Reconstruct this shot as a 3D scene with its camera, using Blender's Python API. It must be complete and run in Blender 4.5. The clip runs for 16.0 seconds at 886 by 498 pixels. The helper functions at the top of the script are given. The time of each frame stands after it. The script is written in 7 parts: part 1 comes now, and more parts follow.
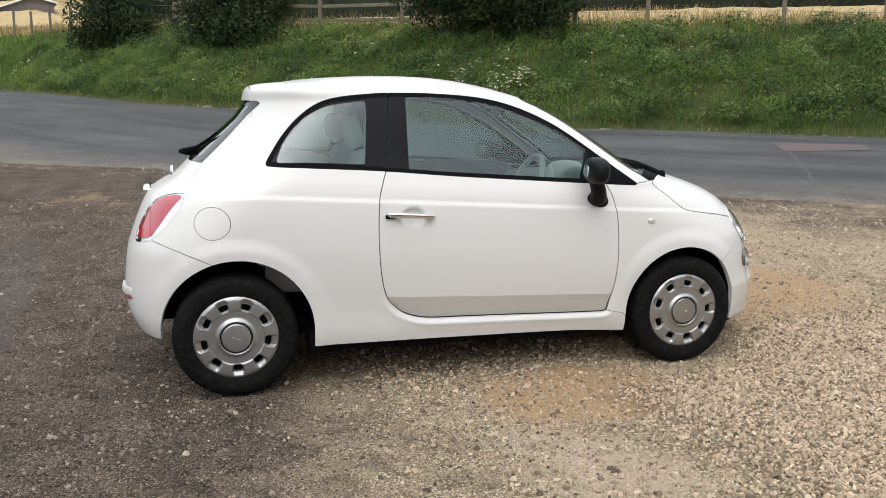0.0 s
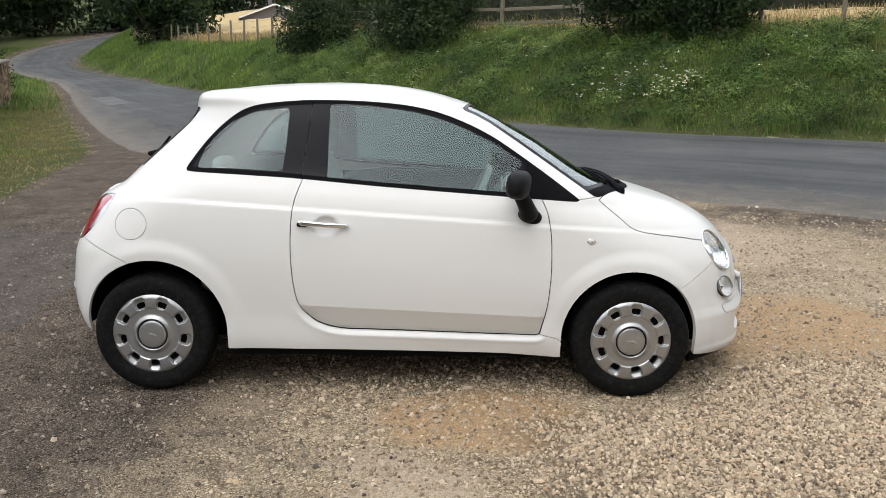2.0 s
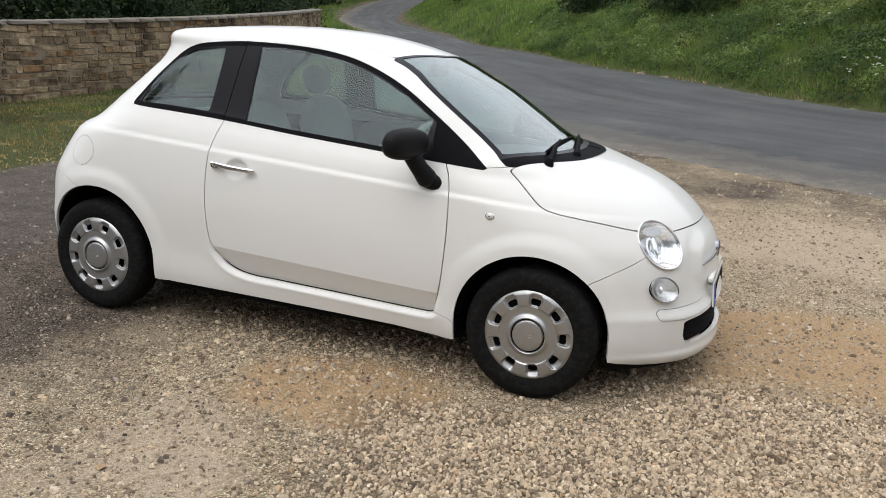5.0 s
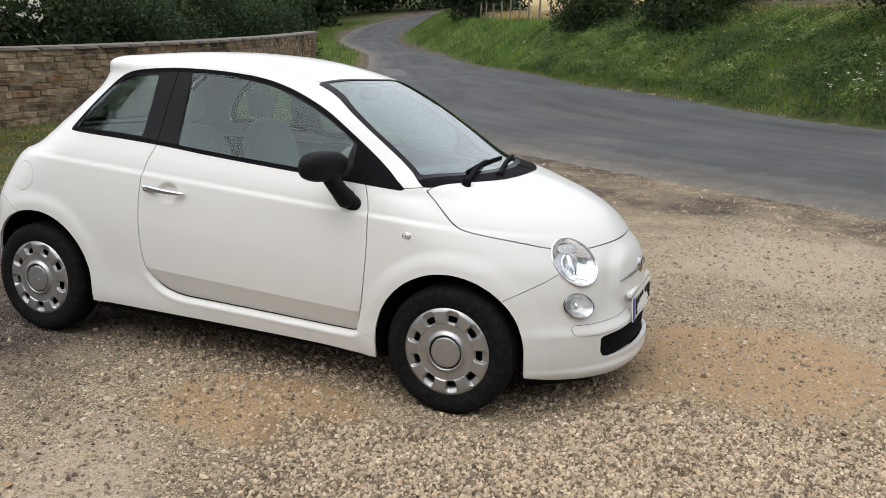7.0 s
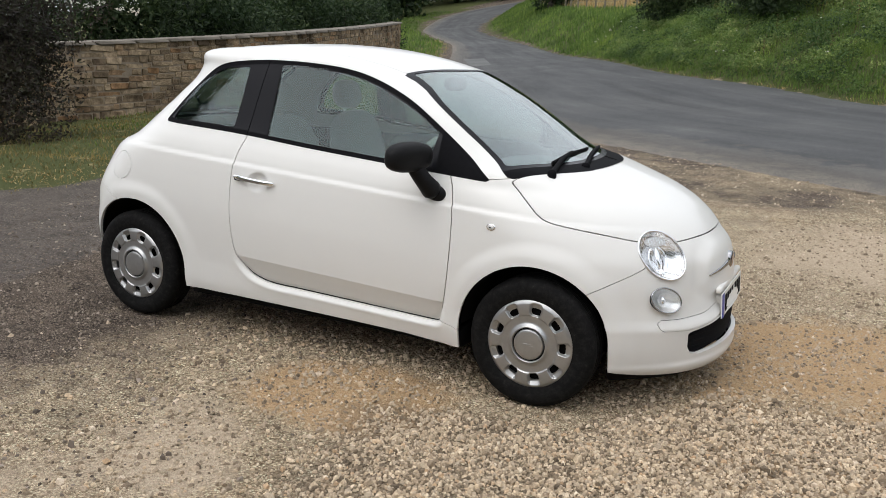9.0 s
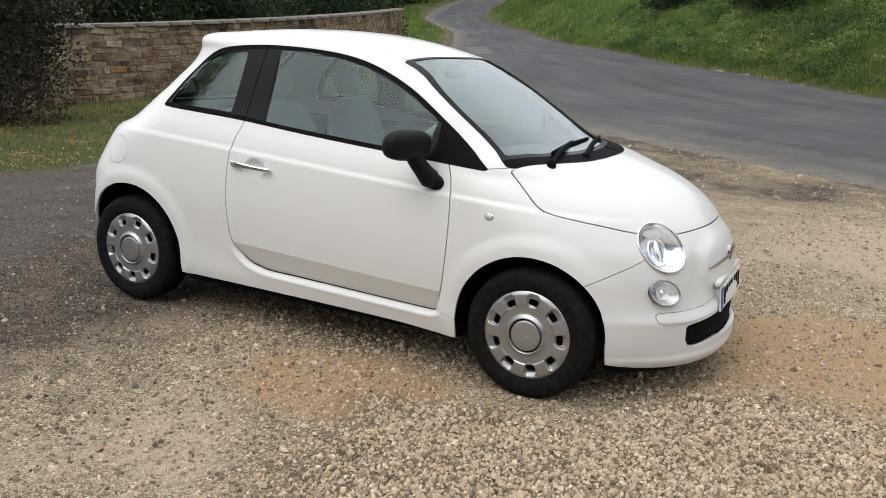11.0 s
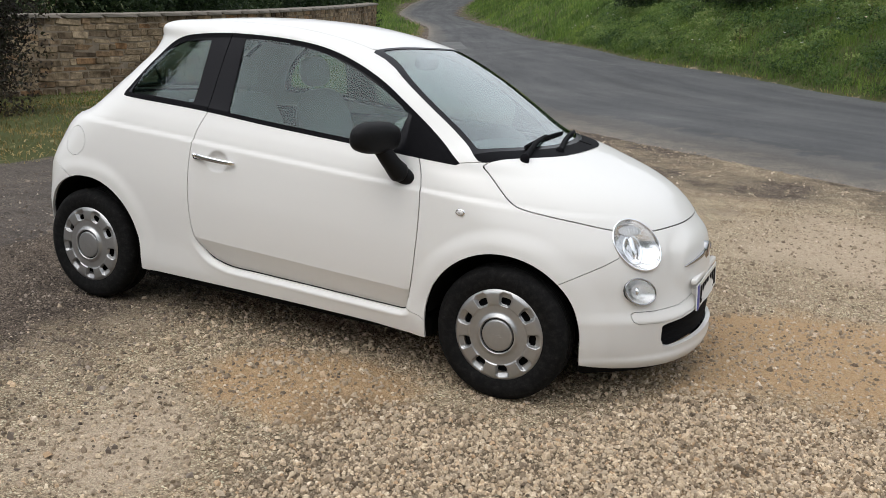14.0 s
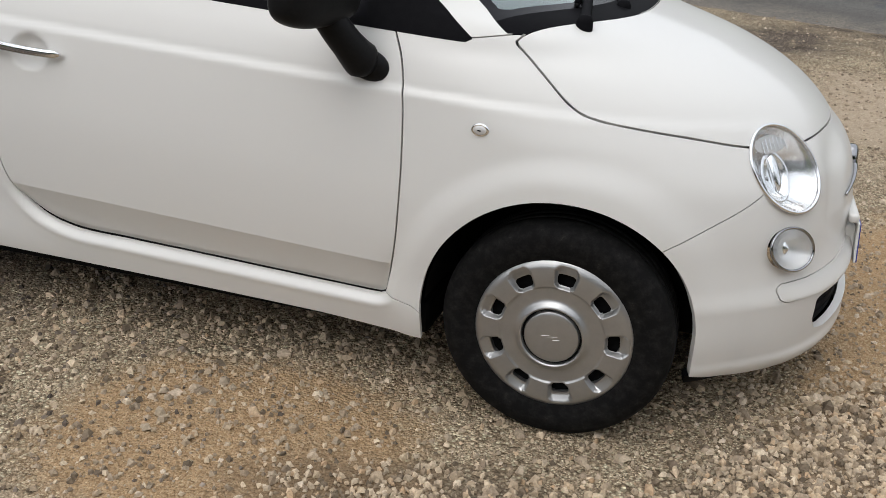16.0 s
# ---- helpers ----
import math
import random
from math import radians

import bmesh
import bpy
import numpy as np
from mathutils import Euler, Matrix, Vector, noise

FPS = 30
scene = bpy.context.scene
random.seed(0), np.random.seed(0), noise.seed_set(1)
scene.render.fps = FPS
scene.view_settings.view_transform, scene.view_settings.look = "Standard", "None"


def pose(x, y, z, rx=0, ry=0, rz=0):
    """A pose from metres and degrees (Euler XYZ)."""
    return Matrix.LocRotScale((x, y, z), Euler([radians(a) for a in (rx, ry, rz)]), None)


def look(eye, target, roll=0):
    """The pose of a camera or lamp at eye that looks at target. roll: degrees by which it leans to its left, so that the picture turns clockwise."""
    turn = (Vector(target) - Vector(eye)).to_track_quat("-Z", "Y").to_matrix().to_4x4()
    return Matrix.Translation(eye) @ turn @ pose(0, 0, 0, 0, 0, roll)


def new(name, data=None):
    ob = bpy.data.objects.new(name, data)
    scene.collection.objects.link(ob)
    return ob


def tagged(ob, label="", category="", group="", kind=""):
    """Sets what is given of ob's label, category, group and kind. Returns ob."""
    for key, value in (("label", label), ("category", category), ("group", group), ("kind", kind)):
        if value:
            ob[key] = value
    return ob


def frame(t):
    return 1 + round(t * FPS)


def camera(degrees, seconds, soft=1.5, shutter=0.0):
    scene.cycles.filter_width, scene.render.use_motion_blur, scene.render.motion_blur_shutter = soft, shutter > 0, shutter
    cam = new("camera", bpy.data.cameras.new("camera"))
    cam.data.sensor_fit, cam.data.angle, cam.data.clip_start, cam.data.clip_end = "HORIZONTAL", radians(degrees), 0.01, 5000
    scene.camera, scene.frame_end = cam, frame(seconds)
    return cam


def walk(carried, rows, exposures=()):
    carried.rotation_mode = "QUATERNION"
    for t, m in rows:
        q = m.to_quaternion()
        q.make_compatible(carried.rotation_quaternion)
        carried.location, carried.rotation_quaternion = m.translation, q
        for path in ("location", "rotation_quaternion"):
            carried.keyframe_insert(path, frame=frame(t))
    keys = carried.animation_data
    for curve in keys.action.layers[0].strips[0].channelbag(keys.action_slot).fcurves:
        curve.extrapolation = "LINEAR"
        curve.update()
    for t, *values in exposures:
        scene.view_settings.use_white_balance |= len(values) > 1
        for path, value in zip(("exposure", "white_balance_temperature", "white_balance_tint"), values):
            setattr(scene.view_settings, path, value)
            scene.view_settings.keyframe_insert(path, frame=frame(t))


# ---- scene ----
cam = camera(54.9, 16.0, soft=0.75)
PATH = [
    (0, (-1.188, -4.704, 1.384), (-0.691, -2.799, 1.032), 0.1),
    (0.5, (-0.894, -4.734, 1.408), (-0.457, -2.815, 1.052), 1.4),
    (1, (-0.493, -4.773, 1.421), (-0.202, -2.825, 1.071), 0.4),
    (1.5, (-0.138, -4.674, 1.437), (0.004, -2.708, 1.1), 0.1),
    (2, (0.259, -4.745, 1.419), (0.251, -2.776, 1.069), 0.5),
    (2.5, (0.579, -4.636, 1.4), (0.459, -2.676, 1.02), 1.5),
    (3, (0.918, -4.555, 1.418), (0.631, -2.618, 1.01), 1.1),
    (3.5, (1.245, -4.511, 1.432), (0.894, -2.588, 1.013), 2.3),
    (3.7, (1.346, -4.441, 1.406), (0.961, -2.524, 0.983), 2.7),
    (5.8, (2.328, -4.048, 1.448), (1.542, -2.267, 0.985), 3.5),
    (6, (2.375, -4.044, 1.454), (1.614, -2.25, 1.006), 3.4),
    (6.5, (2.4, -4.032, 1.461), (1.704, -2.203, 1.046), 2.8),
    (7, (2.385, -4.042, 1.462), (1.674, -2.219, 1.047), 2.8),
    (7.5, (2.378, -4.06, 1.465), (1.593, -2.277, 1.009), 2.3),
    (8, (2.369, -4.057, 1.464), (1.501, -2.31, 1.023), 1.9),
    (10.3, (2.369, -4.026, 1.467), (1.479, -2.295, 1.007), 2.8),
    (10.5, (2.36, -4.023, 1.464), (1.459, -2.303, 0.989), 2.9),
    (11, (2.362, -4.012, 1.464), (1.488, -2.276, 0.991), 3.1),
    (11.5, (2.36, -4.002, 1.46), (1.504, -2.255, 0.998), 3.2),
    (12, (2.349, -4.005, 1.456), (1.494, -2.258, 0.993), 3.5),
    (12.5, (2.349, -4.009, 1.459), (1.472, -2.268, 1.015), 3.3),
    (13, (2.35, -3.999, 1.46), (1.464, -2.259, 1.031), 3.2),
    (13.5, (2.358, -3.969, 1.458), (1.483, -2.225, 1.015), 3.2),
    (14, (2.325, -3.898, 1.438), (1.507, -2.137, 0.96), 3.7),
    (14.1, (2.263, -3.862, 1.437), (1.469, -2.094, 0.944), 3.9),
    (14.5, (2.106, -3.64, 1.38), (1.422, -1.85, 0.808), 6.1),
    (15, (1.936, -3.319, 1.329), (1.281, -1.559, 0.641), 6.8),
    (15.5, (1.69, -2.961, 1.318), (0.991, -1.25, 0.555), 5.6),
    (16, (1.46, -2.589, 1.256), (0.885, -0.839, 0.476), 2.2),
]
walk(cam, [(t, look(eye, target, roll)) for t, eye, target, roll in PATH], [(0, 0.22), (2, 0.2), (6, 0.1), (13.6, 0.11), (14.5, -0.08), (15, -0.1), (16, -0.12)])

# ---- sky and sun ----
world = bpy.data.worlds.new("overcast_sky")
scene.world = world
world.use_nodes = True
wn, wl = world.node_tree.nodes, world.node_tree.links
sky = wn.new("ShaderNodeTexSky")
sky.sky_type, sky.sun_disc = "NISHITA", False
sky.sun_elevation, sky.sun_rotation = radians(52), radians(200)
sky.air_density, sky.dust_density, sky.ozone_density = 1.0, 4.0, 1.0
pale = wn.new("ShaderNodeHueSaturation")
pale.inputs["Saturation"].default_value = 0.22
wl.new(sky.outputs[0], pale.inputs["Color"])
veil = wn.new("ShaderNodeMix")
veil.data_type = "RGBA"
veil.inputs[0].default_value = 0.7
veil.inputs[7].default_value = (3.28, 3.45, 3.72, 1)
wl.new(pale.outputs[0], veil.inputs[6])
wl.new(veil.outputs[2], wn["Background"].inputs["Color"])
# an overcast sky is brighter overhead than along the horizon
where = wn.new("ShaderNodeTexCoord")
axes = wn.new("ShaderNodeSeparateXYZ")
wl.new(where.outputs["Generated"], axes.inputs[0])
rise = wn.new("ShaderNodeMapRange")
rise.inputs["From Min"].default_value, rise.inputs["From Max"].default_value = 0.0, 1.0
rise.inputs["To Min"].default_value, rise.inputs["To Max"].default_value = 0.232, 0.42
wl.new(axes.outputs["Z"], rise.inputs["Value"])
wl.new(rise.outputs[0], wn["Background"].inputs["Strength"])
sun = new("sun", bpy.data.lights.new("sun", "SUN"))
sun.data.energy, sun.data.angle, sun.data.color = 0.35, radians(40), (1.0, 0.96, 0.9)
sun.matrix_world = look((1, 1.5, 20), (0, 0, 0))

# ---- materials ----
def material(name, color=(0.5, 0.5, 0.5), rough=0.5, metal=0.0, coat=0.0, spec=0.5):
    m = bpy.data.materials.new(name)
    m.use_nodes = True
    b = m.node_tree.nodes["Principled BSDF"]
    b.inputs["Base Color"].default_value = (*color, 1)
    b.inputs["Roughness"].default_value = rough
    b.inputs["Metallic"].default_value = metal
    b.inputs["Coat Weight"].default_value = coat
    b.inputs["Coat Roughness"].default_value = 0.03
    b.inputs["Specular IOR Level"].default_value = spec
    return m


def node(m, kind, **inputs):
    n = m.node_tree.nodes.new(kind)
    for key, value in inputs.items():
        n.inputs[key.replace("_", " ")].default_value = value
    return n


def wire(m, a, b):
    m.node_tree.links.new(a, b)


def shader(m):
    return m.node_tree.nodes["Principled BSDF"]


def coords(m, scale=1.0, kind="Object"):
    c = m.node_tree.nodes.new("ShaderNodeTexCoord")
    g = m.node_tree.nodes.new("ShaderNodeMapping")
    g.inputs["Scale"].default_value = (scale, scale, scale) if not hasattr(scale, "__len__") else scale
    wire(m, c.outputs[kind], g.inputs["Vector"])
    return g.outputs["Vector"]


def noise_node(m, vec, scale, detail=4.0, rough=0.6):
    n = node(m, "ShaderNodeTexNoise", Scale=scale, Detail=detail, Roughness=rough)
    wire(m, vec, n.inputs["Vector"])
    return n.outputs["Fac"]


def ramp(m, fac, stops):
    r = m.node_tree.nodes.new("ShaderNodeValToRGB")
    el = r.color_ramp.elements
    while len(el) < len(stops):
        el.new(0.5)
    for e, (p, c) in zip(el, stops):
        e.position, e.color = p, (*c, 1) if len(c) == 3 else c
    wire(m, fac, r.inputs["Fac"])
    return r.outputs["Color"]


def mix(m, fac, a, b, mode="MIX"):
    x = m.node_tree.nodes.new("ShaderNodeMix")
    x.data_type, x.blend_type = "RGBA", mode
    for slot, v in ((0, fac), (6, a), (7, b)):
        if hasattr(v, "links"):
            wire(m, v, x.inputs[slot])
        elif slot == 0:
            x.inputs[0].default_value = v
        else:
            x.inputs[slot].default_value = (*v, 1)
    return x.outputs[2]


def bump(m, height, strength, distance):
    b = node(m, "ShaderNodeBump", Strength=strength, Distance=distance)
    wire(m, height, b.inputs["Height"])
    wire(m, b.outputs["Normal"], shader(m).inputs["Normal"])


def grained(m, a, b, scale, amount=0.2, depth=0.002, big=None):
    """Colour that wanders from a to b in grain and in broad patches, with fine relief."""
    v = coords(m)
    fine, broad = noise_node(m, v, scale), noise_node(m, v, big or scale / 12)
    c = mix(m, 0.5, ramp(m, fine, [(0.3, a), (0.7, b)]), ramp(m, broad, [(0.3, a), (0.7, b)]))
    wire(m, c, shader(m).inputs["Base Color"])
    bump(m, fine, amount, depth)
    return m


# ---- mesh tools ----
def mesh_object(name, verts, faces, mat, parent=None, label="", normals=None, smooth=True):
    me = bpy.data.meshes.new(name)
    me.from_pydata([tuple(v) for v in np.asarray(verts, float)], [], [tuple(int(i) for i in f) for f in faces])
    me.polygons.foreach_set("use_smooth", [smooth] * len(me.polygons))
    if normals is not None:
        me.normals_split_custom_set_from_vertices([tuple(n) for n in np.asarray(normals, float)])
    me.materials.append(mat)
    me.update()
    ob = new(name, me)
    ob.parent = parent
    return tagged(ob, label)


def part(name, bm, mat, parent, label="", smooth=False):
    """Links a bmesh as one mesh object under a thing or under a part."""
    me = bpy.data.meshes.new(name)
    bm.normal_update()
    bm.to_mesh(me)
    bm.free()
    if smooth:
        me.polygons.foreach_set("use_smooth", [True] * len(me.polygons))
    me.materials.append(mat)
    ob = new(name, me)
    ob.parent = parent
    return tagged(ob, label)


def thing(name, m, label, category, group="", kind=""):
    e = new(name)
    e.empty_display_size = 0.1
    e.matrix_world = m
    return tagged(e, label, category, group, kind)


def box_bm(size, at=(0, 0, 0), bevel=0.0, bm=None, rot=None, segments=2):
    out = bm or bmesh.new()
    b = bmesh.new()
    bmesh.ops.create_cube(b, size=1, matrix=Matrix.Diagonal((*size, 1)))
    if bevel:
        bmesh.ops.bevel(b, geom=b.edges[:], offset=bevel, segments=segments, affect="EDGES", profile=0.5)
    bmesh.ops.transform(b, matrix=Matrix.Translation(at) @ (rot or Matrix()), verts=b.verts)
    tmp = bpy.data.meshes.new("tmp")
    b.to_mesh(tmp)
    b.free()
    out.from_mesh(tmp)
    bpy.data.meshes.remove(tmp)
    return out


def tube(points, radius, sides=10, caps=True):
    """Verts and faces of a round tube along points; radius may be a list."""
    p = np.asarray(points, float)
    r = np.full(len(p), radius) if np.isscalar(radius) else np.asarray(radius, float)
    tangent = np.gradient(p, axis=0)
    tangent /= np.linalg.norm(tangent, axis=1)[:, None] + 1e-12
    side = np.cross(tangent[0], (0, 0, 1.0))
    if np.linalg.norm(side) < 0.1:
        side = np.cross(tangent[0], (1.0, 0, 0))
    verts = []
    for i in range(len(p)):
        side = side - tangent[i] * side.dot(tangent[i])
        side /= np.linalg.norm(side)
        up = np.cross(side, tangent[i])
        for k in range(sides):
            a = 2 * math.pi * k / sides
            verts.append(p[i] + r[i] * (math.cos(a) * side + math.sin(a) * up))
    faces = [(i * sides + k, i * sides + (k + 1) % sides, (i + 1) * sides + (k + 1) % sides, (i + 1) * sides + k)
             for i in range(len(p) - 1) for k in range(sides)]
    if caps:
        faces += [tuple(range(sides))[::-1], tuple(range((len(p) - 1) * sides, len(p) * sides))]
    return verts, faces


def lathe(profile, sides=64, axis="y"):
    """Verts and faces of (radius, along) pairs turned round an axis."""
    verts, n = [], len(profile)
    for k in range(sides):
        a = 2 * math.pi * k / sides
        for r, d in profile:
            u, v = r * math.cos(a), r * math.sin(a)
            verts.append((u, d, v) if axis == "y" else (u, v, d) if axis == "z" else (d, u, v))
    faces = [(k * n + i, k * n + i + 1, (k + 1) % sides * n + i + 1, (k + 1) % sides * n + i) for k in range(sides) for i in range(n - 1)]
    return verts, faces


def lerp_table(x, table):
    """Monotone smooth interpolation through (x, y) pairs."""
    px, py = np.array([t[0] for t in table], float), np.array([t[1] for t in table], float)
    h, d = np.diff(px), np.diff(py) / np.diff(px)
    m = np.zeros(len(px))
    m[0], m[-1] = d[0], d[-1]
    for i in range(1, len(px) - 1):
        if d[i - 1] * d[i] > 0:
            w1, w2 = 2 * h[i] + h[i - 1], h[i] + 2 * h[i - 1]
            m[i] = (w1 + w2) / (w1 / d[i - 1] + w2 / d[i])
    x = np.asarray(x, float)
    xc = np.clip(x, px[0], px[-1])
    i = np.clip(np.searchsorted(px, xc) - 1, 0, len(h) - 1)
    t = (xc - px[i]) / h[i]
    return ((1 + 2 * t) * (1 - t) ** 2 * py[i] + t * (1 - t) ** 2 * h[i] * m[i] + t * t * (3 - 2 * t) * py[i + 1] + t * t * (t - 1) * h[i] * m[i + 1])


def smoothstep(a, b, x):
    t = np.clip((np.asarray(x, float) - a) / (b - a), 0, 1)
    return t * t * (3 - 2 * t)


def rounded(points, closed=True, steps=6):
    """A Catmull-Rom curve through the points."""
    p = np.asarray(points, float)
    n, out = len(p), []
    for i in range(n if closed else n - 1):
        a, b, c, d = (p[(i + k) % n] if closed else p[min(max(i + k, 0), n - 1)] for k in (-1, 0, 1, 2))
        for t in np.arange(steps) / steps:
            out.append(0.5 * (2 * b + (c - a) * t + (2 * a - 5 * b + 4 * c - d) * t * t + (3 * b - a - 3 * c + d) * t ** 3))
    if not closed:
        out.append(p[-1])
    return np.array(out)


def signed(poly, q):
    """Signed distance of the points q to a closed polygon, negative inside."""
    q, poly = np.asarray(q, float), np.asarray(poly, float)
    best, inside = np.full(len(q), 1e9), np.zeros(len(q), bool)
    for a, b in zip(poly, np.roll(poly, -1, 0)):
        e, w = b - a, q - a
        t = np.clip((w @ e) / (e @ e + 1e-12), 0, 1)
        best = np.minimum(best, np.linalg.norm(w - t[:, None] * e, axis=1))
        crosses = (a[1] <= q[:, 1]) != (b[1] <= q[:, 1])
        with np.errstate(divide="ignore", invalid="ignore"):
            inside ^= crosses & (q[:, 0] < a[0] + (q[:, 1] - a[1]) / (b[1] - a[1] + 1e-15) * e[0])
    return np.where(inside, -best, best)


def cut(shell, f):
    """The part of a triangle shell (verts, normals, faces) where f, given per vertex, is negative."""
    v, n, t = shell
    f = np.where(np.abs(f) < 1e-6, 1e-6, f)
    ins = f[t] < 0
    count = ins.sum(1)
    keep = [t[count == 3]]
    edges, index = {}, len(v)
    nv, nn = [], []

    def mid(a, b):
        nonlocal index
        key = (a, b) if a < b else (b, a)
        if key not in edges:
            s = f[a] / (f[a] - f[b])
            nv.append(v[a] + s * (v[b] - v[a]))
            nn.append(n[a] + s * (n[b] - n[a]))
            edges[key] = index
            index += 1
        return edges[key]

    made = []
    for tri, k in zip(t[(count == 1) | (count == 2)].tolist(), ins[(count == 1) | (count == 2)].tolist()):
        one = sum(k) == 1
        i = k.index(one)
        a, b, c = tri[i], tri[(i + 1) % 3], tri[(i + 2) % 3]
        ab, ca = mid(a, b), mid(c, a)
        if one:
            made.append((a, ab, ca))
        else:
            made += [(ab, b, c), (ab, c, ca)]
    if made:
        keep.append(np.array(made))
    tt = np.concatenate(keep)
    vv, nn2 = (np.vstack([v, nv]), np.vstack([n, nn])) if nv else (v, n)
    used, inv = np.unique(tt, return_inverse=True)
    return vv[used], nn2[used], inv.reshape(tt.shape)


def edged(shell, depth):
    """Turns the open edges of a shell inwards by depth, so that it shows its thickness."""
    v, n, t = shell
    e = np.sort(np.concatenate([t[:, [0, 1]], t[:, [1, 2]], t[:, [2, 0]]]), 1)
    directed = np.concatenate([t[:, [0, 1]], t[:, [1, 2]], t[:, [2, 0]]])
    _, first, count = np.unique(e, axis=0, return_index=True, return_counts=True)
    rim = directed[first[count == 1]]
    used, inv = np.unique(rim, return_inverse=True)
    inv = inv.reshape(rim.shape)
    unit = n[used] / (np.linalg.norm(n[used], axis=1)[:, None] + 1e-12)
    m, k = len(v), len(used)
    v2 = np.vstack([v, v[used], v[used] - unit * depth])
    quad = np.stack([m + inv[:, 1], m + inv[:, 0], m + k + inv[:, 0], m + k + inv[:, 1]], 1)
    return v2, np.vstack([n, np.zeros((2 * k, 3))]), [tuple(x) for x in t] + [tuple(x) for x in quad]


def vertex_normals(v, t):
    fn = np.cross(v[t[:, 1]] - v[t[:, 0]], v[t[:, 2]] - v[t[:, 0]])
    n = np.zeros_like(v)
    for i in range(3):
        np.add.at(n, t[:, i], fn)
    return n / (np.linalg.norm(n, axis=1)[:, None] + 1e-12)

PAINT = material("white_paint", (0.67, 0.66, 0.635), 0.4, coat=0.5, spec=0.15)
grain = noise_node(PAINT, coords(PAINT), 900.0, 2.0)
wire(PAINT, mix(PAINT, noise_node(PAINT, coords(PAINT), 3.0), (0.68, 0.67, 0.645), (0.66, 0.65, 0.625)), shader(PAINT).inputs["Base Color"])
bump(PAINT, grain, 0.02, 0.0003)
BLACK_TRIM = grained(material("black_trim", (0.01, 0.01, 0.011), 0.6, spec=0.02), (0.005, 0.005, 0.006), (0.009, 0.009, 0.010), 600.0, 0.1, 0.0005)
BLACK_GLOSS = material("black_gloss", (0.008, 0.008, 0.010), 0.25, spec=0.12)
PRINTED = material("printed_glass_edge", (0.012, 0.012, 0.014), 0.08, spec=0.5)
GAP = material("seam_black", (0.008, 0.008, 0.008), 0.9, spec=0.03)
MATT_BLACK = material("matt_black_plastic", (0.008, 0.008, 0.009), 0.8, spec=0.05)
CHROME = material("chrome", (0.82, 0.82, 0.83), 0.06, 1.0)
# chrome with a lowered colour, for the dark ground it would mirror on the nose
DARKENED_CHROME = material("darkened_chrome", (0.34, 0.34, 0.35), 0.1, 1.0)
REFLECTOR = material("reflector", (0.85, 0.85, 0.86), 0.14, 1.0)
RUBBER = material("tyre_rubber", (0.01, 0.01, 0.01), 0.75, spec=0.08)
rubber_v = coords(RUBBER)
dusty_r = ramp(RUBBER, noise_node(RUBBER, rubber_v, 38.0, 8.0, 0.75), [(0.45, (0.006, 0.006, 0.006)), (0.62, (0.014, 0.0135, 0.013)), (0.78, (0.045, 0.041, 0.036))])
wire(RUBBER, dusty_r, shader(RUBBER).inputs["Base Color"])
bump(RUBBER, noise_node(RUBBER, rubber_v, 120.0), 0.3, 0.001)
SILVER = grained(material("silver_wheel_paint", (0.5, 0.5, 0.5), 0.32, 0.8), (0.36, 0.36, 0.357), (0.43, 0.43, 0.425), 40.0, 0.05, 0.0004)


def glass_material(name, tint, rough=0.0, ior=1.52):
    m = material(name, tint, rough)
    shader(m).inputs["Transmission Weight"].default_value = 1.0
    shader(m).inputs["IOR"].default_value = ior
    return m


GLASS = glass_material("window_glass", (0.74, 0.90, 0.885), 0.0, 1.95)
CLEAR = glass_material("clear_lens", (0.97, 0.98, 0.98))
SIDE_GLASS = glass_material("side_glass", (0.53, 0.705, 0.695), 0.0, 1.53)

# ---- lie of the land ----
FOOT = rounded([(60, -24), (40, -11), (22, 0.8), (14, 5.6), (10.2, 8.2), (7.6, 10.1), (4.5, 11.8), (2.0, 14.2), (-0.2, 17.2), (-3.5, 20.9), (-9.2, 30.5), (-17, 43.8), (-22, 52), (-29, 65), (-34, 78), (-36, 90), (-33, 104), (-26, 122), (-14, 146)], False, 8)
NEAR = rounded([(52, -32), (36, -18.5), (18, -6.2), (9, 0.5), (5.7, 2.95), (4.4, 3.75), (3.1, 4.7), (0.4, 6.3), (-2.3, 8.0), (-4.6, 9.4), (-6.6, 12.3), (-11.4, 22.4), (-20.3, 40.8), (-28, 53), (-36, 66), (-42, 80), (-44, 92), (-41, 106), (-34, 124), (-22, 150)], False, 8)
VERGE = rounded([(-8.5, -9), (-6.2, -4), (-5.3, -1), (-4.9, 1.1), (-4.8, 2.2), (-5.2, 5.8), (-5.5, 7.6), (-6.0, 10.2), (-7.6, 13.6), (-11.9, 22.6), (-20.8, 41), (-28.6, 53.3), (-36.6, 66.3), (-42.8, 80), (-45, 92)], False, 6)


def side_of(line, x, y):
    """Signed distance to a line across the plan: positive to the right of its way."""
    q = np.stack([np.ravel(x), np.ravel(y)], 1).astype(float)
    best, sign = np.full(len(q), 1e9), np.ones(len(q))
    for a, b in zip(line[:-1], line[1:]):
        e, w = b - a, q - a
        t = np.clip((w @ e) / (e @ e), 0, 1)
        d = np.linalg.norm(w - t[:, None] * e, axis=1)
        closer = d < best
        best = np.where(closer, d, best)
        sign = np.where(closer, np.sign(w[:, 0] * e[1] - w[:, 1] * e[0]), sign)
    return (best * sign).reshape(np.shape(x))


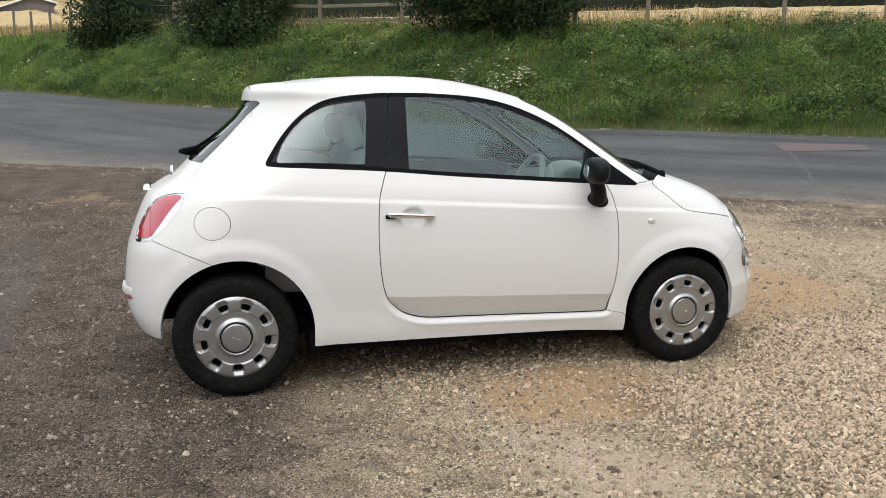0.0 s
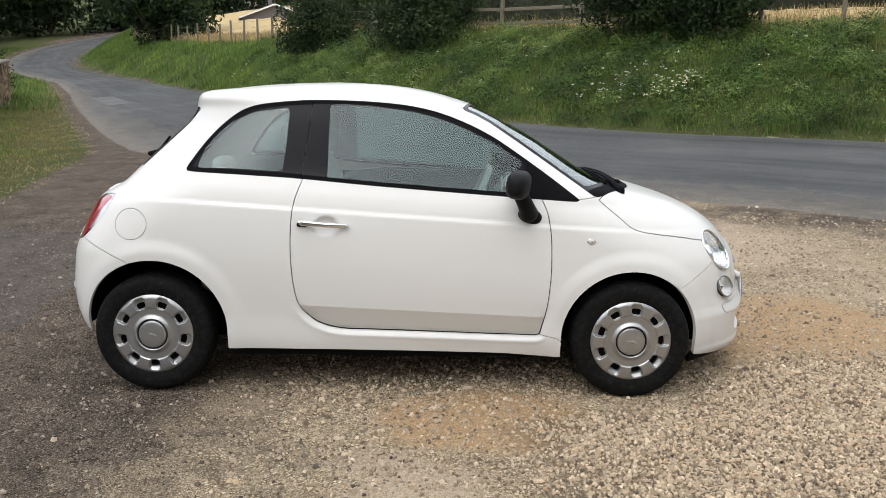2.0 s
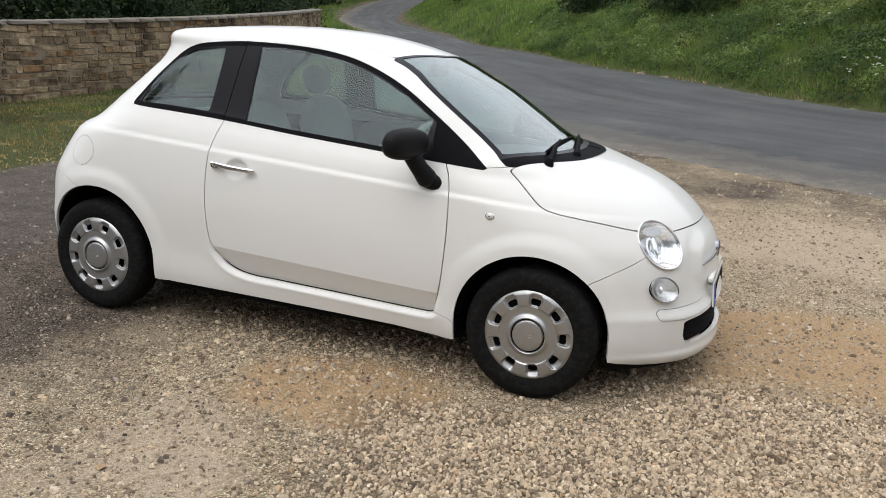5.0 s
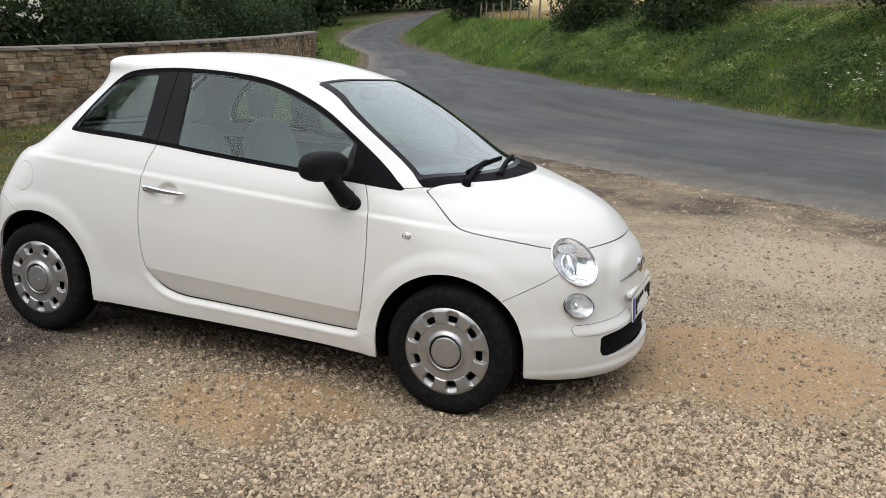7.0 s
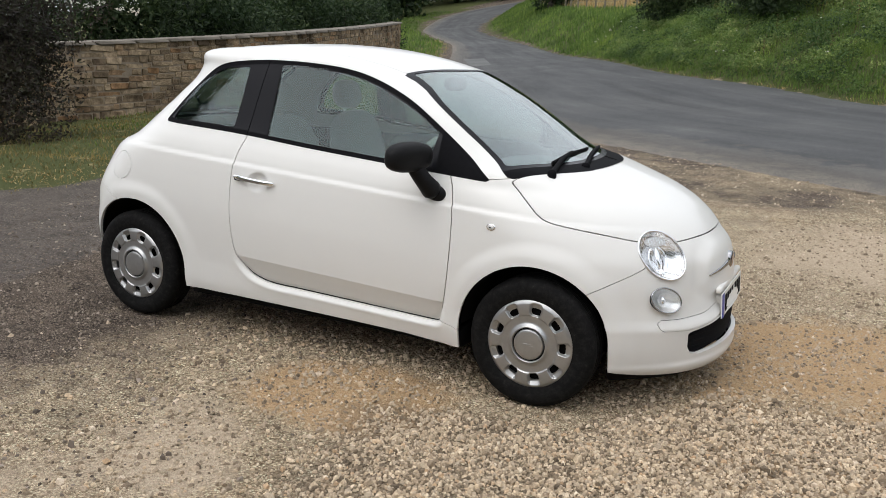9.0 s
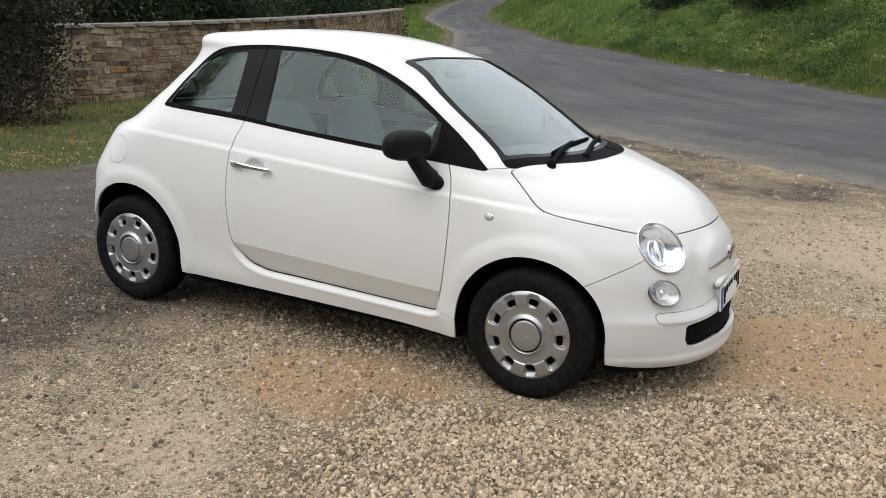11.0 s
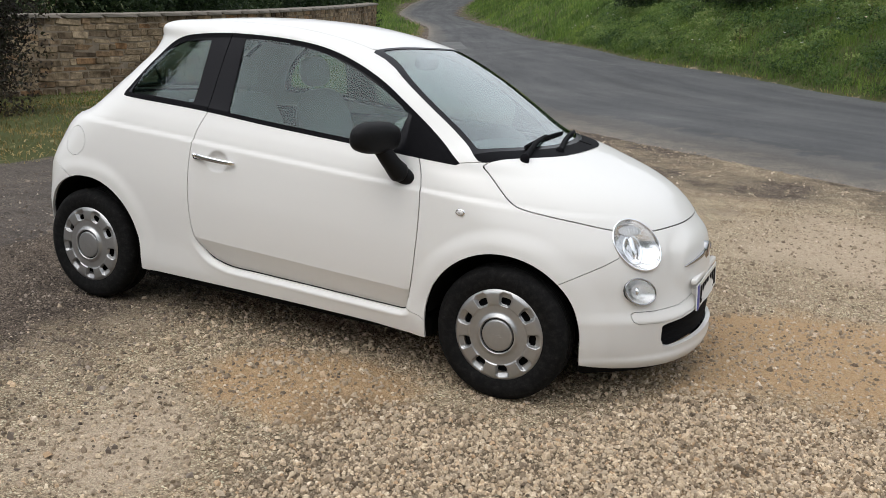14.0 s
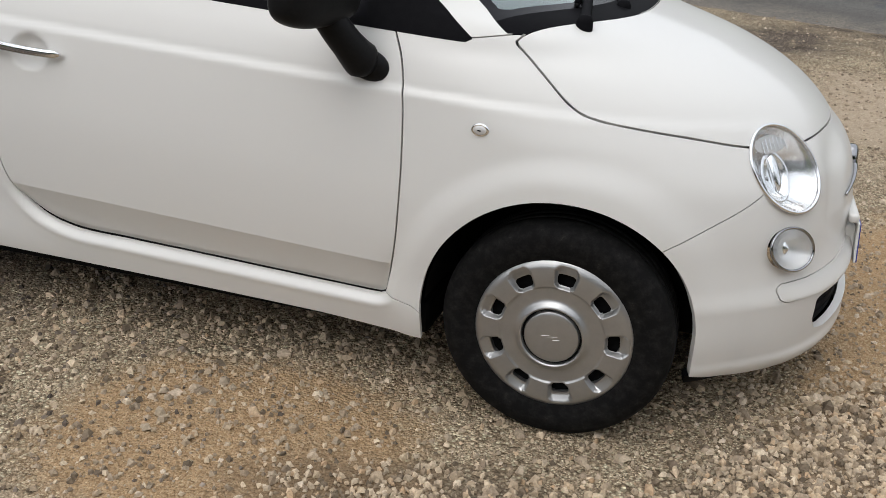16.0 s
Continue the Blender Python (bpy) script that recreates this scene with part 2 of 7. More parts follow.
def base_height(x, y):
    s = y + 0.35 * x - 2.5
    z = 0.035 * (s + np.sqrt(s * s + 4)) - 0.012 * np.exp(-((x - 1.15) ** 2 + (y + 0.8) ** 2) / 0.3)
    climb, lane = 0.045 * (s - 55 + np.sqrt((s - 55) ** 2 + 60)), smoothstep(-9, -20, x)
    z = z + climb * lane + np.minimum(climb, 0.025) * (1 - lane)
    z = z - 0.05 * np.exp(-((x + 0.2) ** 2 + (y + 1.0) ** 2) / 12)
    return z - 0.3 * smoothstep(-5, -12, x)


BANK = [(-1, 0), (0, 0), (0.25, 0.12), (0.8, 0.46), (1.9, 1.05), (2.8, 1.42), (4.0, 1.78), (5.0, 1.88), (9.5, 1.85), (20, 2.3), (45, 3.3), (60, 3.7), (400, 8)]


def wobble(x, y, scale, seed=0.0):
    x, y = np.asarray(x, float) * scale, np.asarray(y, float) * scale
    return (np.sin(1.7 * x + 0.9 * y + seed) + np.sin(-1.1 * x + 2.3 * y + 1.3 + seed) + np.sin(2.9 * x - 1.6 * y + 2.1 * seed) + np.sin(0.6 * x + 3.1 * y + 4.0)) / 4


def land(x, y):
    """Height of the ground."""
    far = side_of(FOOT, x, y)
    bank = lerp_table(far, BANK)
    bumps = smoothstep(0.2, 1.5, far) * (0.12 * wobble(x, y, 0.9) + 0.10 * wobble(x, y, 2.3, 2.0))
    left = side_of(VERGE, x, y)
    mound = smoothstep(0, 2.0, -left) * (0.10 + 0.05 * wobble(x, y, 1.1))
    small = 0.010 * wobble(x, y, 3.1) + 0.006 * wobble(x, y, 9.0, 1.0)
    near = np.exp(-(np.asarray(x, float) ** 2 + (np.asarray(y, float) + 1) ** 2) / 40)
    return base_height(np.asarray(x, float), np.asarray(y, float)) + bank + bumps + mound + small * near


def spread(lo, hi, step, reach0, reach1, grow):
    mid = list(np.arange(lo, hi + step / 2, step))
    s, p = step, mid[-1]
    while p < reach1:
        s *= 1 + grow
        p += s
        mid.append(p)
    s, p = step, mid[0]
    while p > reach0:
        s *= 1 + grow
        p -= s
        mid.insert(0, p)
    return np.array(mid)


GRAVEL = material("gravel_ground", rough=0.95, spec=0.15)
gv = coords(GRAVEL)


def cells(scale, seed):
    """Irregular cells with a warp, so that they read as broken stone and not as a mosaic."""
    off = node(GRAVEL, "ShaderNodeVectorMath")
    off.operation = "ADD"
    warp = node(GRAVEL, "ShaderNodeTexNoise", Scale=scale * 1.4, Detail=2.0)
    wire(GRAVEL, gv, warp.inputs["Vector"])
    small = node(GRAVEL, "ShaderNodeVectorMath")
    small.operation = "SCALE"
    wire(GRAVEL, warp.outputs["Color"], small.inputs[0])
    small.inputs["Scale"].default_value = 0.7 / scale
    wire(GRAVEL, gv, off.inputs[0])
    wire(GRAVEL, small.outputs[0], off.inputs[1])
    shift = node(GRAVEL, "ShaderNodeVectorMath")
    shift.operation = "ADD"
    wire(GRAVEL, off.outputs[0], shift.inputs[0])
    shift.inputs[1].default_value = (seed, seed * 1.7, seed * 0.6)
    c = node(GRAVEL, "ShaderNodeTexVoronoi", Scale=scale, Randomness=1.0)
    wire(GRAVEL, shift.outputs[0], c.inputs["Vector"])
    return c


stones, grit, sand = cells(52.0, 0.0), cells(105.0, 3.1), cells(210.0, 7.7)


def packed(c, dark, half_way, light, gap):
    """Stones of one size: their own tones, the joints darkened in colour for dirt and shade."""
    own = ramp(GRAVEL, c.outputs["Color"], [(0.10, dark), (0.5, half_way), (0.92, light)])
    return mix(GRAVEL, 1.0, own, ramp(GRAVEL, c.outputs["Distance"], [(0.28, (1.12, 1.12, 1.12)), (0.62, gap)]), "MULTIPLY")


large = packed(stones, (0.228, 0.173, 0.118), (0.47, 0.366, 0.251), (0.771, 0.631, 0.46), (0.478, 0.464, 0.44))
middle = packed(grit, (0.161, 0.12, 0.0812), (0.47, 0.365, 0.248), (0.771, 0.727, 0.532), (0.437, 0.421, 0.396))
fine_tone = packed(sand, (0.154, 0.114, 0.0762), (0.464, 0.356, 0.242), (0.771, 0.694, 0.503), (0.541, 0.529, 0.506))


def chosen(scale, lo, hi, a, b):
    return mix(GRAVEL, ramp(GRAVEL, noise_node(GRAVEL, gv, scale, 6.0, 0.7), [(lo, (0, 0, 0)), (hi, (1, 1, 1))]), a, b)


tone = chosen(11.0, 0.46, 0.54, middle, fine_tone)
tone = chosen(23.0, 0.56, 0.60, tone, large)
tone = mix(GRAVEL, 1.0, tone, ramp(GRAVEL, noise_node(GRAVEL, gv, 4.0, 6.0, 0.7), [(0.3, (0.78, 0.77, 0.76)), (0.7, (1.2, 1.2, 1.2))]), "MULTIPLY")
marks = node(GRAVEL, "ShaderNodeAttribute")
marks.attribute_name = "dirt"
dirt = node(GRAVEL, "ShaderNodeSeparateColor")
wire(GRAVEL, marks.outputs["Color"], dirt.inputs["Color"])
sandy = ramp(GRAVEL, noise_node(GRAVEL, gv, 1.3, 5.0), [(0.50, (0, 0, 0)), (0.66, (1, 1, 1))])
tone = mix(GRAVEL, sandy, tone, mix(GRAVEL, 0.2, tone, (0.40, 0.285, 0.175)))
cover = node(GRAVEL, "ShaderNodeAttribute")
cover.attribute_name = "cover"
split = node(GRAVEL, "ShaderNodeSeparateColor")
wire(GRAVEL, cover.outputs["Color"], split.inputs["Color"])
patchy = noise_node(GRAVEL, gv, 2.2, 6.0, 0.7)


def broken(channel, lo, hi):
    m1 = node(GRAVEL, "ShaderNodeMath")
    m1.operation = "ADD"
    wire(GRAVEL, channel, m1.inputs[0])
    wire(GRAVEL, patchy, m1.inputs[1])
    return ramp(GRAVEL, m1.outputs[0], [(lo, (0, 0, 0)), (hi, (1, 1, 1))])


dark_grit = chosen(13.0, 0.45, 0.55, packed(grit, (0.05, 0.04, 0.033), (0.165, 0.132, 0.106), (0.38, 0.322, 0.262), (0.25, 0.24, 0.23)), packed(sand, (0.05, 0.039, 0.031), (0.16, 0.128, 0.101), (0.34, 0.285, 0.23), (0.36, 0.35, 0.34)))
dark_grit = mix(GRAVEL, 1.0, dark_grit, ramp(GRAVEL, noise_node(GRAVEL, gv, 3.2, 7.0, 0.75), [(0.32, (0.55, 0.54, 0.53)), (0.68, (1.45, 1.42, 1.38))]), "MULTIPLY")
tone = mix(GRAVEL, broken(split.outputs["Green"], 0.65, 1.35), tone, dark_grit)
earth = mix(GRAVEL, 0.3, ramp(GRAVEL, noise_node(GRAVEL, gv, 55.0, 6.0, 0.75), [(0.3, (0.34, 0.205, 0.10)), (0.7, (0.52, 0.345, 0.185))]), fine_tone)
tone = mix(GRAVEL, broken(dirt.outputs["Red"], 0.70, 1.28), tone, earth)
dust = mix(GRAVEL, 0.3, ramp(GRAVEL, noise_node(GRAVEL, gv, 45.0, 6.0, 0.75), [(0.3, (0.365, 0.285, 0.205)), (0.7, (0.581, 0.471, 0.351))]), fine_tone)
# ground under the heaped gravel coloured darker, for the shade between loose stones
tone = mix(GRAVEL, broken(marks.outputs["Alpha"], 0.7, 1.3), tone, mix(GRAVEL, 0.45, (0.12, 0.09, 0.064), tone))
tone = mix(GRAVEL, broken(dirt.outputs["Green"], 0.75, 1.15), tone, dust)
tone = mix(GRAVEL, broken(dirt.outputs["Blue"], 0.8, 1.2), tone, mix(GRAVEL, 0.6, ramp(GRAVEL, noise_node(GRAVEL, gv, 30.0, 7.0, 0.8), [(0.38, (0.04, 0.038, 0.037)), (0.62, (0.17, 0.158, 0.147))]), dark_grit))
soil = mix(GRAVEL, patchy, (0.042, 0.06, 0.018), (0.095, 0.095, 0.036))
tone = mix(GRAVEL, broken(split.outputs["Red"], 0.85, 1.05), tone, soil)
straw = mix(GRAVEL, patchy, (0.42, 0.31, 0.15), (0.55, 0.43, 0.24))
tone = mix(GRAVEL, broken(split.outputs["Blue"], 0.85, 1.05), tone, straw)
wire(GRAVEL, tone, shader(GRAVEL).inputs["Base Color"])
relief = node(GRAVEL, "ShaderNodeMath")
relief.operation = "ADD"
half = node(GRAVEL, "ShaderNodeMath")
half.operation = "MULTIPLY_ADD"
wire(GRAVEL, sand.outputs["Distance"], half.inputs[0])
half.inputs[1].default_value = 0.4
wire(GRAVEL, grit.outputs["Distance"], half.inputs[2])
wire(GRAVEL, stones.outputs["Distance"], relief.inputs[0])
wire(GRAVEL, half.outputs[0], relief.inputs[1])
flip = node(GRAVEL, "ShaderNodeMath")
flip.operation = "MULTIPLY"
wire(GRAVEL, relief.outputs[0], flip.inputs[0])
flip.inputs[1].default_value = -1.0
bump(GRAVEL, flip.outputs[0], 1.0, 0.009)

gx, gy = spread(-6.5, 5, 0.10, -170, 170, 0.05), spread(-4, 5, 0.10, -60, 330, 0.045)
X, Y = np.meshgrid(gx, gy)
Z = land(X, Y)
road_in = np.minimum(-side_of(FOOT, X, Y), side_of(NEAR, X, Y))
Z = Z - 0.06 * smoothstep(0.1, 0.5, road_in)
nx, ny = len(gx), len(gy)
quads = [(j * nx + i, j * nx + i + 1, (j + 1) * nx + i + 1, (j + 1) * nx + i) for j in range(ny - 1) for i in range(nx - 1)]
ground = mesh_object("ground", np.stack([X.ravel(), Y.ravel(), Z.ravel()], 1), quads, GRAVEL)
tagged(ground, "pale stony gravel ground running into grass", "ground", kind="structure")
far, left = side_of(FOOT, X, Y), side_of(VERGE, X, Y)
R = np.maximum(smoothstep(-0.3, -0.05, far), smoothstep(0.15, -0.25, left)) 
G = np.maximum(smoothstep(0.75, -3.1, X + 0.16 * np.minimum(Y + 1.2, 5.0) + 0.3 * wobble(X, Y, 1.5, 3.0)) * (1 - 0.3 * smoothstep(-1.3, -2.1, Y)), (0.40 + 0.24 * wobble(X, Y, 1.1, 2.0)) * smoothstep(3.2, 0.1, side_of(NEAR, X, Y) * -1))
B = np.maximum(smoothstep(4.6, 5.8, far) * smoothstep(90, 70, far), 0.26 * smoothstep(0.2, -0.4, left) * smoothstep(12, 7, Y))
ca = ground.data.color_attributes.new("cover", "FLOAT_COLOR", "POINT")
ca.data.foreach_set("color", np.stack([R.ravel(), G.ravel(), B.ravel(), np.ones(R.size)], 1).ravel())



def blots(spots):
    return np.clip(sum(k * np.exp(-((X - a) ** 2 + (Y - b) ** 2) / r ** 2) for a, b, r, k in spots), 0, 1)


ochre = blots([(0.55, -1.08, 0.34, 1.0), (0.22, -1.12, 0.3, 0.7), (2.08, 0.55, 0.42, 0.85), (2.6, 0.55, 0.55, 0.8), (1.9, -0.3, 0.5, 0.4), (3.0, -0.6, 0.6, 0.5), (2.2, -1.1, 0.36, 0.8), (-2.6, 5.6, 0.9, 0.25)])
dusty = blots([(0.08, -1.66, 0.40, 0.4), (0.29, -2.1, 0.35, 0.4), (-0.75, -0.95, 0.3, 0.35), (2.6, 2.8, 1.3, 0.6), (4.2, 0.6, 1.2, 0.5), (-0.3, -2.5, 0.4, 0.4)])
worn_tar = smoothstep(-2.25, -2.40, X + 0.1 * (Y + 0.3) + 0.06 * wobble(X, Y, 2.7)) * smoothstep(4.2, 2.8, Y) * 0.85
da = ground.data.color_attributes.new("dirt", "FLOAT_COLOR", "POINT")
heaped = smoothstep(-0.85, -1.25, Y - 0.75 * smoothstep(1.3, 2.0, X)) * smoothstep(0.3, 1.0, X + 0.12 * (Y + 1.2)) * smoothstep(4.0, 3.0, X) * smoothstep(-3.7, -2.7, Y)
da.data.foreach_set("color", np.stack([ochre.ravel(), dusty.ravel(), worn_tar.ravel(), heaped.ravel()], 1).ravel())

# ---- road ----
ASPHALT = material("worn_asphalt", rough=0.88, spec=0.3)
av = coords(ASPHALT)
chips = node(ASPHALT, "ShaderNodeTexVoronoi", Scale=110.0)
wire(ASPHALT, av, chips.inputs["Vector"])
tar = ramp(ASPHALT, chips.outputs["Color"], [(0.1, (0.030, 0.031, 0.032)), (0.9, (0.095, 0.096, 0.097))])
worn = noise_node(ASPHALT, coords(ASPHALT, (1, 1, 1)), 0.55, 6.0, 0.65)
tar = mix(ASPHALT, 0.5, tar, ramp(ASPHALT, worn, [(0.3, (0.036, 0.037, 0.038)), (0.5, (0.058, 0.059, 0.060)), (0.75, (0.11, 0.109, 0.106))]))
lanes = node(ASPHALT, "ShaderNodeAttribute")
lanes.attribute_name = "lanes"
drawn = node(ASPHALT, "ShaderNodeMapping")
wire(ASPHALT, lanes.outputs["Color"], drawn.inputs["Vector"])
drawn.inputs["Scale"].default_value = (9.0, 26.0, 0.0)
streak = ramp(ASPHALT, noise_node(ASPHALT, drawn.outputs["Vector"], 1.0, 5.0, 0.6), [(0.32, (0.62, 0.62, 0.62)), (0.5, (1.0, 1.0, 1.0)), (0.68, (1.35, 1.34, 1.32))])
tar = mix(ASPHALT, 1.0, tar, streak, "MULTIPLY")
edge = node(ASPHALT, "ShaderNodeSeparateColor")
wire(ASPHALT, lanes.outputs["Color"], edge.inputs["Color"])
strewn = node(ASPHALT, "ShaderNodeMath")
strewn.operation = "MULTIPLY_ADD"
wire(ASPHALT, noise_node(ASPHALT, av, 3.0, 8.0, 0.75), strewn.inputs[0])
strewn.inputs[1].default_value = 0.32
wire(ASPHALT, edge.outputs["Red"], strewn.inputs[2])
dust_tone = ramp(ASPHALT, chips.outputs["Color"], [(0.1, (0.09, 0.077, 0.063)), (0.9, (0.25, 0.215, 0.172))])
tar = mix(ASPHALT, ramp(ASPHALT, strewn.outputs[0], [(0.98, (0, 0, 0)), (1.0, (0.25, 0.25, 0.25))]), tar, dust_tone)
wide_edge = node(ASPHALT, "ShaderNodeMapRange")
wire(ASPHALT, strewn.outputs[0], wide_edge.inputs["Value"])
wide_edge.inputs["From Min"].default_value, wide_edge.inputs["From Max"].default_value = 1.06, 1.17
wide_edge.inputs["To Max"].default_value = 0.85
tar = mix(ASPHALT, wide_edge.outputs[0], tar, dust_tone)
wire(ASPHALT, tar, shader(ASPHALT).inputs["Base Color"])
bump(ASPHALT, chips.outputs["Distance"], 0.5, 0.006)


def strip(line, other, k, n):
    """k of n steps across from line to other, at even steps along both."""
    def even(p, m):
        d = np.concatenate([[0], np.cumsum(np.linalg.norm(np.diff(p, axis=0), axis=1))])
        s = np.linspace(0, d[-1], m)
        return np.stack([np.interp(s, d, p[:, 0]), np.interp(s, d, p[:, 1])], 1)
    a, b = even(line, 420), even(other, 420)
    return a + (b - a) * (k / n)


ACROSS = 22
rows = []
for k in range(ACROSS + 1):
    p = strip(FOOT, NEAR, k, ACROSS)
    rag = 0.0
    if k in (0, ACROSS):
        rag = 0.13 * wobble(p[:, 0], p[:, 1], 1.7) + 0.07 * wobble(p[:, 0], p[:, 1], 6.3, 1.0)
        p = p + (strip(NEAR, FOOT, 0, 1) - strip(FOOT, NEAR, 0, 1)) * (rag / 6.5)[:, None]
    crown = 0.05 * math.sin(math.pi * k / ACROSS)
    lift = -0.03 if k in (0, ACROSS) else 0.012
    rows.append(np.stack([p[:, 0], p[:, 1], base_height(p[:, 0], p[:, 1]) + crown + lift], 1))
rv = np.concatenate(rows)
rf = [(k * 420 + i + 1, k * 420 + i, (k + 1) * 420 + i, (k + 1) * 420 + i + 1) for k in range(ACROSS) for i in range(419)]
road = tagged(mesh_object("road", rv, rf, ASPHALT), "worn grey asphalt country lane curving uphill", "road", kind="structure")
la = road.data.color_attributes.new("lanes", "FLOAT_COLOR", "POINT")
across, along = np.repeat(np.linspace(0, 1, ACROSS + 1), 420), np.tile(np.linspace(0, 1, 420), ACROSS + 1)
la.data.foreach_set("color", np.stack([across, along, np.zeros(len(across)), np.ones(len(across))], 1).ravel())

# ---- the small white hatchback ----
CAR = thing("hatchback_car", pose(0, 0, 0), "small rounded white three-door hatchback parked on gravel", "car")

X_FRONT = [(0.10, 1.78), (0.14, 1.83), (0.19, 1.862), (0.27, 1.868), (0.36, 1.872), (0.42, 1.846), (0.47, 1.832), (0.52, 1.825), (0.63, 1.80), (0.72, 1.74), (0.764, 1.70), (0.808, 1.645), (0.85, 1.575), (0.895, 1.475), (0.94, 1.335), (0.97, 1.225), (1.0, 1.09), (1.04, 1.0), (1.134, 0.845), (1.233, 0.685), (1.312, 0.54), (1.38, 0.40), (1.41, 0.31), (1.44, 0.205), (1.465, 0.08), (1.482, -0.06), (1.492, -0.24), (1.4945, -0.32)]
X_REAR = [(0.10, -1.52), (0.20, -1.57), (0.29, -1.64), (0.38, -1.672), (0.466, -1.678), (0.578, -1.668), (0.66, -1.655), (0.73, -1.632), (0.80, -1.606), (0.889, -1.565), (0.92, -1.54), (0.945, -1.50), (0.975, -1.445), (1.04, -1.375), (1.072, -1.345), (1.20, -1.205), (1.30, -1.098), (1.34, -1.074), (1.355, -1.068), (1.37, -1.065), (1.40, -1.058), (1.43, -1.040), (1.446, -0.993), (1.458, -0.87), (1.472, -0.76), (1.483, -0.62), (1.491, -0.45), (1.4945, -0.34)]
L_FRONT = [(0.1, 0.80), (0.2, 0.74), (0.5, 0.72), (0.72, 0.74), (0.82, 0.80), (0.90, 0.74), (0.96, 0.50), (1.0, 0.40), (1.1, 0.36), (1.2, 0.34), (1.34, 0.36), (1.40, 0.42), (1.45, 0.5), (1.4945, 0.03)]
P_FRONT = [(0.1, 2.2), (0.5, 2.15), (0.72, 2.2), (0.84, 2.45), (0.92, 2.5), (1.0, 2.6), (1.2, 2.9), (1.36, 2.7), (1.42, 2.4), (1.4945, 2.0)]
L_REAR = [(0.1, 0.55), (0.66, 0.55), (0.9, 0.58), (1.07, 0.6), (1.36, 0.52), (1.43, 0.40), (1.47, 0.40), (1.4945, 0.03)]
P_REAR = [(0.1, 3.1), (0.66, 3.1), (0.85, 2.75), (1.07, 2.55), (1.38, 2.5), (1.45, 2.4), (1.4945, 2.0)]
# half width by height above the (forward-falling) belt line
WIDTH = [(0.10, 0.72), (0.16, 0.747), (0.20, 0.763), (0.235, 0.772), (0.265, 0.777), (0.29, 0.779), (0.32, 0.780), (0.36, 0.781), (0.42, 0.786), (0.52, 0.794), (0.62, 0.797), (0.72, 0.791), (0.80, 0.782), (0.855, 0.7735), (0.876, 0.770), (0.886, 0.7605), (0.905, 0.7555), (0.95, 0.740), (1.0, 0.717), (1.06, 0.690), (1.2, 0.645), (1.3, 0.613), (1.36, 0.59), (1.40, 0.572), (1.42, 0.553), (1.44, 0.52), (1.455, 0.475), (1.468, 0.41), (1.480, 0.31), (1.489, 0.18), (1.4945, 0.012)]


def side_width(x, z):
    fall = 0.06 * (np.asarray(x) + 0.2) * smoothstep(0.25, 0.6, z) * smoothstep(1.36, 1.1, z)
    return lerp_table(z + fall, WIDTH)


REAR_ARCH, FRONT_ARCH = (-1.138, 0.300, 0.350), (1.145, 0.282, 0.333)


DOOR = np.vstack([rounded([(-0.415, 1.10), (-0.424, 1.04), (-0.443, 0.989), (-0.466, 0.912), (-0.476, 0.808), (-0.477, 0.676), (-0.467, 0.543), (-0.446, 0.448), (-0.408, 0.393), (-0.344, 0.346), (-0.239, 0.319), (-0.08, 0.314), (0.186, 0.307), (0.456, 0.299), (0.66, 0.2935), (0.695, 0.294)], False, 5),
                  rounded([(0.711, 0.300), (0.742, 0.439), (0.755, 0.576), (0.757, 0.685), (0.752, 0.793), (0.736, 0.887), (0.708, 0.951), (0.67, 1.05)], False, 4)])
# the raised middle of the nose, across and up
MUZZLE = np.array([(-0.20, 0.70), (0.20, 0.70), (0.315, 0.625), (0.335, 0.54), (0.30, 0.47), (-0.30, 0.47), (-0.335, 0.54), (-0.315, 0.625)])


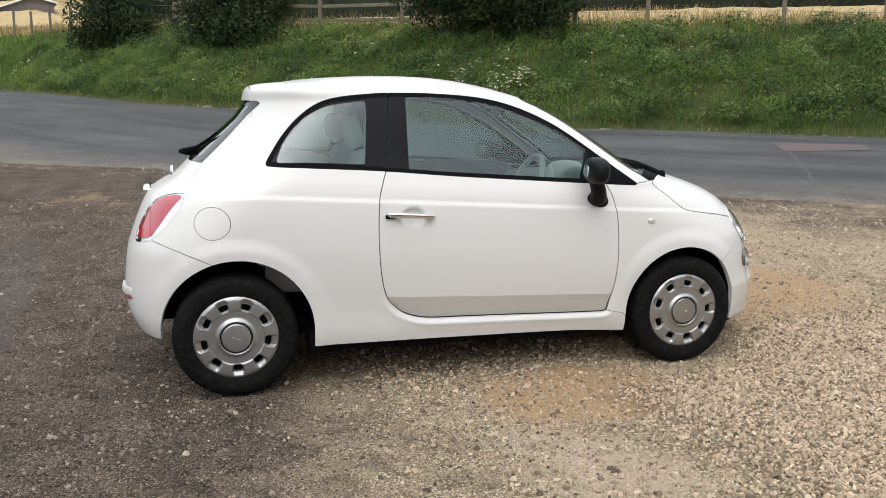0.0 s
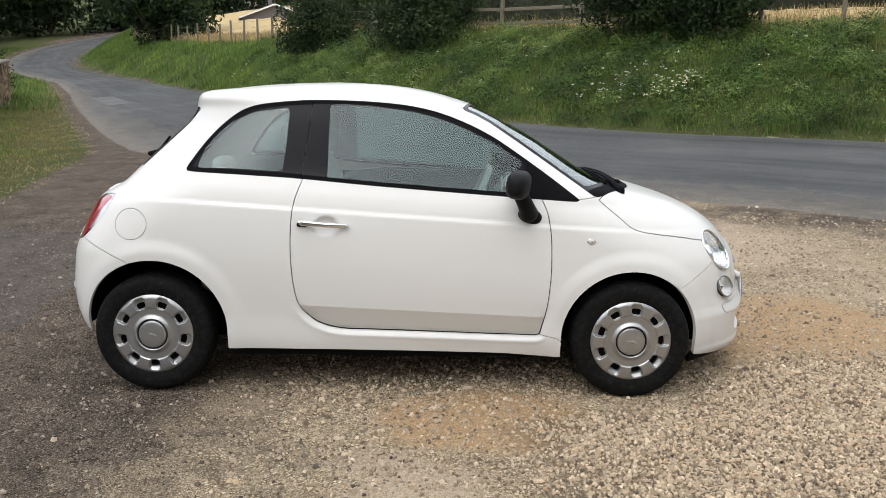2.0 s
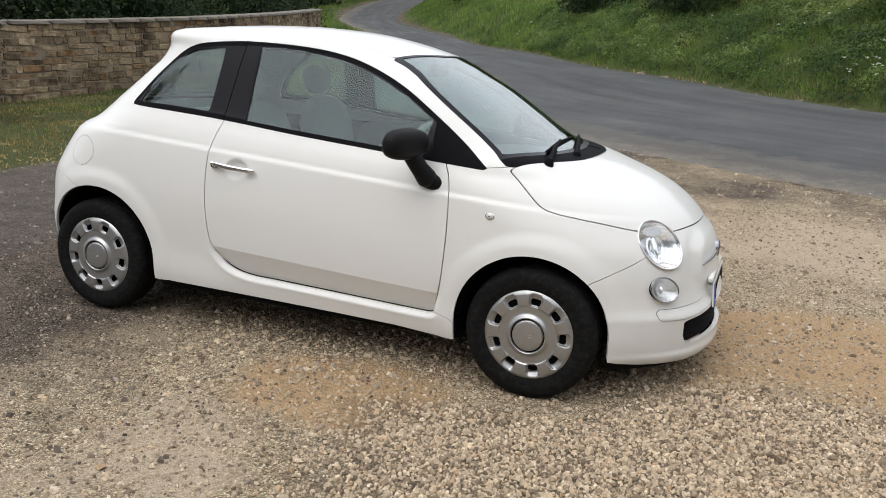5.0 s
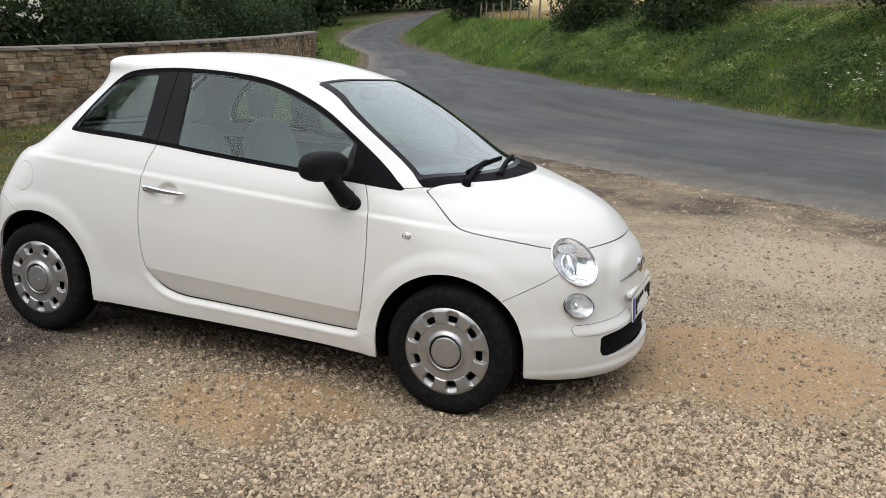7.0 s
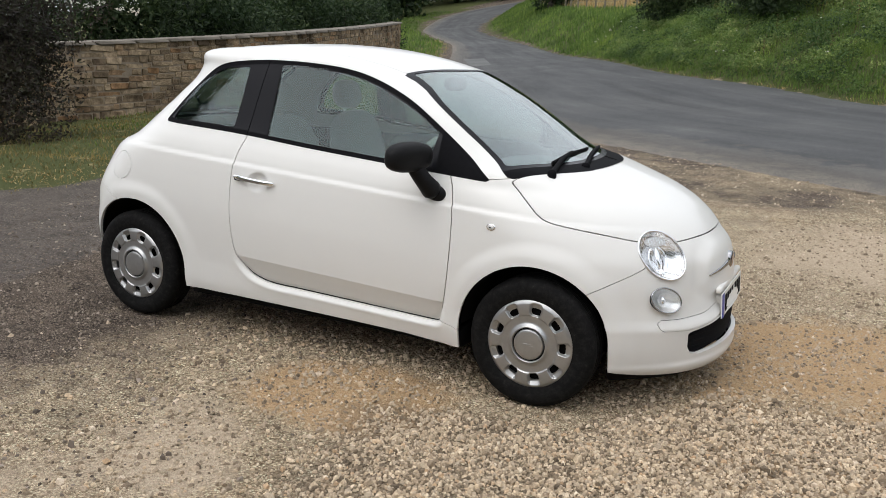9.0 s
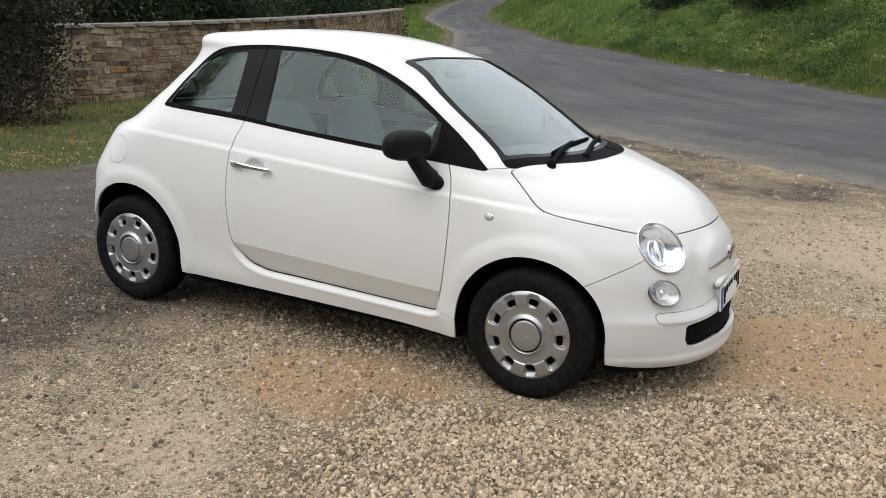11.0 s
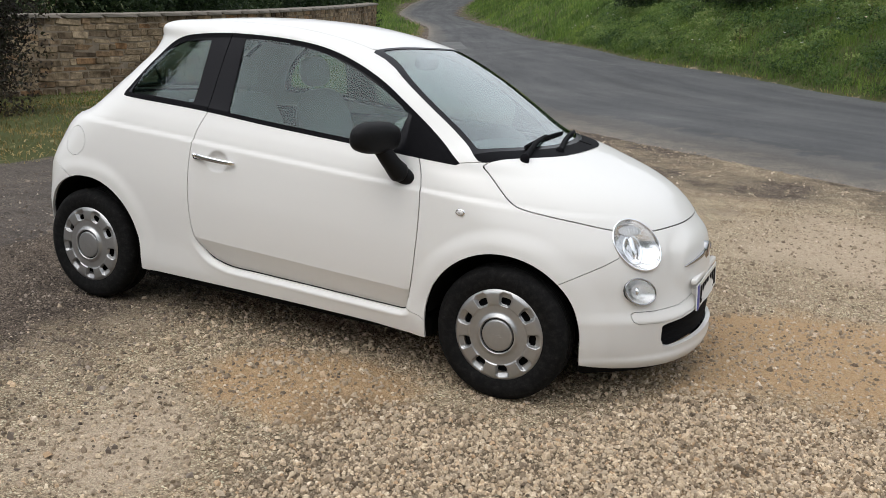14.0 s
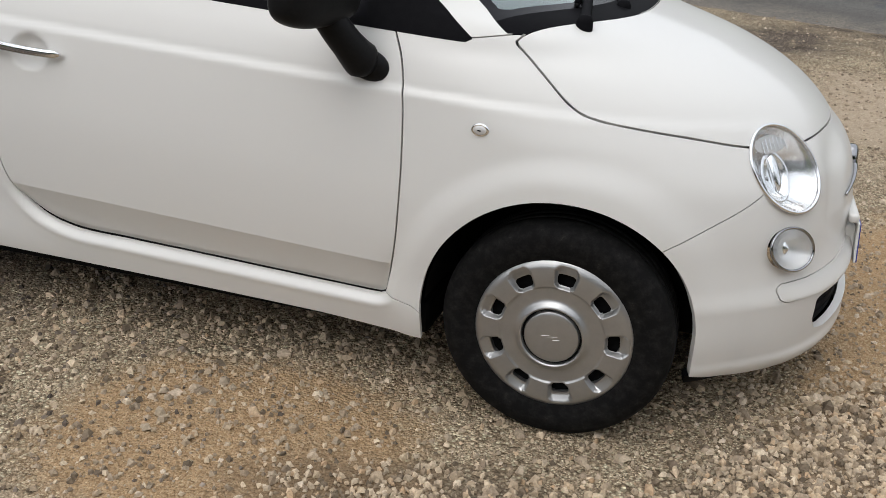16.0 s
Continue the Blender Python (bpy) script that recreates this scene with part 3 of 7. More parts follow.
def body_shell(coarse=1.0):
    low = np.concatenate([np.arange(0.10, 0.232, 0.0085 * coarse), np.arange(0.235, 0.42, 0.0045 * coarse), np.arange(0.424, 1.385, 0.0085 * coarse)])
    t = np.linspace(0, 1, int(46 / coarse))[1:]
    top = low[-1] + (1.4945 - low[-1]) * (1 - (1 - t) ** 1.7)
    zs = np.concatenate([low, top])
    nr, ns, nf = int(64 / coarse), int(200 / coarse), int(74 / coarse)
    rows = []
    for z in zs:
        xr, xf = lerp_table(z, X_REAR), lerp_table(z, X_FRONT)
        lr, lf, pr, pf = lerp_table(z, L_REAR), lerp_table(z, L_FRONT), lerp_table(z, P_REAR), lerp_table(z, P_FRONT)
        room = xf - xr
        if lr + lf > 0.94 * room:
            k = 0.94 * room / (lr + lf)
            lr, lf = lr * k, lf * k
        a = np.linspace(0, math.pi / 2, nr + 1)
        x1, y1 = xr + lr * (1 - np.cos(a) ** (2 / pr)), np.sin(a) ** (2 / pr)
        x2 = np.linspace(xr + lr, xf - lf, ns + 1)[1:]
        a = np.linspace(math.pi / 2, 0, nf + 1)[1:]
        x3, y3 = xf - lf * (1 - np.cos(a) ** (2 / pf)), np.sin(a) ** (2 / pf)
        x = np.concatenate([x1, x2, x3])
        y = np.concatenate([y1, np.ones(ns), y3])
        rows.append(np.stack([x, y * side_width(x, z), np.full(len(x), z)], 1))
    g = np.array(rows)
    # swelling round the wheel arches
    for cx, cz, r in (REAR_ARCH, FRONT_ARCH):
        d = np.hypot(g[..., 0] - cx, g[..., 2] - cz)
        g[..., 1] += 0.011 * smoothstep(r + 0.105, r + 0.03, d) * smoothstep(0.3, 0.6, g[..., 1])
    # sill: a ledge that faces up along the foot of the door
    x, z = g[..., 0], g[..., 2]
    here = (z < 0.47) & (x > -0.65) & (x < 0.95) & (g[..., 1] > 0.6)
    d = np.full(z.shape, 1.0)
    d[here] = signed(DOOR, np.stack([x[here], z[here]], 1))
    ledge = lerp_table(d, [(-0.05, 0.0), (-0.02, -0.004), (0.0, -0.012), (0.004, -0.012), (0.024, 0.005), (0.030, 0.006), (0.042, 0.003), (0.075, 0.0)])
    g[..., 1] += np.where(here, ledge, 0) * smoothstep(0.46, 0.36, z) * smoothstep(0.80, 0.68, x)
    # lip along the foot of the front bumper
    g[..., 1] += 0.005 * smoothstep(0.222, 0.198, z) * smoothstep(1.36, 1.46, x) * smoothstep(0.2, 0.4, g[..., 1])
    g[..., 0] += 0.005 * smoothstep(0.222, 0.198, z) * smoothstep(1.6, 1.75, x)
    # nose: a raised middle with a hollow beside each headlamp
    front = x > 1.55
    d = np.full(z.shape, 1.0)
    d[front] = signed(MUZZLE, np.stack([g[..., 1][front], z[front]], 1))
    g[..., 0] += 0.007 * smoothstep(0.02, -0.03, d) - 0.007 * np.exp(-((d - 0.045) / 0.03) ** 2) * smoothstep(0.44, 0.52, z) * smoothstep(0.74, 0.66, z)
    # bowl behind the door handle
    d = np.hypot((g[..., 0] + 0.31) / 0.062, (g[..., 2] - 0.818) / 0.046)
    g[..., 1] -= 0.022 * np.clip(1 - d ** 3, 0, 1) * (g[..., 1] > 0.5)
    n, m = g.shape[:2]
    right = g.reshape(-1, 3) * (1, -1, 1)
    leftv = g[:, 1:-1].reshape(-1, 3)
    idx = np.arange(n * m).reshape(n, m)
    jdx = n * m + np.arange(n * (m - 2)).reshape(n, m - 2)
    ring = np.concatenate([idx, jdx[:, ::-1]], 1)
    a, b = ring, np.roll(ring, -1, 1)
    tris = np.concatenate([np.stack([a[:-1], b[:-1], b[1:]], -1).reshape(-1, 3), np.stack([a[:-1], b[1:], a[1:]], -1).reshape(-1, 3)])
    v = np.vstack([right, leftv])
    # close the crown
    v = np.vstack([v, [[-0.33, 0, 1.4947]]])
    lastr = ring[-1]
    cap = np.stack([lastr, np.roll(lastr, -1), np.full(len(lastr), len(v) - 1)], 1)
    tris = np.concatenate([tris, cap])
    area = np.linalg.norm(np.cross(v[tris[:, 1]] - v[tris[:, 0]], v[tris[:, 2]] - v[tris[:, 0]]), axis=1)
    tris = tris[area > 1e-12]
    nrm = vertex_normals(v, tris)
    return v, nrm, tris


SHELL = body_shell()


def xz(s):
    return s[0][:, [0, 2]]


def ax(s):
    return np.abs(s[0][:, 1])


def panel(name, s, mat, parent, label="", depth=0.012):
    v, n, f = edged(s, depth)
    return mesh_object(name, v, f, mat, parent, label, n)


def sides(s):
    """The right-hand and the left-hand half."""
    return cut(s, s[0][:, 1]), cut(s, -s[0][:, 1])


def split_off(s, f, gap=0.0022):
    """The piece inside f, and the rest, with a seam between them."""
    return cut(s, f + gap), cut(s, -f + gap)


SILL = [(-1.75, 0.262), (-1.46, 0.272), (-1.30, 0.25), (-0.80, 0.218), (-0.2, 0.214), (0.5, 0.204), (0.80, 0.187), (1.40, 0.195), (1.60, 0.168), (1.9, 0.155)]
DLO = np.vstack([rounded([(-0.986, 1.082), (-0.924, 1.176), (-0.856, 1.257), (-0.776, 1.325), (-0.697, 1.366), (-0.593, 1.387), (-0.436, 1.400), (-0.331, 1.402), (-0.2, 1.400), (-0.069, 1.393), (0.064, 1.380), (0.197, 1.353), (0.332, 1.306), (0.467, 1.241), (0.605, 1.152), (0.745, 1.054), (0.878, 0.955), (0.892, 0.942)], False, 4),
                 rounded([(0.886, 0.934), (0.732, 0.944), (0.326, 0.972), (-0.073, 1.001), (-0.44, 1.033), (-0.724, 1.050), (-0.955, 1.062), (-0.985, 1.069)], False, 4)])
SCREEN = [(0.25, 1.400), (0.33, 1.362), (0.40, 1.333), (0.467, 1.297), (0.604, 1.206), (0.743, 1.111), (0.884, 1.013), (0.965, 0.957), (1.5, 0.957), (1.5, 1.6), (0.25, 1.6)]
HOOD = np.vstack([rounded([(0.965, 0.957), (1.065, 0.876), (1.135, 0.818), (1.185, 0.797), (1.28, 0.780), (1.40, 0.760), (1.52, 0.735), (1.62, 0.722), (1.70, 0.727)], False, 4), [(2.2, 0.742), (2.2, 1.3), (0.9, 1.3), (0.9, 1.0)]])
FRONT_BUMPER = [(1.30, 0.46), (1.36, 0.512), (1.394, 0.532), (1.46, 0.567), (1.53, 0.605), (1.57, 0.632), (1.62, 0.722), (1.70, 0.729), (2.2, 0.744), (2.2, 0.0), (1.25, 0.0)]
WING = [(0.757, 0.70), (0.752, 0.793), (0.736, 0.887), (0.708, 0.951), (0.70, 0.975), (0.89, 0.945), (0.985, 0.9565), (1.3, 0.93), (1.9, 0.8), (1.9, 0.2), (0.90, 0.2), (0.79, 0.285), (0.711, 0.300), (0.742, 0.439), (0.755, 0.576)]
REAR_BUMPER = [(-1.20, 0.615), (-1.254, 0.640), (-1.30, 0.660), (-1.424, 0.708), (-1.507, 0.735), (-1.58, 0.748), (-1.9, 0.752), (-1.9, 0.0), (-1.2, 0.0)]
REAR_GLASS = [(-1.274, 1.068), (-1.200, 1.138), (-1.128, 1.209), (-1.035, 1.305), (-0.986, 1.350), (-1.0, 1.362), (-1.10, 1.364), (-1.6, 1.364), (-1.6, 1.068)]
GATE = [(0.70, 0.545), (0.93, 0.545), (0.949, 0.536), (1.03, 0.475), (1.073, 0.455), (1.2, 0.40), (1.36, 0.37)]


def hood_back(y, at=1.225):
    return at - 0.245 * (np.abs(y) / 0.69) ** 2.6


hull = cut(SHELL, lerp_table(SHELL[0][:, 0], SILL) - SHELL[0][:, 2])
for cx, cz, r in (REAR_ARCH, FRONT_ARCH):
    hull = cut(hull, r - np.hypot(hull[0][:, 0] - cx, np.maximum(hull[0][:, 2] - cz, 0)))

# lamps set into the skin: middle, two axes in their plane with half sizes, way out
LAMPS = {"headlamp": ((1.613, -0.506, 0.676), (0.711, 0.482, -0.513), (-0.028, -0.709, -0.705), 0.123, 0.101),
         "fog_lamp": ((1.660, -0.556, 0.498), (0.672, 0.688, -0.274), (-0.019, -0.354, -0.935), 0.076, 0.051)}


def lamp_frame(key, side):
    c, u, w, a, b = LAMPS[key]
    flip = np.array((1, -side, 1))
    c, u, w = np.array(c) * flip, np.array(u) * flip, np.array(w) * flip
    u, w = u / np.linalg.norm(u), w / np.linalg.norm(w)
    out = np.cross(u, w)
    if out[0] < 0:
        out = -out
    return c, u, w, out, a, b


def lamp_field(s, key, side):
    c, u, w, out, a, b = lamp_frame(key, side)
    d = s[0] - c
    k = np.hypot(d @ u / a, d @ w / b)
    return np.where(np.abs(d @ out) < 0.15, (k - 1) * min(a, b), 1.0)


for key in LAMPS:
    for side in (1, -1):
        hull = cut(hull, -lamp_field(hull, key, side))

# tail lamps
TAIL_C, TAIL_U, TAIL_W = np.array((-1.486, -0.562, 0.824)), np.array((0.682, -0.465, 0.565)), np.array((-0.012, 0.765, 0.644))
TAIL = rounded([(0.003, 0.120), (0.10, 0.092), (0.170, 0.048), (0.190, 0.005), (0.165, -0.045), (0.085, -0.095), (-0.019, -0.119), (-0.095, -0.085), (-0.158, -0.02), (-0.135, 0.05), (-0.06, 0.098)], True, 5)
tails = []
for side in (1, -1):
    flip = np.array((1, side, 1))

    def tail_field(s, grow=0.0):
        d = s[0] * flip - TAIL_C
        q = np.stack([d @ TAIL_U, d @ TAIL_W], 1)
        return np.where((s[0][:, 0] < -1.2) & (s[0][:, 1] * side < 0), signed(TAIL, q), 1.0) + grow
    lamp = cut(hull, tail_field(hull))
    hull = cut(hull, -tail_field(hull))
    tails.append((lamp, tail_field(lamp)))

# windows
f = signed(DLO, xz(hull))
dlo, hull = cut(hull, f), cut(hull, -f)
screen_f = np.maximum(signed(SCREEN, xz(hull)), np.maximum(0.374 - 0.045 * (ax(hull) / 0.487) ** 2 - hull[0][:, 0], hull[0][:, 0] - hood_back(hull[0][:, 1])))
screen, hull = cut(hull, screen_f), cut(hull, -screen_f)
f = signed(REAR_GLASS, xz(hull))
back, hull = cut(hull, f), cut(hull, -f)

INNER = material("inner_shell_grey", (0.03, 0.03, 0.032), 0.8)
core = body_shell(2.2)
core = cut(core, lerp_table(core[0][:, 0], SILL) + 0.01 - core[0][:, 2])
for cx, cz, r in (REAR_ARCH, FRONT_ARCH):
    core = cut(core, r + 0.004 - np.hypot(core[0][:, 0] - cx, np.maximum(core[0][:, 2] - cz, 0)))
for key in LAMPS:
    for side in (1, -1):
        core = cut(core, -lamp_field(core, key, side) + 0.004)
core = cut(core, -signed(DLO, xz(core)) + 0.004)
core = cut(core, -np.maximum(signed(SCREEN, xz(core)), np.maximum(0.374 - 0.045 * (ax(core) / 0.487) ** 2 - core[0][:, 0], core[0][:, 0] - hood_back(core[0][:, 1]))) + 0.004)
core = cut(core, -signed(REAR_GLASS, xz(core)) + 0.004)
v, n, t = core
tucked = 0.03 * smoothstep(0.50, 0.40, v[:, 2]) * smoothstep(-0.55, -0.45, v[:, 0]) * smoothstep(0.80, 0.72, v[:, 0]) + 0.06 * smoothstep(1.5, 1.6, v[:, 0]) * smoothstep(0.46, 0.40, v[:, 2])
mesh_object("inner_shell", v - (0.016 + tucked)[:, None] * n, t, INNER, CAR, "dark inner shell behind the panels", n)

# panels
f = np.maximum(signed(HOOD, xz(hull)), hood_back(hull[0][:, 1]) - hull[0][:, 0])
bonnet, hull = split_off(hull, f)
panel("bonnet", bonnet, PAINT, CAR, "white rounded bonnet")
f = signed(FRONT_BUMPER, xz(hull))
bumper, hull = split_off(hull, f, 0.0015)
f = signed(REAR_BUMPER, xz(hull))
rear_bumper, hull = split_off(hull, f, 0.0015)
panel("rear_bumper", rear_bumper, PAINT, CAR, "white rear bumper")
f = np.maximum(ax(hull) - lerp_table(hull[0][:, 2], GATE), np.maximum(0.70 - hull[0][:, 2], hull[0][:, 0] + 1.03))
gate, hull = split_off(hull, f)
TAILGATE = panel("tailgate", gate, PAINT, CAR, "white tailgate")
f = signed(DOOR, xz(hull))
door_skin, hull = split_off(hull, f)
f = np.maximum(signed(np.array(WING), xz(hull)), 0.68 - hull[0][:, 0])
wings, hull = split_off(hull, f, 0.0015)
f = np.maximum(ax(hull) - 0.472, np.maximum(-0.862 - hull[0][:, 0], 1.37 - hull[0][:, 2]))
roof, hull = split_off(hull, f, 0.0015)
panel("roof", roof, PAINT, CAR, "white roof")
f = np.where(hull[0][:, 1] < -0.5, np.hypot((hull[0][:, 0] + 1.234) / 1.10, hull[0][:, 2] - 0.818) - 0.0725, 1.0)
flap, hull = split_off(hull, f, 0.0012)
panel("fuel_flap", flap, PAINT, CAR, "round white fuel flap")
panel("body", hull, PAINT, CAR, "glossy white body side, pillars and sills")
for s in sides(wings):
    panel("front_wing", s, PAINT, CAR, "white front wing")

# doors: the skin tucks in under the low crease
DOORS = []
for s in sides(door_skin):
    pieces, total = [], 0
    line = s[0][:, 2] - (0.418 - 0.042 * s[0][:, 0])
    for lower, piece in ((False, cut(s, -line)), (True, cut(s, line))):
        v, n, t = piece[0].copy(), piece[1].copy(), piece[2]
        way = np.sign(v[:, 1].mean())
        if lower:
            v[:, 1] -= way * 0.017 * np.clip((0.418 - 0.042 * v[:, 0] - v[:, 2]) / 0.12, 0, 1.2)
            # normals tipped further down than the tuck, to shade the lower panel darker
            n = n - np.array((0, 0, 0.36))
        pieces.append((v, n, t + total))
        total += len(v)
    skin = tuple(np.concatenate([q[k] for q in pieces]) for k in range(3))
    DOORS.append(panel("door", skin, PAINT, CAR, "white door with a chrome pull handle", 0.010))

# side windows: black frames, pillars and panes
def pillar(s):
    return s[0][:, 0] - (-0.434 + (s[0][:, 2] - 1.038) * 0.128)


QUARTER_PANE = rounded([(-0.935, 1.092), (-0.90, 1.165), (-0.83, 1.248), (-0.75, 1.312), (-0.67, 1.347), (-0.58, 1.358), (-0.515, 1.362), (-0.502, 1.345), (-0.508, 1.22), (-0.522, 1.085), (-0.535, 1.068), (-0.62, 1.072), (-0.80, 1.080), (-0.91, 1.080)], True, 4)
DOOR_PANE = np.vstack([rounded([(-0.306, 1.376), (-0.2, 1.376), (-0.069, 1.369), (0.064, 1.356), (0.19, 1.330), (0.32, 1.284), (0.455, 1.219), (0.59, 1.133), (0.612, 1.117)], False, 4), [(0.600, 1.05), (0.575, 0.976), (0.326, 0.993), (-0.073, 1.021), (-0.312, 1.041)]])
qf, df = signed(QUARTER_PANE, xz(dlo)), signed(DOOR_PANE, xz(dlo))
frame_shell = cut(dlo, np.maximum(-qf, -df))
v, n, t = frame_shell
front_frames, rear_frames = cut(frame_shell, -pillar(frame_shell) + 0.002), cut(frame_shell, pillar(frame_shell) + 0.002)


def outer_band(s, wide):
    """The rubber seal that runs round the window opening."""
    return cut(s, -signed(DLO, xz(s)) - wide), cut(s, signed(DLO, xz(s)) + wide)


for k, (s_front, s_rear) in enumerate(zip(sides(front_frames), sides(rear_frames))):
    seal, inside = outer_band(s_front, 0.020)
    sail = cut(inside, 0.63 - inside[0][:, 0])
    inside = cut(inside, inside[0][:, 0] - 0.63)
    panel("window_seal", seal, BLACK_TRIM, DOORS[k], "matt black rubber seal", 0.02)
    panel("door_pillar", inside, BLACK_GLOSS, DOORS[k], "satin black door pillar", 0.02)
    panel("mirror_sail", sail, BLACK_TRIM, DOORS[k], "black corner panel", 0.02)
    seal, inside = outer_band(s_rear, 0.022)
    panel("window_seal", seal, BLACK_TRIM, CAR, "matt black rubber seal", 0.02)
    panel("quarter_frame", inside, BLACK_GLOSS, CAR, "satin black window surround", 0.01)


def pane(name, s, parent, label="", inset=0.003, thick=0.004, mat=SIDE_GLASS):
    v, n, t = s
    m = len(v)
    verts = np.vstack([v - n * inset, v - n * (inset + thick)])
    faces = np.vstack([t, t[:, ::-1] + m])
    ob = mesh_object(name, verts, faces, mat, parent, label, np.vstack([n, -n]))
    ob.visible_shadow = False
    return ob


def side_pane(s, outline):
    """Side glass as one even curve through the skin, reaching a little under its frame."""
    v = s[0]
    a, b = v[:, 0], v[:, 2]
    k = np.linalg.lstsq(np.stack([np.ones(len(a)), a, b, a * a, a * b, b * b], 1), v[:, 1], rcond=None)[0]
    way = np.sign(v[:, 1].mean())
    gx_ = np.arange(a.min() - 0.06, a.max() + 0.08, 0.02)
    gz_ = np.arange(b.min() - 0.06, b.max() + 0.08, 0.02)
    p, q = (g.ravel() for g in np.meshgrid(gx_, gz_))
    y = k[0] + k[1] * p + k[2] * q + k[3] * p * p + k[4] * p * q + k[5] * q * q
    n = np.stack([-(k[1] + 2 * k[3] * p + k[4] * q), np.ones(len(p)), -(k[2] + k[4] * p + 2 * k[5] * q)], 1) * way
    n = n / np.linalg.norm(n, axis=1)[:, None]
    w = len(gx_)
    c = (np.arange(len(gz_) - 1)[:, None] * w + np.arange(w - 1)).ravel()
    tris = np.concatenate([np.stack([c, c + 1, c + w + 1], 1), np.stack([c, c + w + 1, c + w], 1)])
    if way > 0:
        tris = tris[:, ::-1]
    sheet = (np.stack([p, y, q], 1), n, tris)
    return cut(sheet, signed(outline, np.stack([p, q], 1)) - 0.006)


for k, s in enumerate(sides(cut(dlo, df))):
    pane("window", side_pane(s, DOOR_PANE), DOORS[k], "greenish clear door glass")
for s in sides(cut(dlo, qf)):
    pane("quarter_window", side_pane(s, QUARTER_PANE), CAR, "greenish clear quarter glass")

# windscreen with its dark border, and the plastic cowl below it
y, x, z = screen[0][:, 1], screen[0][:, 0], screen[0][:, 2]
glass_f = np.maximum(np.maximum(x - (1.105 - 0.16 * (np.abs(y) / 0.6) ** 2.4), 0.390 - 0.045 * (np.abs(y) / 0.487) ** 2 - x), signed(SCREEN, xz(screen)) + 0.013)
border = cut(screen, -glass_f)
by, bx = border[0][:, 1], border[0][:, 0]
lower = 1.135 - 0.20 * (np.abs(by) / 0.66) ** 2.4 - bx
panel("cowl", cut(border, lower), BLACK_TRIM, CAR, "black plastic scuttle below the windscreen", 0.01)
panel("windscreen_border", cut(border, -lower), BLACK_GLOSS, CAR, "black printed windscreen edge", 0.006)
glass = cut(screen, glass_f)
# the windscreen mirrors the sky as one even curve
gy2, gz = glass[0][:, 1] ** 2, glass[0][:, 2] - 1.2
even = np.linalg.lstsq(np.stack([np.ones(len(gz)), gz, gz ** 2, gz ** 3, gy2, gy2 ** 2, gy2 * gz, gy2 * gz ** 2], 1), glass[0][:, 0], rcond=None)[0]
slope_z = even[1] + 2 * even[2] * gz + 3 * even[3] * gz ** 2 + even[6] * gy2 + 2 * even[7] * gy2 * gz
slope_y = 2 * glass[0][:, 1] * (even[4] + 2 * even[5] * gy2 + even[6] * gz + even[7] * gz ** 2)
gn = np.stack([np.ones(len(gz)), -slope_y, -slope_z], 1)
glass = (glass[0], gn / np.linalg.norm(gn, axis=1)[:, None], glass[2])
pane("windscreen", glass, CAR, "greenish windscreen", mat=GLASS)
rear_in = signed(REAR_GLASS, xz(back)) + 0.026
panel("rear_window_border", cut(back, -rear_in), PRINTED, TAILGATE, "black printed rear window edge", 0.006)
pane("rear_window", cut(back, rear_in), TAILGATE, "rear window glass")

# front bumper: raised moulding, lower intake
yz = bumper[0][:, [1, 2]]
half = [(0.0, 0.392), (0.2, 0.386), (0.35, 0.364), (0.45, 0.352), (0.468, 0.345), (0.462, 0.285), (0.44, 0.252), (0.39, 0.240), (0.2, 0.248), (0.0, 0.252)]
INTAKE = np.array([(a, b) for a, b in half] + [(-a, b) for a, b in half[-2:0:-1]])
f = np.where(bumper[0][:, 0] > 1.6, signed(INTAKE, yz), 1.0)
intake, bumper = cut(bumper, f), cut(bumper, -f)
half = [(0.0, 0.455), (0.24, 0.440), (0.35, 0.418), (0.5, 0.411), (0.578, 0.413), (0.589, 0.400), (0.586, 0.377), (0.572, 0.366), (0.47, 0.361), (0.35, 0.372), (0.2, 0.396), (0.0, 0.402)]
STRIP = np.array([(a, b) for a, b in half] + [(-a, b) for a, b in half[-2:0:-1]])
f = np.where(bumper[0][:, 0] > 1.5, signed(STRIP, bumper[0][:, [1, 2]]), 1.0)
strip_s, bumper = split_off(bumper, f, 0.001)
BUMPER = panel("front_bumper", bumper, PAINT, CAR, "white front bumper", 0.02)
v, n, t = strip_s
edge = smoothstep(0, 0.012, -signed(STRIP, v[:, [1, 2]]))[:, None]
panel("bumper_moulding", (v + n * (0.002 + 0.009 * edge), n, t), PAINT, BUMPER, "raised white moulding", 0.014)
v, n, t = intake
panel("intake_grille", (v - n * 0.028, n, t), MATT_BLACK, BUMPER, "black lower air intake", 0.01)
for k in range(4):
    zz = 0.268 + 0.028 * k
    yy = np.linspace(-0.43, 0.43, 25)
    xx = lerp_table(zz, X_FRONT) - lerp_table(zz, L_FRONT) * (1 - (1 - (np.abs(yy) / side_width(1.6, zz)) ** 2.17) ** (1 / 2.17)) - 0.018
    tv, tf = tube(np.stack([xx - 0.012, yy, np.full(25, zz)], 1), 0.0035, 6)
    mesh_object("slat", tv, tf, MATT_BLACK, BUMPER)
lip = cut(SHELL, np.maximum(SHELL[0][:, 2] - 0.172, np.maximum(0.118 - SHELL[0][:, 2], 1.47 - SHELL[0][:, 0])))
panel("front_lip", (lip[0] - lip[1] * 0.012, lip[1], lip[2]), BLACK_TRIM, BUMPER, "black lower lip", 0.02)

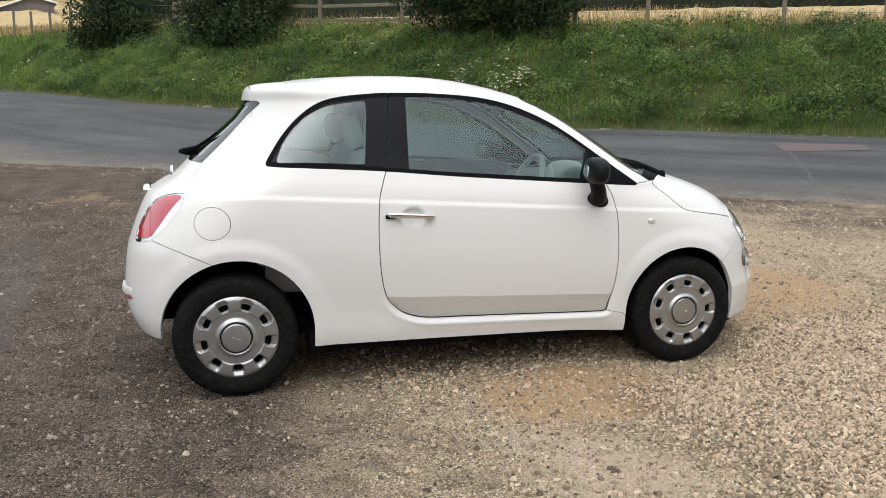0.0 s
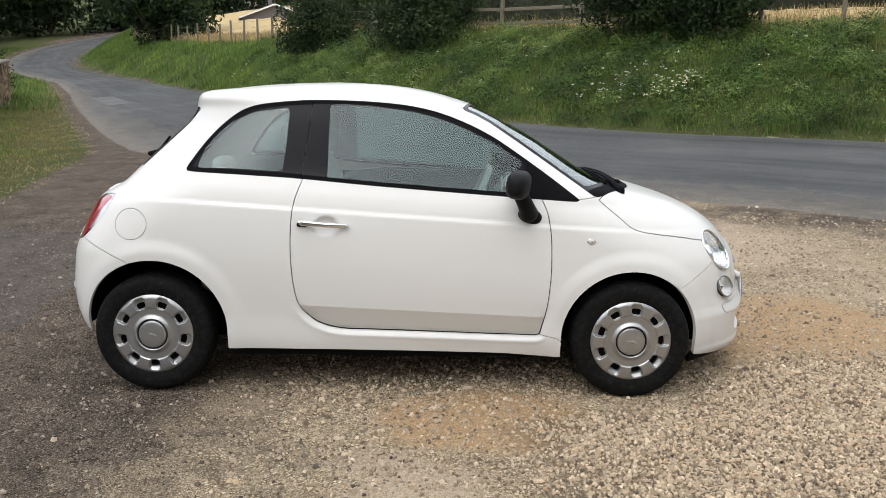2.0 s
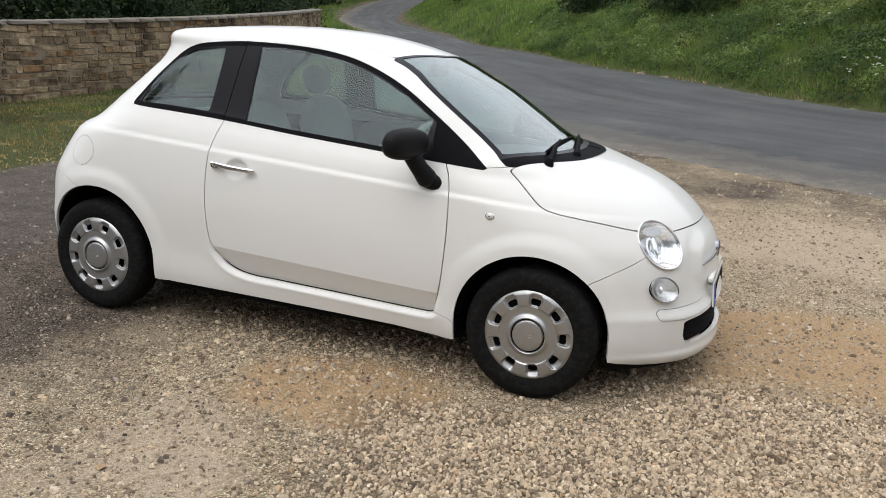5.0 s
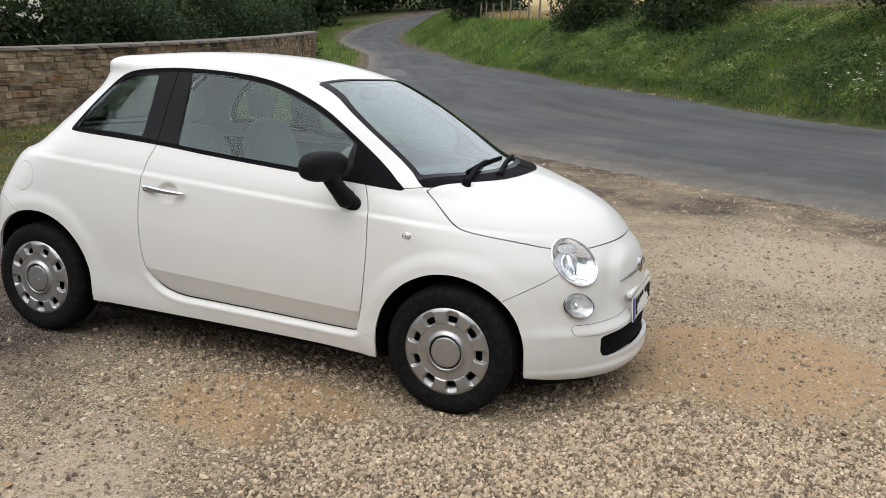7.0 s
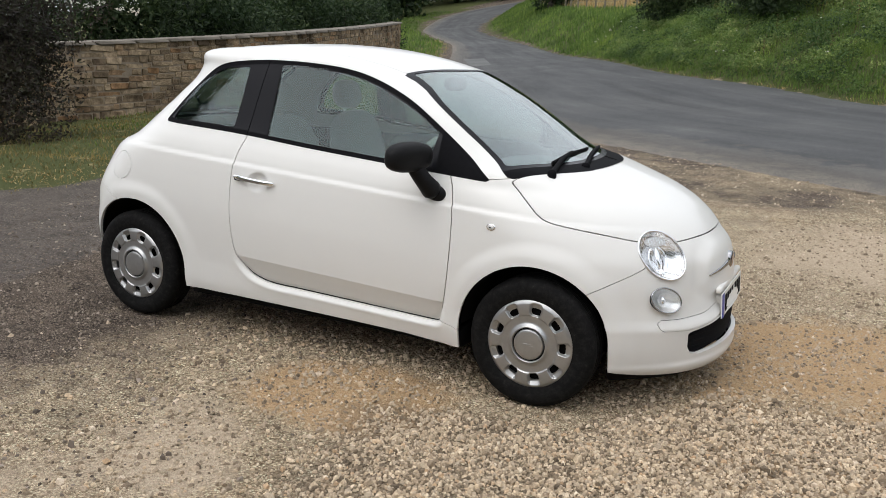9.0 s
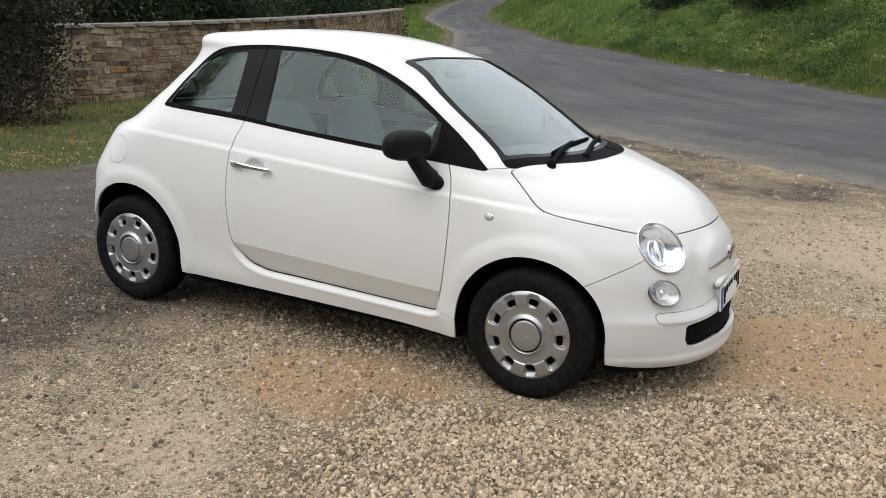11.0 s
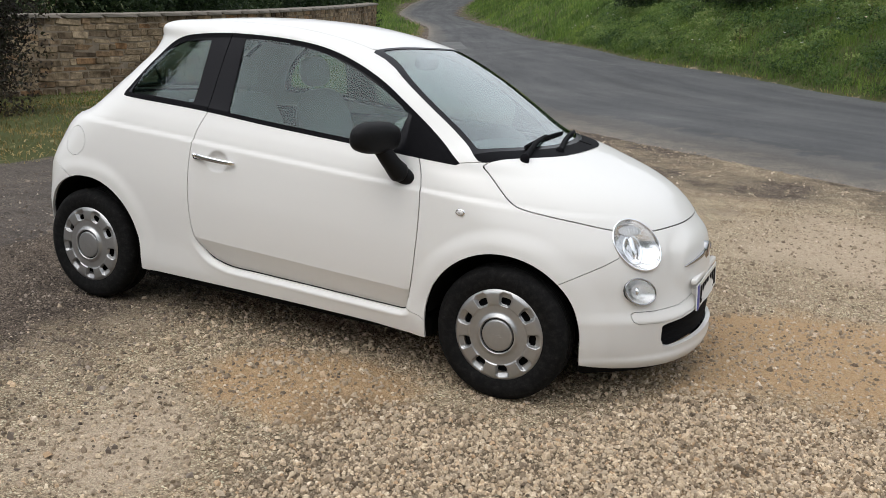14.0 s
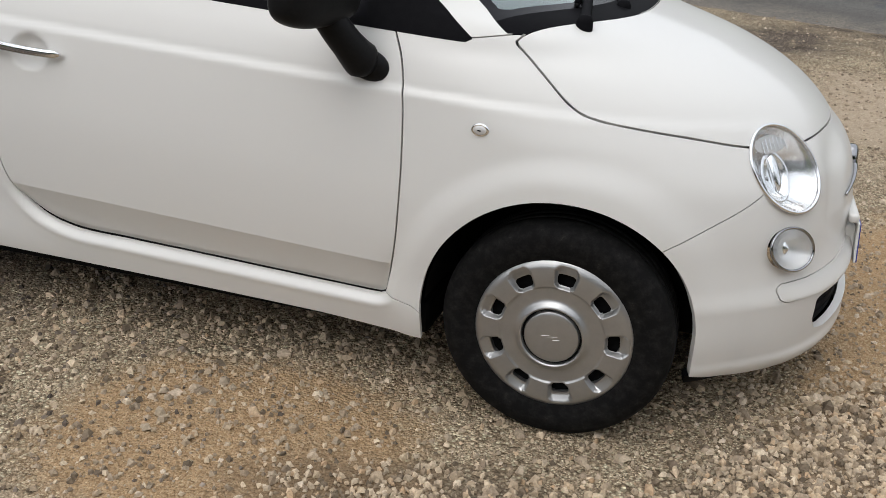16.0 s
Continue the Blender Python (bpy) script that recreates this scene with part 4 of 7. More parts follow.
# tail lamps: chrome surround, red lens over a red core
RED_CORE = material("red_core", (0.40, 0.014, 0.034), 0.12, coat=1.0)
DEEP_RED = material("deep_red", (0.44, 0.006, 0.014), 0.15, coat=1.0)
SMOKED = material("lamp_grey", (0.55, 0.54, 0.53), 0.2, coat=1.0)
for side, (s, fld) in zip((1, -1), tails):
    d = s[0] * np.array((1, side, 1)) - TAIL_C
    lens = np.maximum(fld + 0.019, (d @ TAIL_U) * 0.48 - (d @ TAIL_W) * 0.877 - 0.080)
    lamp = panel("tail_lamp", cut(s, -lens + 0.001), REFLECTOR, CAR, "red tail lamp in a bright chrome surround", 0.01)
    red = cut(s, lens)
    along = (red[0] * np.array((1, side, 1)) - TAIL_C) @ TAIL_U
    panel("red_lens", cut(red, -0.028 - along), RED_CORE, lamp, "glossy light red lens", 0.01)
    panel("brake_lens", cut(red, along + 0.032), DEEP_RED, lamp, "darker red brake lens", 0.01)
    ring = cut(s, np.abs(fld + 0.006) - 0.006)
    panel("lens_rim", (ring[0] + ring[1] * 0.002, ring[1], ring[2]), CHROME, lamp, "chrome rim", 0.004)

# ---- wheels ----
def tyre_mesh():
    prof = [(0.176, 0.060), (0.185, 0.072), (0.20, 0.080), (0.232, 0.0875), (0.256, 0.085), (0.272, 0.077), (0.281, 0.066), (0.2855, 0.056), (0.2868, 0.044)]
    for c in (0.030, 0.0, -0.030):
        prof += [(0.287, c + 0.009), (0.2865, c + 0.0045), (0.280, c + 0.004), (0.280, c - 0.004), (0.2865, c - 0.0045), (0.287, c - 0.009)]
    prof += [(r, -d) for r, d in prof[8::-1]]
    return lathe([(r, d) for r, d in prof], 96)


def hubcap_shell(holes=9):
    na = 252
    r = np.unique(np.concatenate([np.linspace(0.0, 0.2, 44), np.linspace(0.124, 0.194, 20), [0.0665, 0.0685, 0.0695, 0.0715, 0.0735, 0.0745, 0.0765]]))
    nr = len(r)
    prof = [(0.0, 0.020), (0.03, 0.0195), (0.060, 0.0175), (0.0665, 0.0145), (0.0685, 0.004), (0.0735, 0.004), (0.0745, 0.0165), (0.0775, 0.0195), (0.083, 0.017), (0.090, 0.010), (0.100, 0.0075), (0.118, 0.0075), (0.1265, 0.0085), (0.130, 0.0115), (0.15, 0.0125), (0.175, 0.0110), (0.190, 0.005), (0.197, -0.003), (0.2, -0.014)]
    a = np.arange(na) * 2 * math.pi / na
    rr, aa = np.meshgrid(r[1:], a, indexing="ij")
    h = lerp_table(rr, prof)
    step = 2 * math.pi / holes
    off = np.abs((aa + math.pi / 2 + step / 2) % step - step / 2) * rr
    # each slot is a dished pocket: open towards the hub, sloping up to the rim
    wide = 0.0200 + 0.17 * (rr - 0.135)
    mouth = wide - 0.011 * smoothstep(0.168, 0.190, rr) - 0.005 * smoothstep(0.139, 0.131, rr)
    floor = lerp_table(rr, [(0.128, 0.0), (0.133, 0.014), (0.162, 0.016), (0.175, 0.010), (0.188, 0.001), (0.2, 0.0)])
    h = h - floor * smoothstep(mouth + 0.0035, mouth - 0.001, off)
    out = np.hypot(np.maximum(off - wide + 0.010, 0), np.maximum(np.abs(rr - 0.1475) - 0.0055, 0)) - 0.0085 + np.minimum(np.maximum(off - wide + 0.010, np.abs(rr - 0.1475) - 0.0055), 0)
    v = np.stack([rr * np.cos(aa), -h, rr * np.sin(aa)], -1).reshape(-1, 3)
    v = np.vstack([v, [[0, -prof[0][1], 0]]])
    idx = np.arange((nr - 1) * na).reshape(nr - 1, na)
    b = np.roll(idx, -1, 1)
    tris = np.concatenate([np.stack([idx[:-1], b[1:], b[:-1]], -1).reshape(-1, 3), np.stack([idx[:-1], idx[1:], b[1:]], -1).reshape(-1, 3), np.stack([np.full(na, len(v) - 1), idx[0], b[0]], 1)])
    n = vertex_normals(v, tris)
    if n[-1, 1] > 0:
        n, tris = -n, tris[:, ::-1]
    return cut((v, n, tris), -np.concatenate([out.ravel(), [1.0]]))


TYRE, CAP = tyre_mesh(), hubcap_shell()
CAPV, CAPN, CAPF = edged(CAP, 0.014)


def wheel(x, side, z, turn):
    hub = new("wheel")
    hub.parent = CAR
    hub.matrix_world = pose(x, side * 0.700, z, 0, turn, 0) @ (Matrix() if side < 0 else pose(0, 0, 0, 0, 0, 180))
    tagged(hub, "black tyre with a nine-slot silver wheel trim")
    mesh_object("tyre", *TYRE, RUBBER, hub, "worn black tyre")
    cap = mesh_object("wheel_trim", CAPV + np.array((0, -0.0745, 0)), CAPF, SILVER, hub, "silver plastic wheel trim", CAPN)
    rv, rf = lathe([(0.0, -0.05), (0.12, -0.05), (0.178, -0.052), (0.19, -0.062), (0.19, 0.05)], 48)
    mesh_object("rim", rv, rf, GAP, hub, "dark steel rim")
    rv, rf = lathe([(0.0683, -0.0805), (0.0737, -0.0805)], 64)
    mesh_object("cap_groove", rv, rf, GAP, hub)
    bm = bmesh.new()
    for k, (dx, dz, w) in enumerate([(-0.012, 0.006, 0.02), (0.004, 0.0, 0.026), (0.012, -0.007, 0.018)]):
        box_bm((w, 0.002, 0.0035), (dx, -0.0938, dz), 0.0008, bm, segments=1)
    part("cap_mark", bm, SILVER, hub, "faint raised mark")
    return hub


for x, z, turn in ((-1.150, 0.286, 1), (1.150, 0.272, 12)):
    for side in (-1, 1):
        wheel(x, side, z, turn * side)


def skin_y(x, z):
    """Half width of the body at a place along it."""
    w = side_width(x, z)
    for ends, reach, power, way in ((X_REAR, L_REAR, P_REAR, -1), (X_FRONT, L_FRONT, P_FRONT, 1)):
        e, l, p = lerp_table(z, ends), lerp_table(z, reach), lerp_table(z, power)
        k = np.clip(1 - (e - x) * way / l, 0, 1)
        w = w * (1 - k ** p) ** (1 / p)
    return w


for cx, cz, r in (REAR_ARCH, FRONT_ARCH):
    for side in (-1, 1):
        a = np.linspace(0.05, math.pi - 0.05, 30)
        arc = np.stack([cx + (r - 0.004) * np.cos(a), np.zeros(30), cz + (r - 0.004) * np.sin(a)], 1)
        lv = np.vstack([arc, arc + (0, side * 0.47, 0)])
        lv[:30, 1] = side * (skin_y(arc[:, 0], arc[:, 2]) - 0.012)
        lf = [(i, i + 1, i + 31, i + 30) for i in range(29)]
        m = len(lv)
        lv = np.vstack([lv, [(cx, side * 0.47, cz)]])
        lf += [(30 + i, 31 + i, m) for i in range(29)]
        mesh_object("wheel_arch_liner", lv, lf, GAP, CAR)
bm = box_bm((1.62, 1.44, 0.10), (0.0, 0, 0.215), 0.02)
part("underbody", bm, GAP, CAR, "dark underbody")
bm = box_bm((2.9, 1.04, 0.10), (0.10, 0, 0.255), 0.02)
part("floor_pan", bm, GAP, CAR)

FROSTED = material("frosted_reflector", (0.82, 0.82, 0.82), 0.35, 0.7)
# ---- lamps, mirrors, handles, wipers, badges ----
def dome(c, u, w, out, a, b, heights, rings=10, around=48):
    """An elliptic cap: heights gives the rise over the plane by relative radius."""
    v, f = [], []
    for i in range(rings + 1):
        k = i / rings
        h = float(lerp_table(k, heights))
        for j in range(around):
            t = 2 * math.pi * j / around
            v.append(c + u * a * k * math.cos(t) + w * b * k * math.sin(t) + out * h)
    for i in range(rings):
        for j in range(around):
            f.append((i * around + j, i * around + (j + 1) % around, (i + 1) * around + (j + 1) % around, (i + 1) * around + j))
    return np.array(v), f


for key, side in (("headlamp", -1), ("headlamp", 1), ("fog_lamp", -1), ("fog_lamp", 1)):
    c, u, w, out, a, b = lamp_frame(key, side)
    big = key == "headlamp"
    deep = 0.075 if big else 0.04
    v, f = dome(c, u, w, out, a, b, [(0, -deep), (0.5, -deep * 0.72), (0.85, -deep * 0.3), (1, 0.0)])
    lamp = mesh_object(key, v, f, REFLECTOR if big else FROSTED, CAR, "clear round lamp with a chrome bowl" if big else "small oval clear lamp in the bumper")
    ring = [c + u * a * math.cos(t) + w * b * math.sin(t) + out * 0.003 for t in np.linspace(0, 2 * math.pi, 65)]
    tv, tf = tube(ring, 0.0042 if big else 0.0034, 8, False)
    mesh_object("bezel", tv, tf, CHROME if big else DARKENED_CHROME, lamp, "chrome rim" if big else "thin dark chrome rim")
    v1, f1 = dome(c, u, w, out, a * 0.97, b * 0.97, [(0, 0.022 if big else 0.010), (0.5, 0.018 if big else 0.008), (0.85, 0.008 if big else 0.004), (1, 0.001)])
    v2, f2 = dome(c, u, w, out, a * 0.97, b * 0.97, [(0, 0.019 if big else 0.007), (0.5, 0.015 if big else 0.005), (0.85, 0.005 if big else 0.001), (1, -0.002)])
    cover = mesh_object("lens_cover", np.vstack([v1, v2]), f1 + [tuple(i + len(v1) for i in q[::-1]) for q in f2], CLEAR, lamp, "clear plastic cover")
    cover.visible_shadow = False
    up = np.array((0, 0, 1.0)) - out * out[2]
    up /= np.linalg.norm(up)
    across = np.cross(up, out)
    if big:
        v, f = dome(c - out * 0.030 - up * 0.012 + across * side * 0.0, across, up, out, 0.050, 0.064, [(0, -0.03), (0.6, -0.018), (0.93, 0.004), (1, 0.0)])
        mesh_object("inner_bowl", v, f, REFLECTOR, lamp, "inner reflector")
        v, f = dome(c - out * 0.034, across, up, out, 0.017, 0.052, [(0, 0.016), (0.7, 0.011), (1, 0.0)])
        mesh_object("bulb_shield", v, f, CHROME, lamp, "upright chrome bulb shield")
        v, f = dome(c - out * 0.022 + up * 0.066, across, up, out, 0.058, 0.022, [(0, 0.008), (1, 0.0)])
        mesh_object("indicator_segment", v, f, SMOKED, lamp, "ribbed indicator segment")
        for k in range(7):
            bm = box_bm((0.0025, 0.03, 0.002))
            ob = part("rib", bm, REFLECTOR, lamp)
            p = c - out * 0.012 + up * (0.066 - 0.0008 * (k - 3) ** 2) + across * 0.014 * (k - 3)
            ob.matrix_world = Matrix(((across[0], up[0], out[0], p[0]), (across[1], up[1], out[1], p[1]), (across[2], up[2], out[2], p[2]), (0, 0, 0, 1)))
    else:
        v, f = dome(c - out * 0.018, across, up, out, 0.030, 0.030, [(0, -0.012), (0.8, -0.004), (1, 0.0)])
        mesh_object("inner_bowl", v, f, FROSTED, lamp, "inner reflector")
        v, f = dome(c - out * 0.02, across, up, out, 0.009, 0.016, [(0, 0.010), (1, 0.0)])
        mesh_object("bulb_shield", v, f, CHROME, lamp)

for side in (-1, 1):
    yy = side * (float(side_width(0.943, 0.755)) + 0.001)
    c, u, w, out = np.array((0.943, yy, 0.755)), np.array((1.0, 0, -0.03)), np.array((0, 0, 1.0)), np.array((0.0, side, 0.05))
    v, f = dome(c, u, w, out, 0.0215, 0.0155, [(0, 0.004), (0.9, 0.004), (1, 0.0)])
    ind = mesh_object("side_indicator", v, f, CHROME, CAR, "small oval side indicator")
    v, f = dome(c + out * 0.003, u, w, out, 0.0165, 0.0115, [(0, 0.007), (0.7, 0.005), (1, 0.0)])
    mesh_object("indicator_lens", v, f, SMOKED, ind, "clear lens")
    v, f = dome(c + out * 0.009, u, w, out, 0.006, 0.0025, [(0, 0.002), (1, 0.0)])
    mesh_object("bulb", v, f, BLACK_TRIM, ind)


def flat_bar(points, wide, deep, name, mat, parent, label=""):
    """A rounded bar of oval section along points; wide and deep are half sizes by step."""
    p = np.asarray(points, float)
    n, around = len(p), 14
    t = np.gradient(p, axis=0)
    t /= np.linalg.norm(t, axis=1)[:, None]
    v, f = [], []
    for i in range(n):
        axis = np.array((0, 1.0, 0)) if abs(t[i][1]) < 0.6 else np.array((1.0, 0, 0))
        outw = axis - t[i] * t[i].dot(axis)
        outw /= np.linalg.norm(outw)
        upw = np.cross(t[i], outw)
        for j in range(around):
            a = 2 * math.pi * j / around
            cc, ss = math.cos(a), math.sin(a)
            v.append(p[i] + upw * wide[i] * math.copysign(abs(cc) ** 0.7, cc) + outw * deep[i] * math.copysign(abs(ss) ** 0.7, ss))
    for i in range(n - 1):
        for j in range(around):
            f.append((i * around + j, i * around + (j + 1) % around, (i + 1) * around + (j + 1) % around, (i + 1) * around + j))
    f += [tuple(range(around))[::-1], tuple(range((n - 1) * around, n * around))]
    return mesh_object(name, v, f, mat, parent, label)


for k, side in enumerate((-1, 1)):
    s = np.linspace(0, 1, 15)
    px = -0.440 + 0.240 * s
    body_y = side_width(px, 0.826)
    py = side * (body_y + 0.010 + 0.018 * np.sin(math.pi * np.clip(s * 1.02, 0, 1)) ** 0.6)
    pz = 0.836 - 0.017 * s
    tip = np.clip(np.minimum(s, 1 - s) * 14 + 0.35, 0, 1)
    h = flat_bar(np.stack([px, py, pz], 1), 0.0125 * tip * (1 - 0.15 * s), 0.0085 * tip, "pull_handle", CHROME, DOORS[k], "chrome pull handle")
    rv, rf = lathe([(0.0, 0.013), (0.0085, 0.012), (0.010, 0.008), (0.010, 0.0)], 24)
    lock = mesh_object("lock", np.array(rv) * (1, side, 1) + (-0.4275, side * (float(side_width(-0.42, 0.83)) + 0.018), 0.837), rf, CHROME, DOORS[k], "round key lock")
    bm = box_bm((0.05, 0.02, 0.02), (-0.42, side * (float(side_width(-0.42, 0.82)) + 0.004), 0.826), 0.006)
    part("handle_base", bm, BLACK_TRIM, DOORS[k])


def egg(c, r, tilt, name, mat, parent, label="", power=2.3, n=28, m=36):
    """A squarish ellipsoid."""
    v, f = [], []

    def sp(a, p):
        return math.copysign(abs(a) ** (2 / p), a)
    for i in range(n + 1):
        th = -math.pi / 2 + math.pi * i / n
        for j in range(m):
            ph = 2 * math.pi * j / m
            v.append(Vector((r[0] * sp(math.cos(th), power) * sp(math.cos(ph), power), r[1] * sp(math.cos(th), power) * sp(math.sin(ph), power), r[2] * sp(math.sin(th), power))))
    rot = tilt.to_3x3() if tilt else Matrix.Identity(3)
    v = [rot @ p + Vector(c) for p in v]
    for i in range(n):
        for j in range(m):
            f.append((i * m + j, i * m + (j + 1) % m, (i + 1) * m + (j + 1) % m, (i + 1) * m + j))
    return mesh_object(name, v, f, mat, parent, label)


MIRROR_BLACK = grained(material("mirror_black", (0.012, 0.012, 0.012), 0.5, spec=0.1), (0.006, 0.006, 0.007), (0.012, 0.012, 0.012), 1500.0, 0.25, 0.0005)
for side in (-1, 1):
    house = egg((0.586, side * 0.872, 1.030), (0.053, 0.134, 0.064), pose(0, 0, 0, 0, 4, side * 12), "door_mirror", MIRROR_BLACK, CAR, "matt black door mirror", 2.7)
    arm = np.array([(0.650, 0.752, 0.872), (0.642, 0.775, 0.890), (0.629, 0.805, 0.922), (0.612, 0.825, 0.955), (0.594, 0.84, 0.99), (0.584, 0.85, 1.018)]) * (1, side, 1)
    tv, tf = tube(rounded(arm, False, 4), np.interp(np.linspace(0, 1, 21), [0, 0.15, 0.4, 0.7, 1], [0.034, 0.045, 0.038, 0.036, 0.038]), 18)
    mesh_object("arm", tv, tf, MIRROR_BLACK, house, "curved mirror stalk")
    egg((0.652, side * 0.752, 0.872), (0.058, 0.024, 0.037), pose(0, 0, 0, 0, 18, 0), "foot", MIRROR_BLACK, house, power=2.2, n=16, m=24)
    egg((0.5345, side * 0.860, 1.028), (0.004, 0.058, 0.030), pose(0, 0, 0, 0, 4, side * 12), "mirror_glass", CHROME, house, "mirror glass", 2.6, 16, 30)

for name, pivot, path in (("wiper", (1.116, -0.545, 0.962), [(1.07, -0.42, 0.998), (1.055, -0.20, 1.011), (1.045, 0.0, 1.014), (1.035, 0.19, 1.014)]), ("wiper", (1.160, -0.215, 0.966), [(1.085, 0.10, 0.998), (1.068, 0.22, 1.0), (1.045, 0.34, 1.002), (1.015, 0.45, 1.004)])):
    wip = new(name)
    wip.parent = CAR
    tagged(wip, "black windscreen wiper")
    mid = [(path[1][i] + path[2][i]) / 2 for i in range(3)]
    lift = [(pivot[0], pivot[1], pivot[2] + 0.012), ((pivot[0] + mid[0]) / 2, (pivot[1] + mid[1]) / 2, (pivot[2] + mid[2]) / 2 + 0.030), (mid[0], mid[1], mid[2] + 0.018)]
    tv, tf = tube(rounded(lift, False, 6), np.linspace(0.015, 0.008, 13), 8)
    mesh_object("arm", tv, tf, BLACK_TRIM, wip)
    tv, tf = tube(rounded([(a, b, c + 0.010) for a, b, c in path], False, 6), 0.007, 6)
    mesh_object("bridge", tv, tf, BLACK_TRIM, wip)
    tv, tf = tube(rounded([(a, b, c + 0.002) for a, b, c in path], False, 6), 0.006, 6)
    mesh_object("blade", tv, tf, RUBBER, wip)
    rv, rf = lathe([(0.0, 0.034), (0.014, 0.031), (0.020, 0.018), (0.020, -0.02)], 20, "z")
    mesh_object("pivot", np.array(rv) + pivot, rf, BLACK_TRIM, wip)
for k in range(7):
    yv = 0.20 + 0.045 * k
    bm = box_bm((0.07 - 0.004 * k, 0.006, 0.01), (1.165 - 0.10 * (yv / 0.6) ** 2, yv, 0.982 - 0.004 * k), 0.002, segments=1, rot=Matrix.Rotation(radians(12), 4, "Y"))
    part("cowl_vane", bm, GAP, CAR)

# number plate, badge, chrome moustache
PLATE = grained(material("plate_white", (0.78, 0.78, 0.75), 0.35, coat=0.6), (0.75, 0.75, 0.72), (0.8, 0.8, 0.77), 30.0, 0.03, 0.0003)
BLUE = material("plate_blue", (0.03, 0.05, 0.30), 0.4)
plate = new("number_plate")
plate.parent, plate.matrix_world = CAR, pose(1.842, 0, 0.430, 0, -5, 0)
tagged(plate, "white number plate with dark characters")
part("plate_panel", box_bm((0.006, 0.52, 0.111), (0, 0, 0), 0.002, segments=1), PLATE, plate)
part("country_band", box_bm((0.002, 0.045, 0.107), (0.0045, -0.2365, 0), 0.0, segments=1), BLUE, plate, "blue band")
part("plinth", box_bm((0.036, 0.46, 0.08), (-0.021, 0, 0), 0.006), PAINT, plate)
part("plate_ledge", box_bm((0.026, 0.535, 0.026), (-0.014, 0, 0.070), 0.009, segments=3), PAINT, plate, "rounded white ledge over the plate", True)
for k in range(7):
    off = -0.170 + 0.058 * k + (0.025 if k > 3 else 0)
    part("dark_bar", box_bm((0.002, 0.036, 0.075), (0.0045, off, 0), 0.0), BLACK_TRIM, plate)


def nose(y, z):
    w = float(side_width(1.6, z))
    p = float(lerp_table(z, P_FRONT))
    return float(lerp_table(z, X_FRONT)) - float(lerp_table(z, L_FRONT)) * (1 - (1 - (abs(y) / w) ** p) ** (1 / p)) + 0.007 * float(smoothstep(0.02, -0.03, signed(MUZZLE, [(y, z)])[0]))


for side in (-1, 1):
    ys = np.linspace(0.065, 0.30, 9)
    zs = 0.596 - 0.024 * (ys / 0.3) ** 1.2
    pts = [(nose(a, b) + 0.004, side * a, b) for a, b in zip(ys, zs)]
    flat_bar(pts, np.linspace(0.013, 0.003, 9), np.linspace(0.008, 0.003, 9), "chrome_whisker", DARKENED_CHROME, CAR, "tapering chrome whisker on the nose")
rv, rf = lathe([(0.0, 0.012), (0.030, 0.011), (0.037, 0.008), (0.040, 0.003), (0.040, -0.012)], 40, "x")
badge = mesh_object("badge", np.array(rv) + (nose(0, 0.592), 0, 0.592), rf, DARKENED_CHROME, CAR, "round chrome and dark red badge")
rv, rf = lathe([(0.0, 0.0135), (0.029, 0.0125)], 40, "x")
mesh_object("badge_face", np.array(rv) + (nose(0, 0.592), 0, 0.592), rf, material("badge_red", (0.16, 0.01, 0.015), 0.25, coat=0.8), badge)

# rear details
rw = new("rear_wiper")
rw.parent = CAR
tagged(rw, "black rear wiper with a round boss")
rv, rf = lathe([(0.0, -0.085), (0.010, -0.082), (0.020, -0.05), (0.026, -0.01), (0.028, 0.03)], 20, "x")
mesh_object("boss", np.array(rv) + (-1.312, -0.02, 1.100), rf, BLACK_TRIM, rw)
tv, tf = tube([(-1.365, -0.02, 1.105), (-1.300, -0.10, 1.125), (-1.232, -0.2, 1.175), (-1.198, -0.24, 1.205)], [0.012, 0.010, 0.007, 0.006], 8)
mesh_object("arm", tv, tf, BLACK_TRIM, rw)
ys = np.linspace(-0.16, 0.16, 11)
flat_bar([(-1.548 - 0.016 * (1 - (a / 0.16) ** 2), a, 0.915) for a in ys], np.clip(1.2 - np.abs(ys) / 0.16, 0.3, 1) * 0.020, [0.022] * 11, "tailgate_handle", CHROME, TAILGATE, "chrome tailgate handle")
rv, rf = lathe([(0.0, 0.004), (0.034, 0.003), (0.042, 0.001), (0.044, -0.01)], 32, "x")
mesh_object("rear_badge", np.array(rv) * (-1, 1, 1) + (-1.440, 0, 0.985), rf, CHROME, TAILGATE, "round chrome badge")
for side in (-1, 1):
    pts = [(-1.612, 0.53, 0.475), (-1.645, 0.44, 0.462), (-1.668, 0.34, 0.455), (-1.676, 0.24, 0.452)]
    flat_bar([(a, side * b, c) for a, b, c in rounded(pts, False, 3)], [0.022] * 10, [0.012] * 10, "rear_moulding", PAINT, CAR, "raised white moulding")
    # red bar standing in for the dark slit below the moulding
    flat_bar([(a + 0.004, side * b, c - 0.03) for a, b, c in rounded(pts, False, 3)], [0.012] * 10, [0.010] * 10, "rear_slit_bar", RED_CORE, CAR, "thin red bar in place of a dark slit")

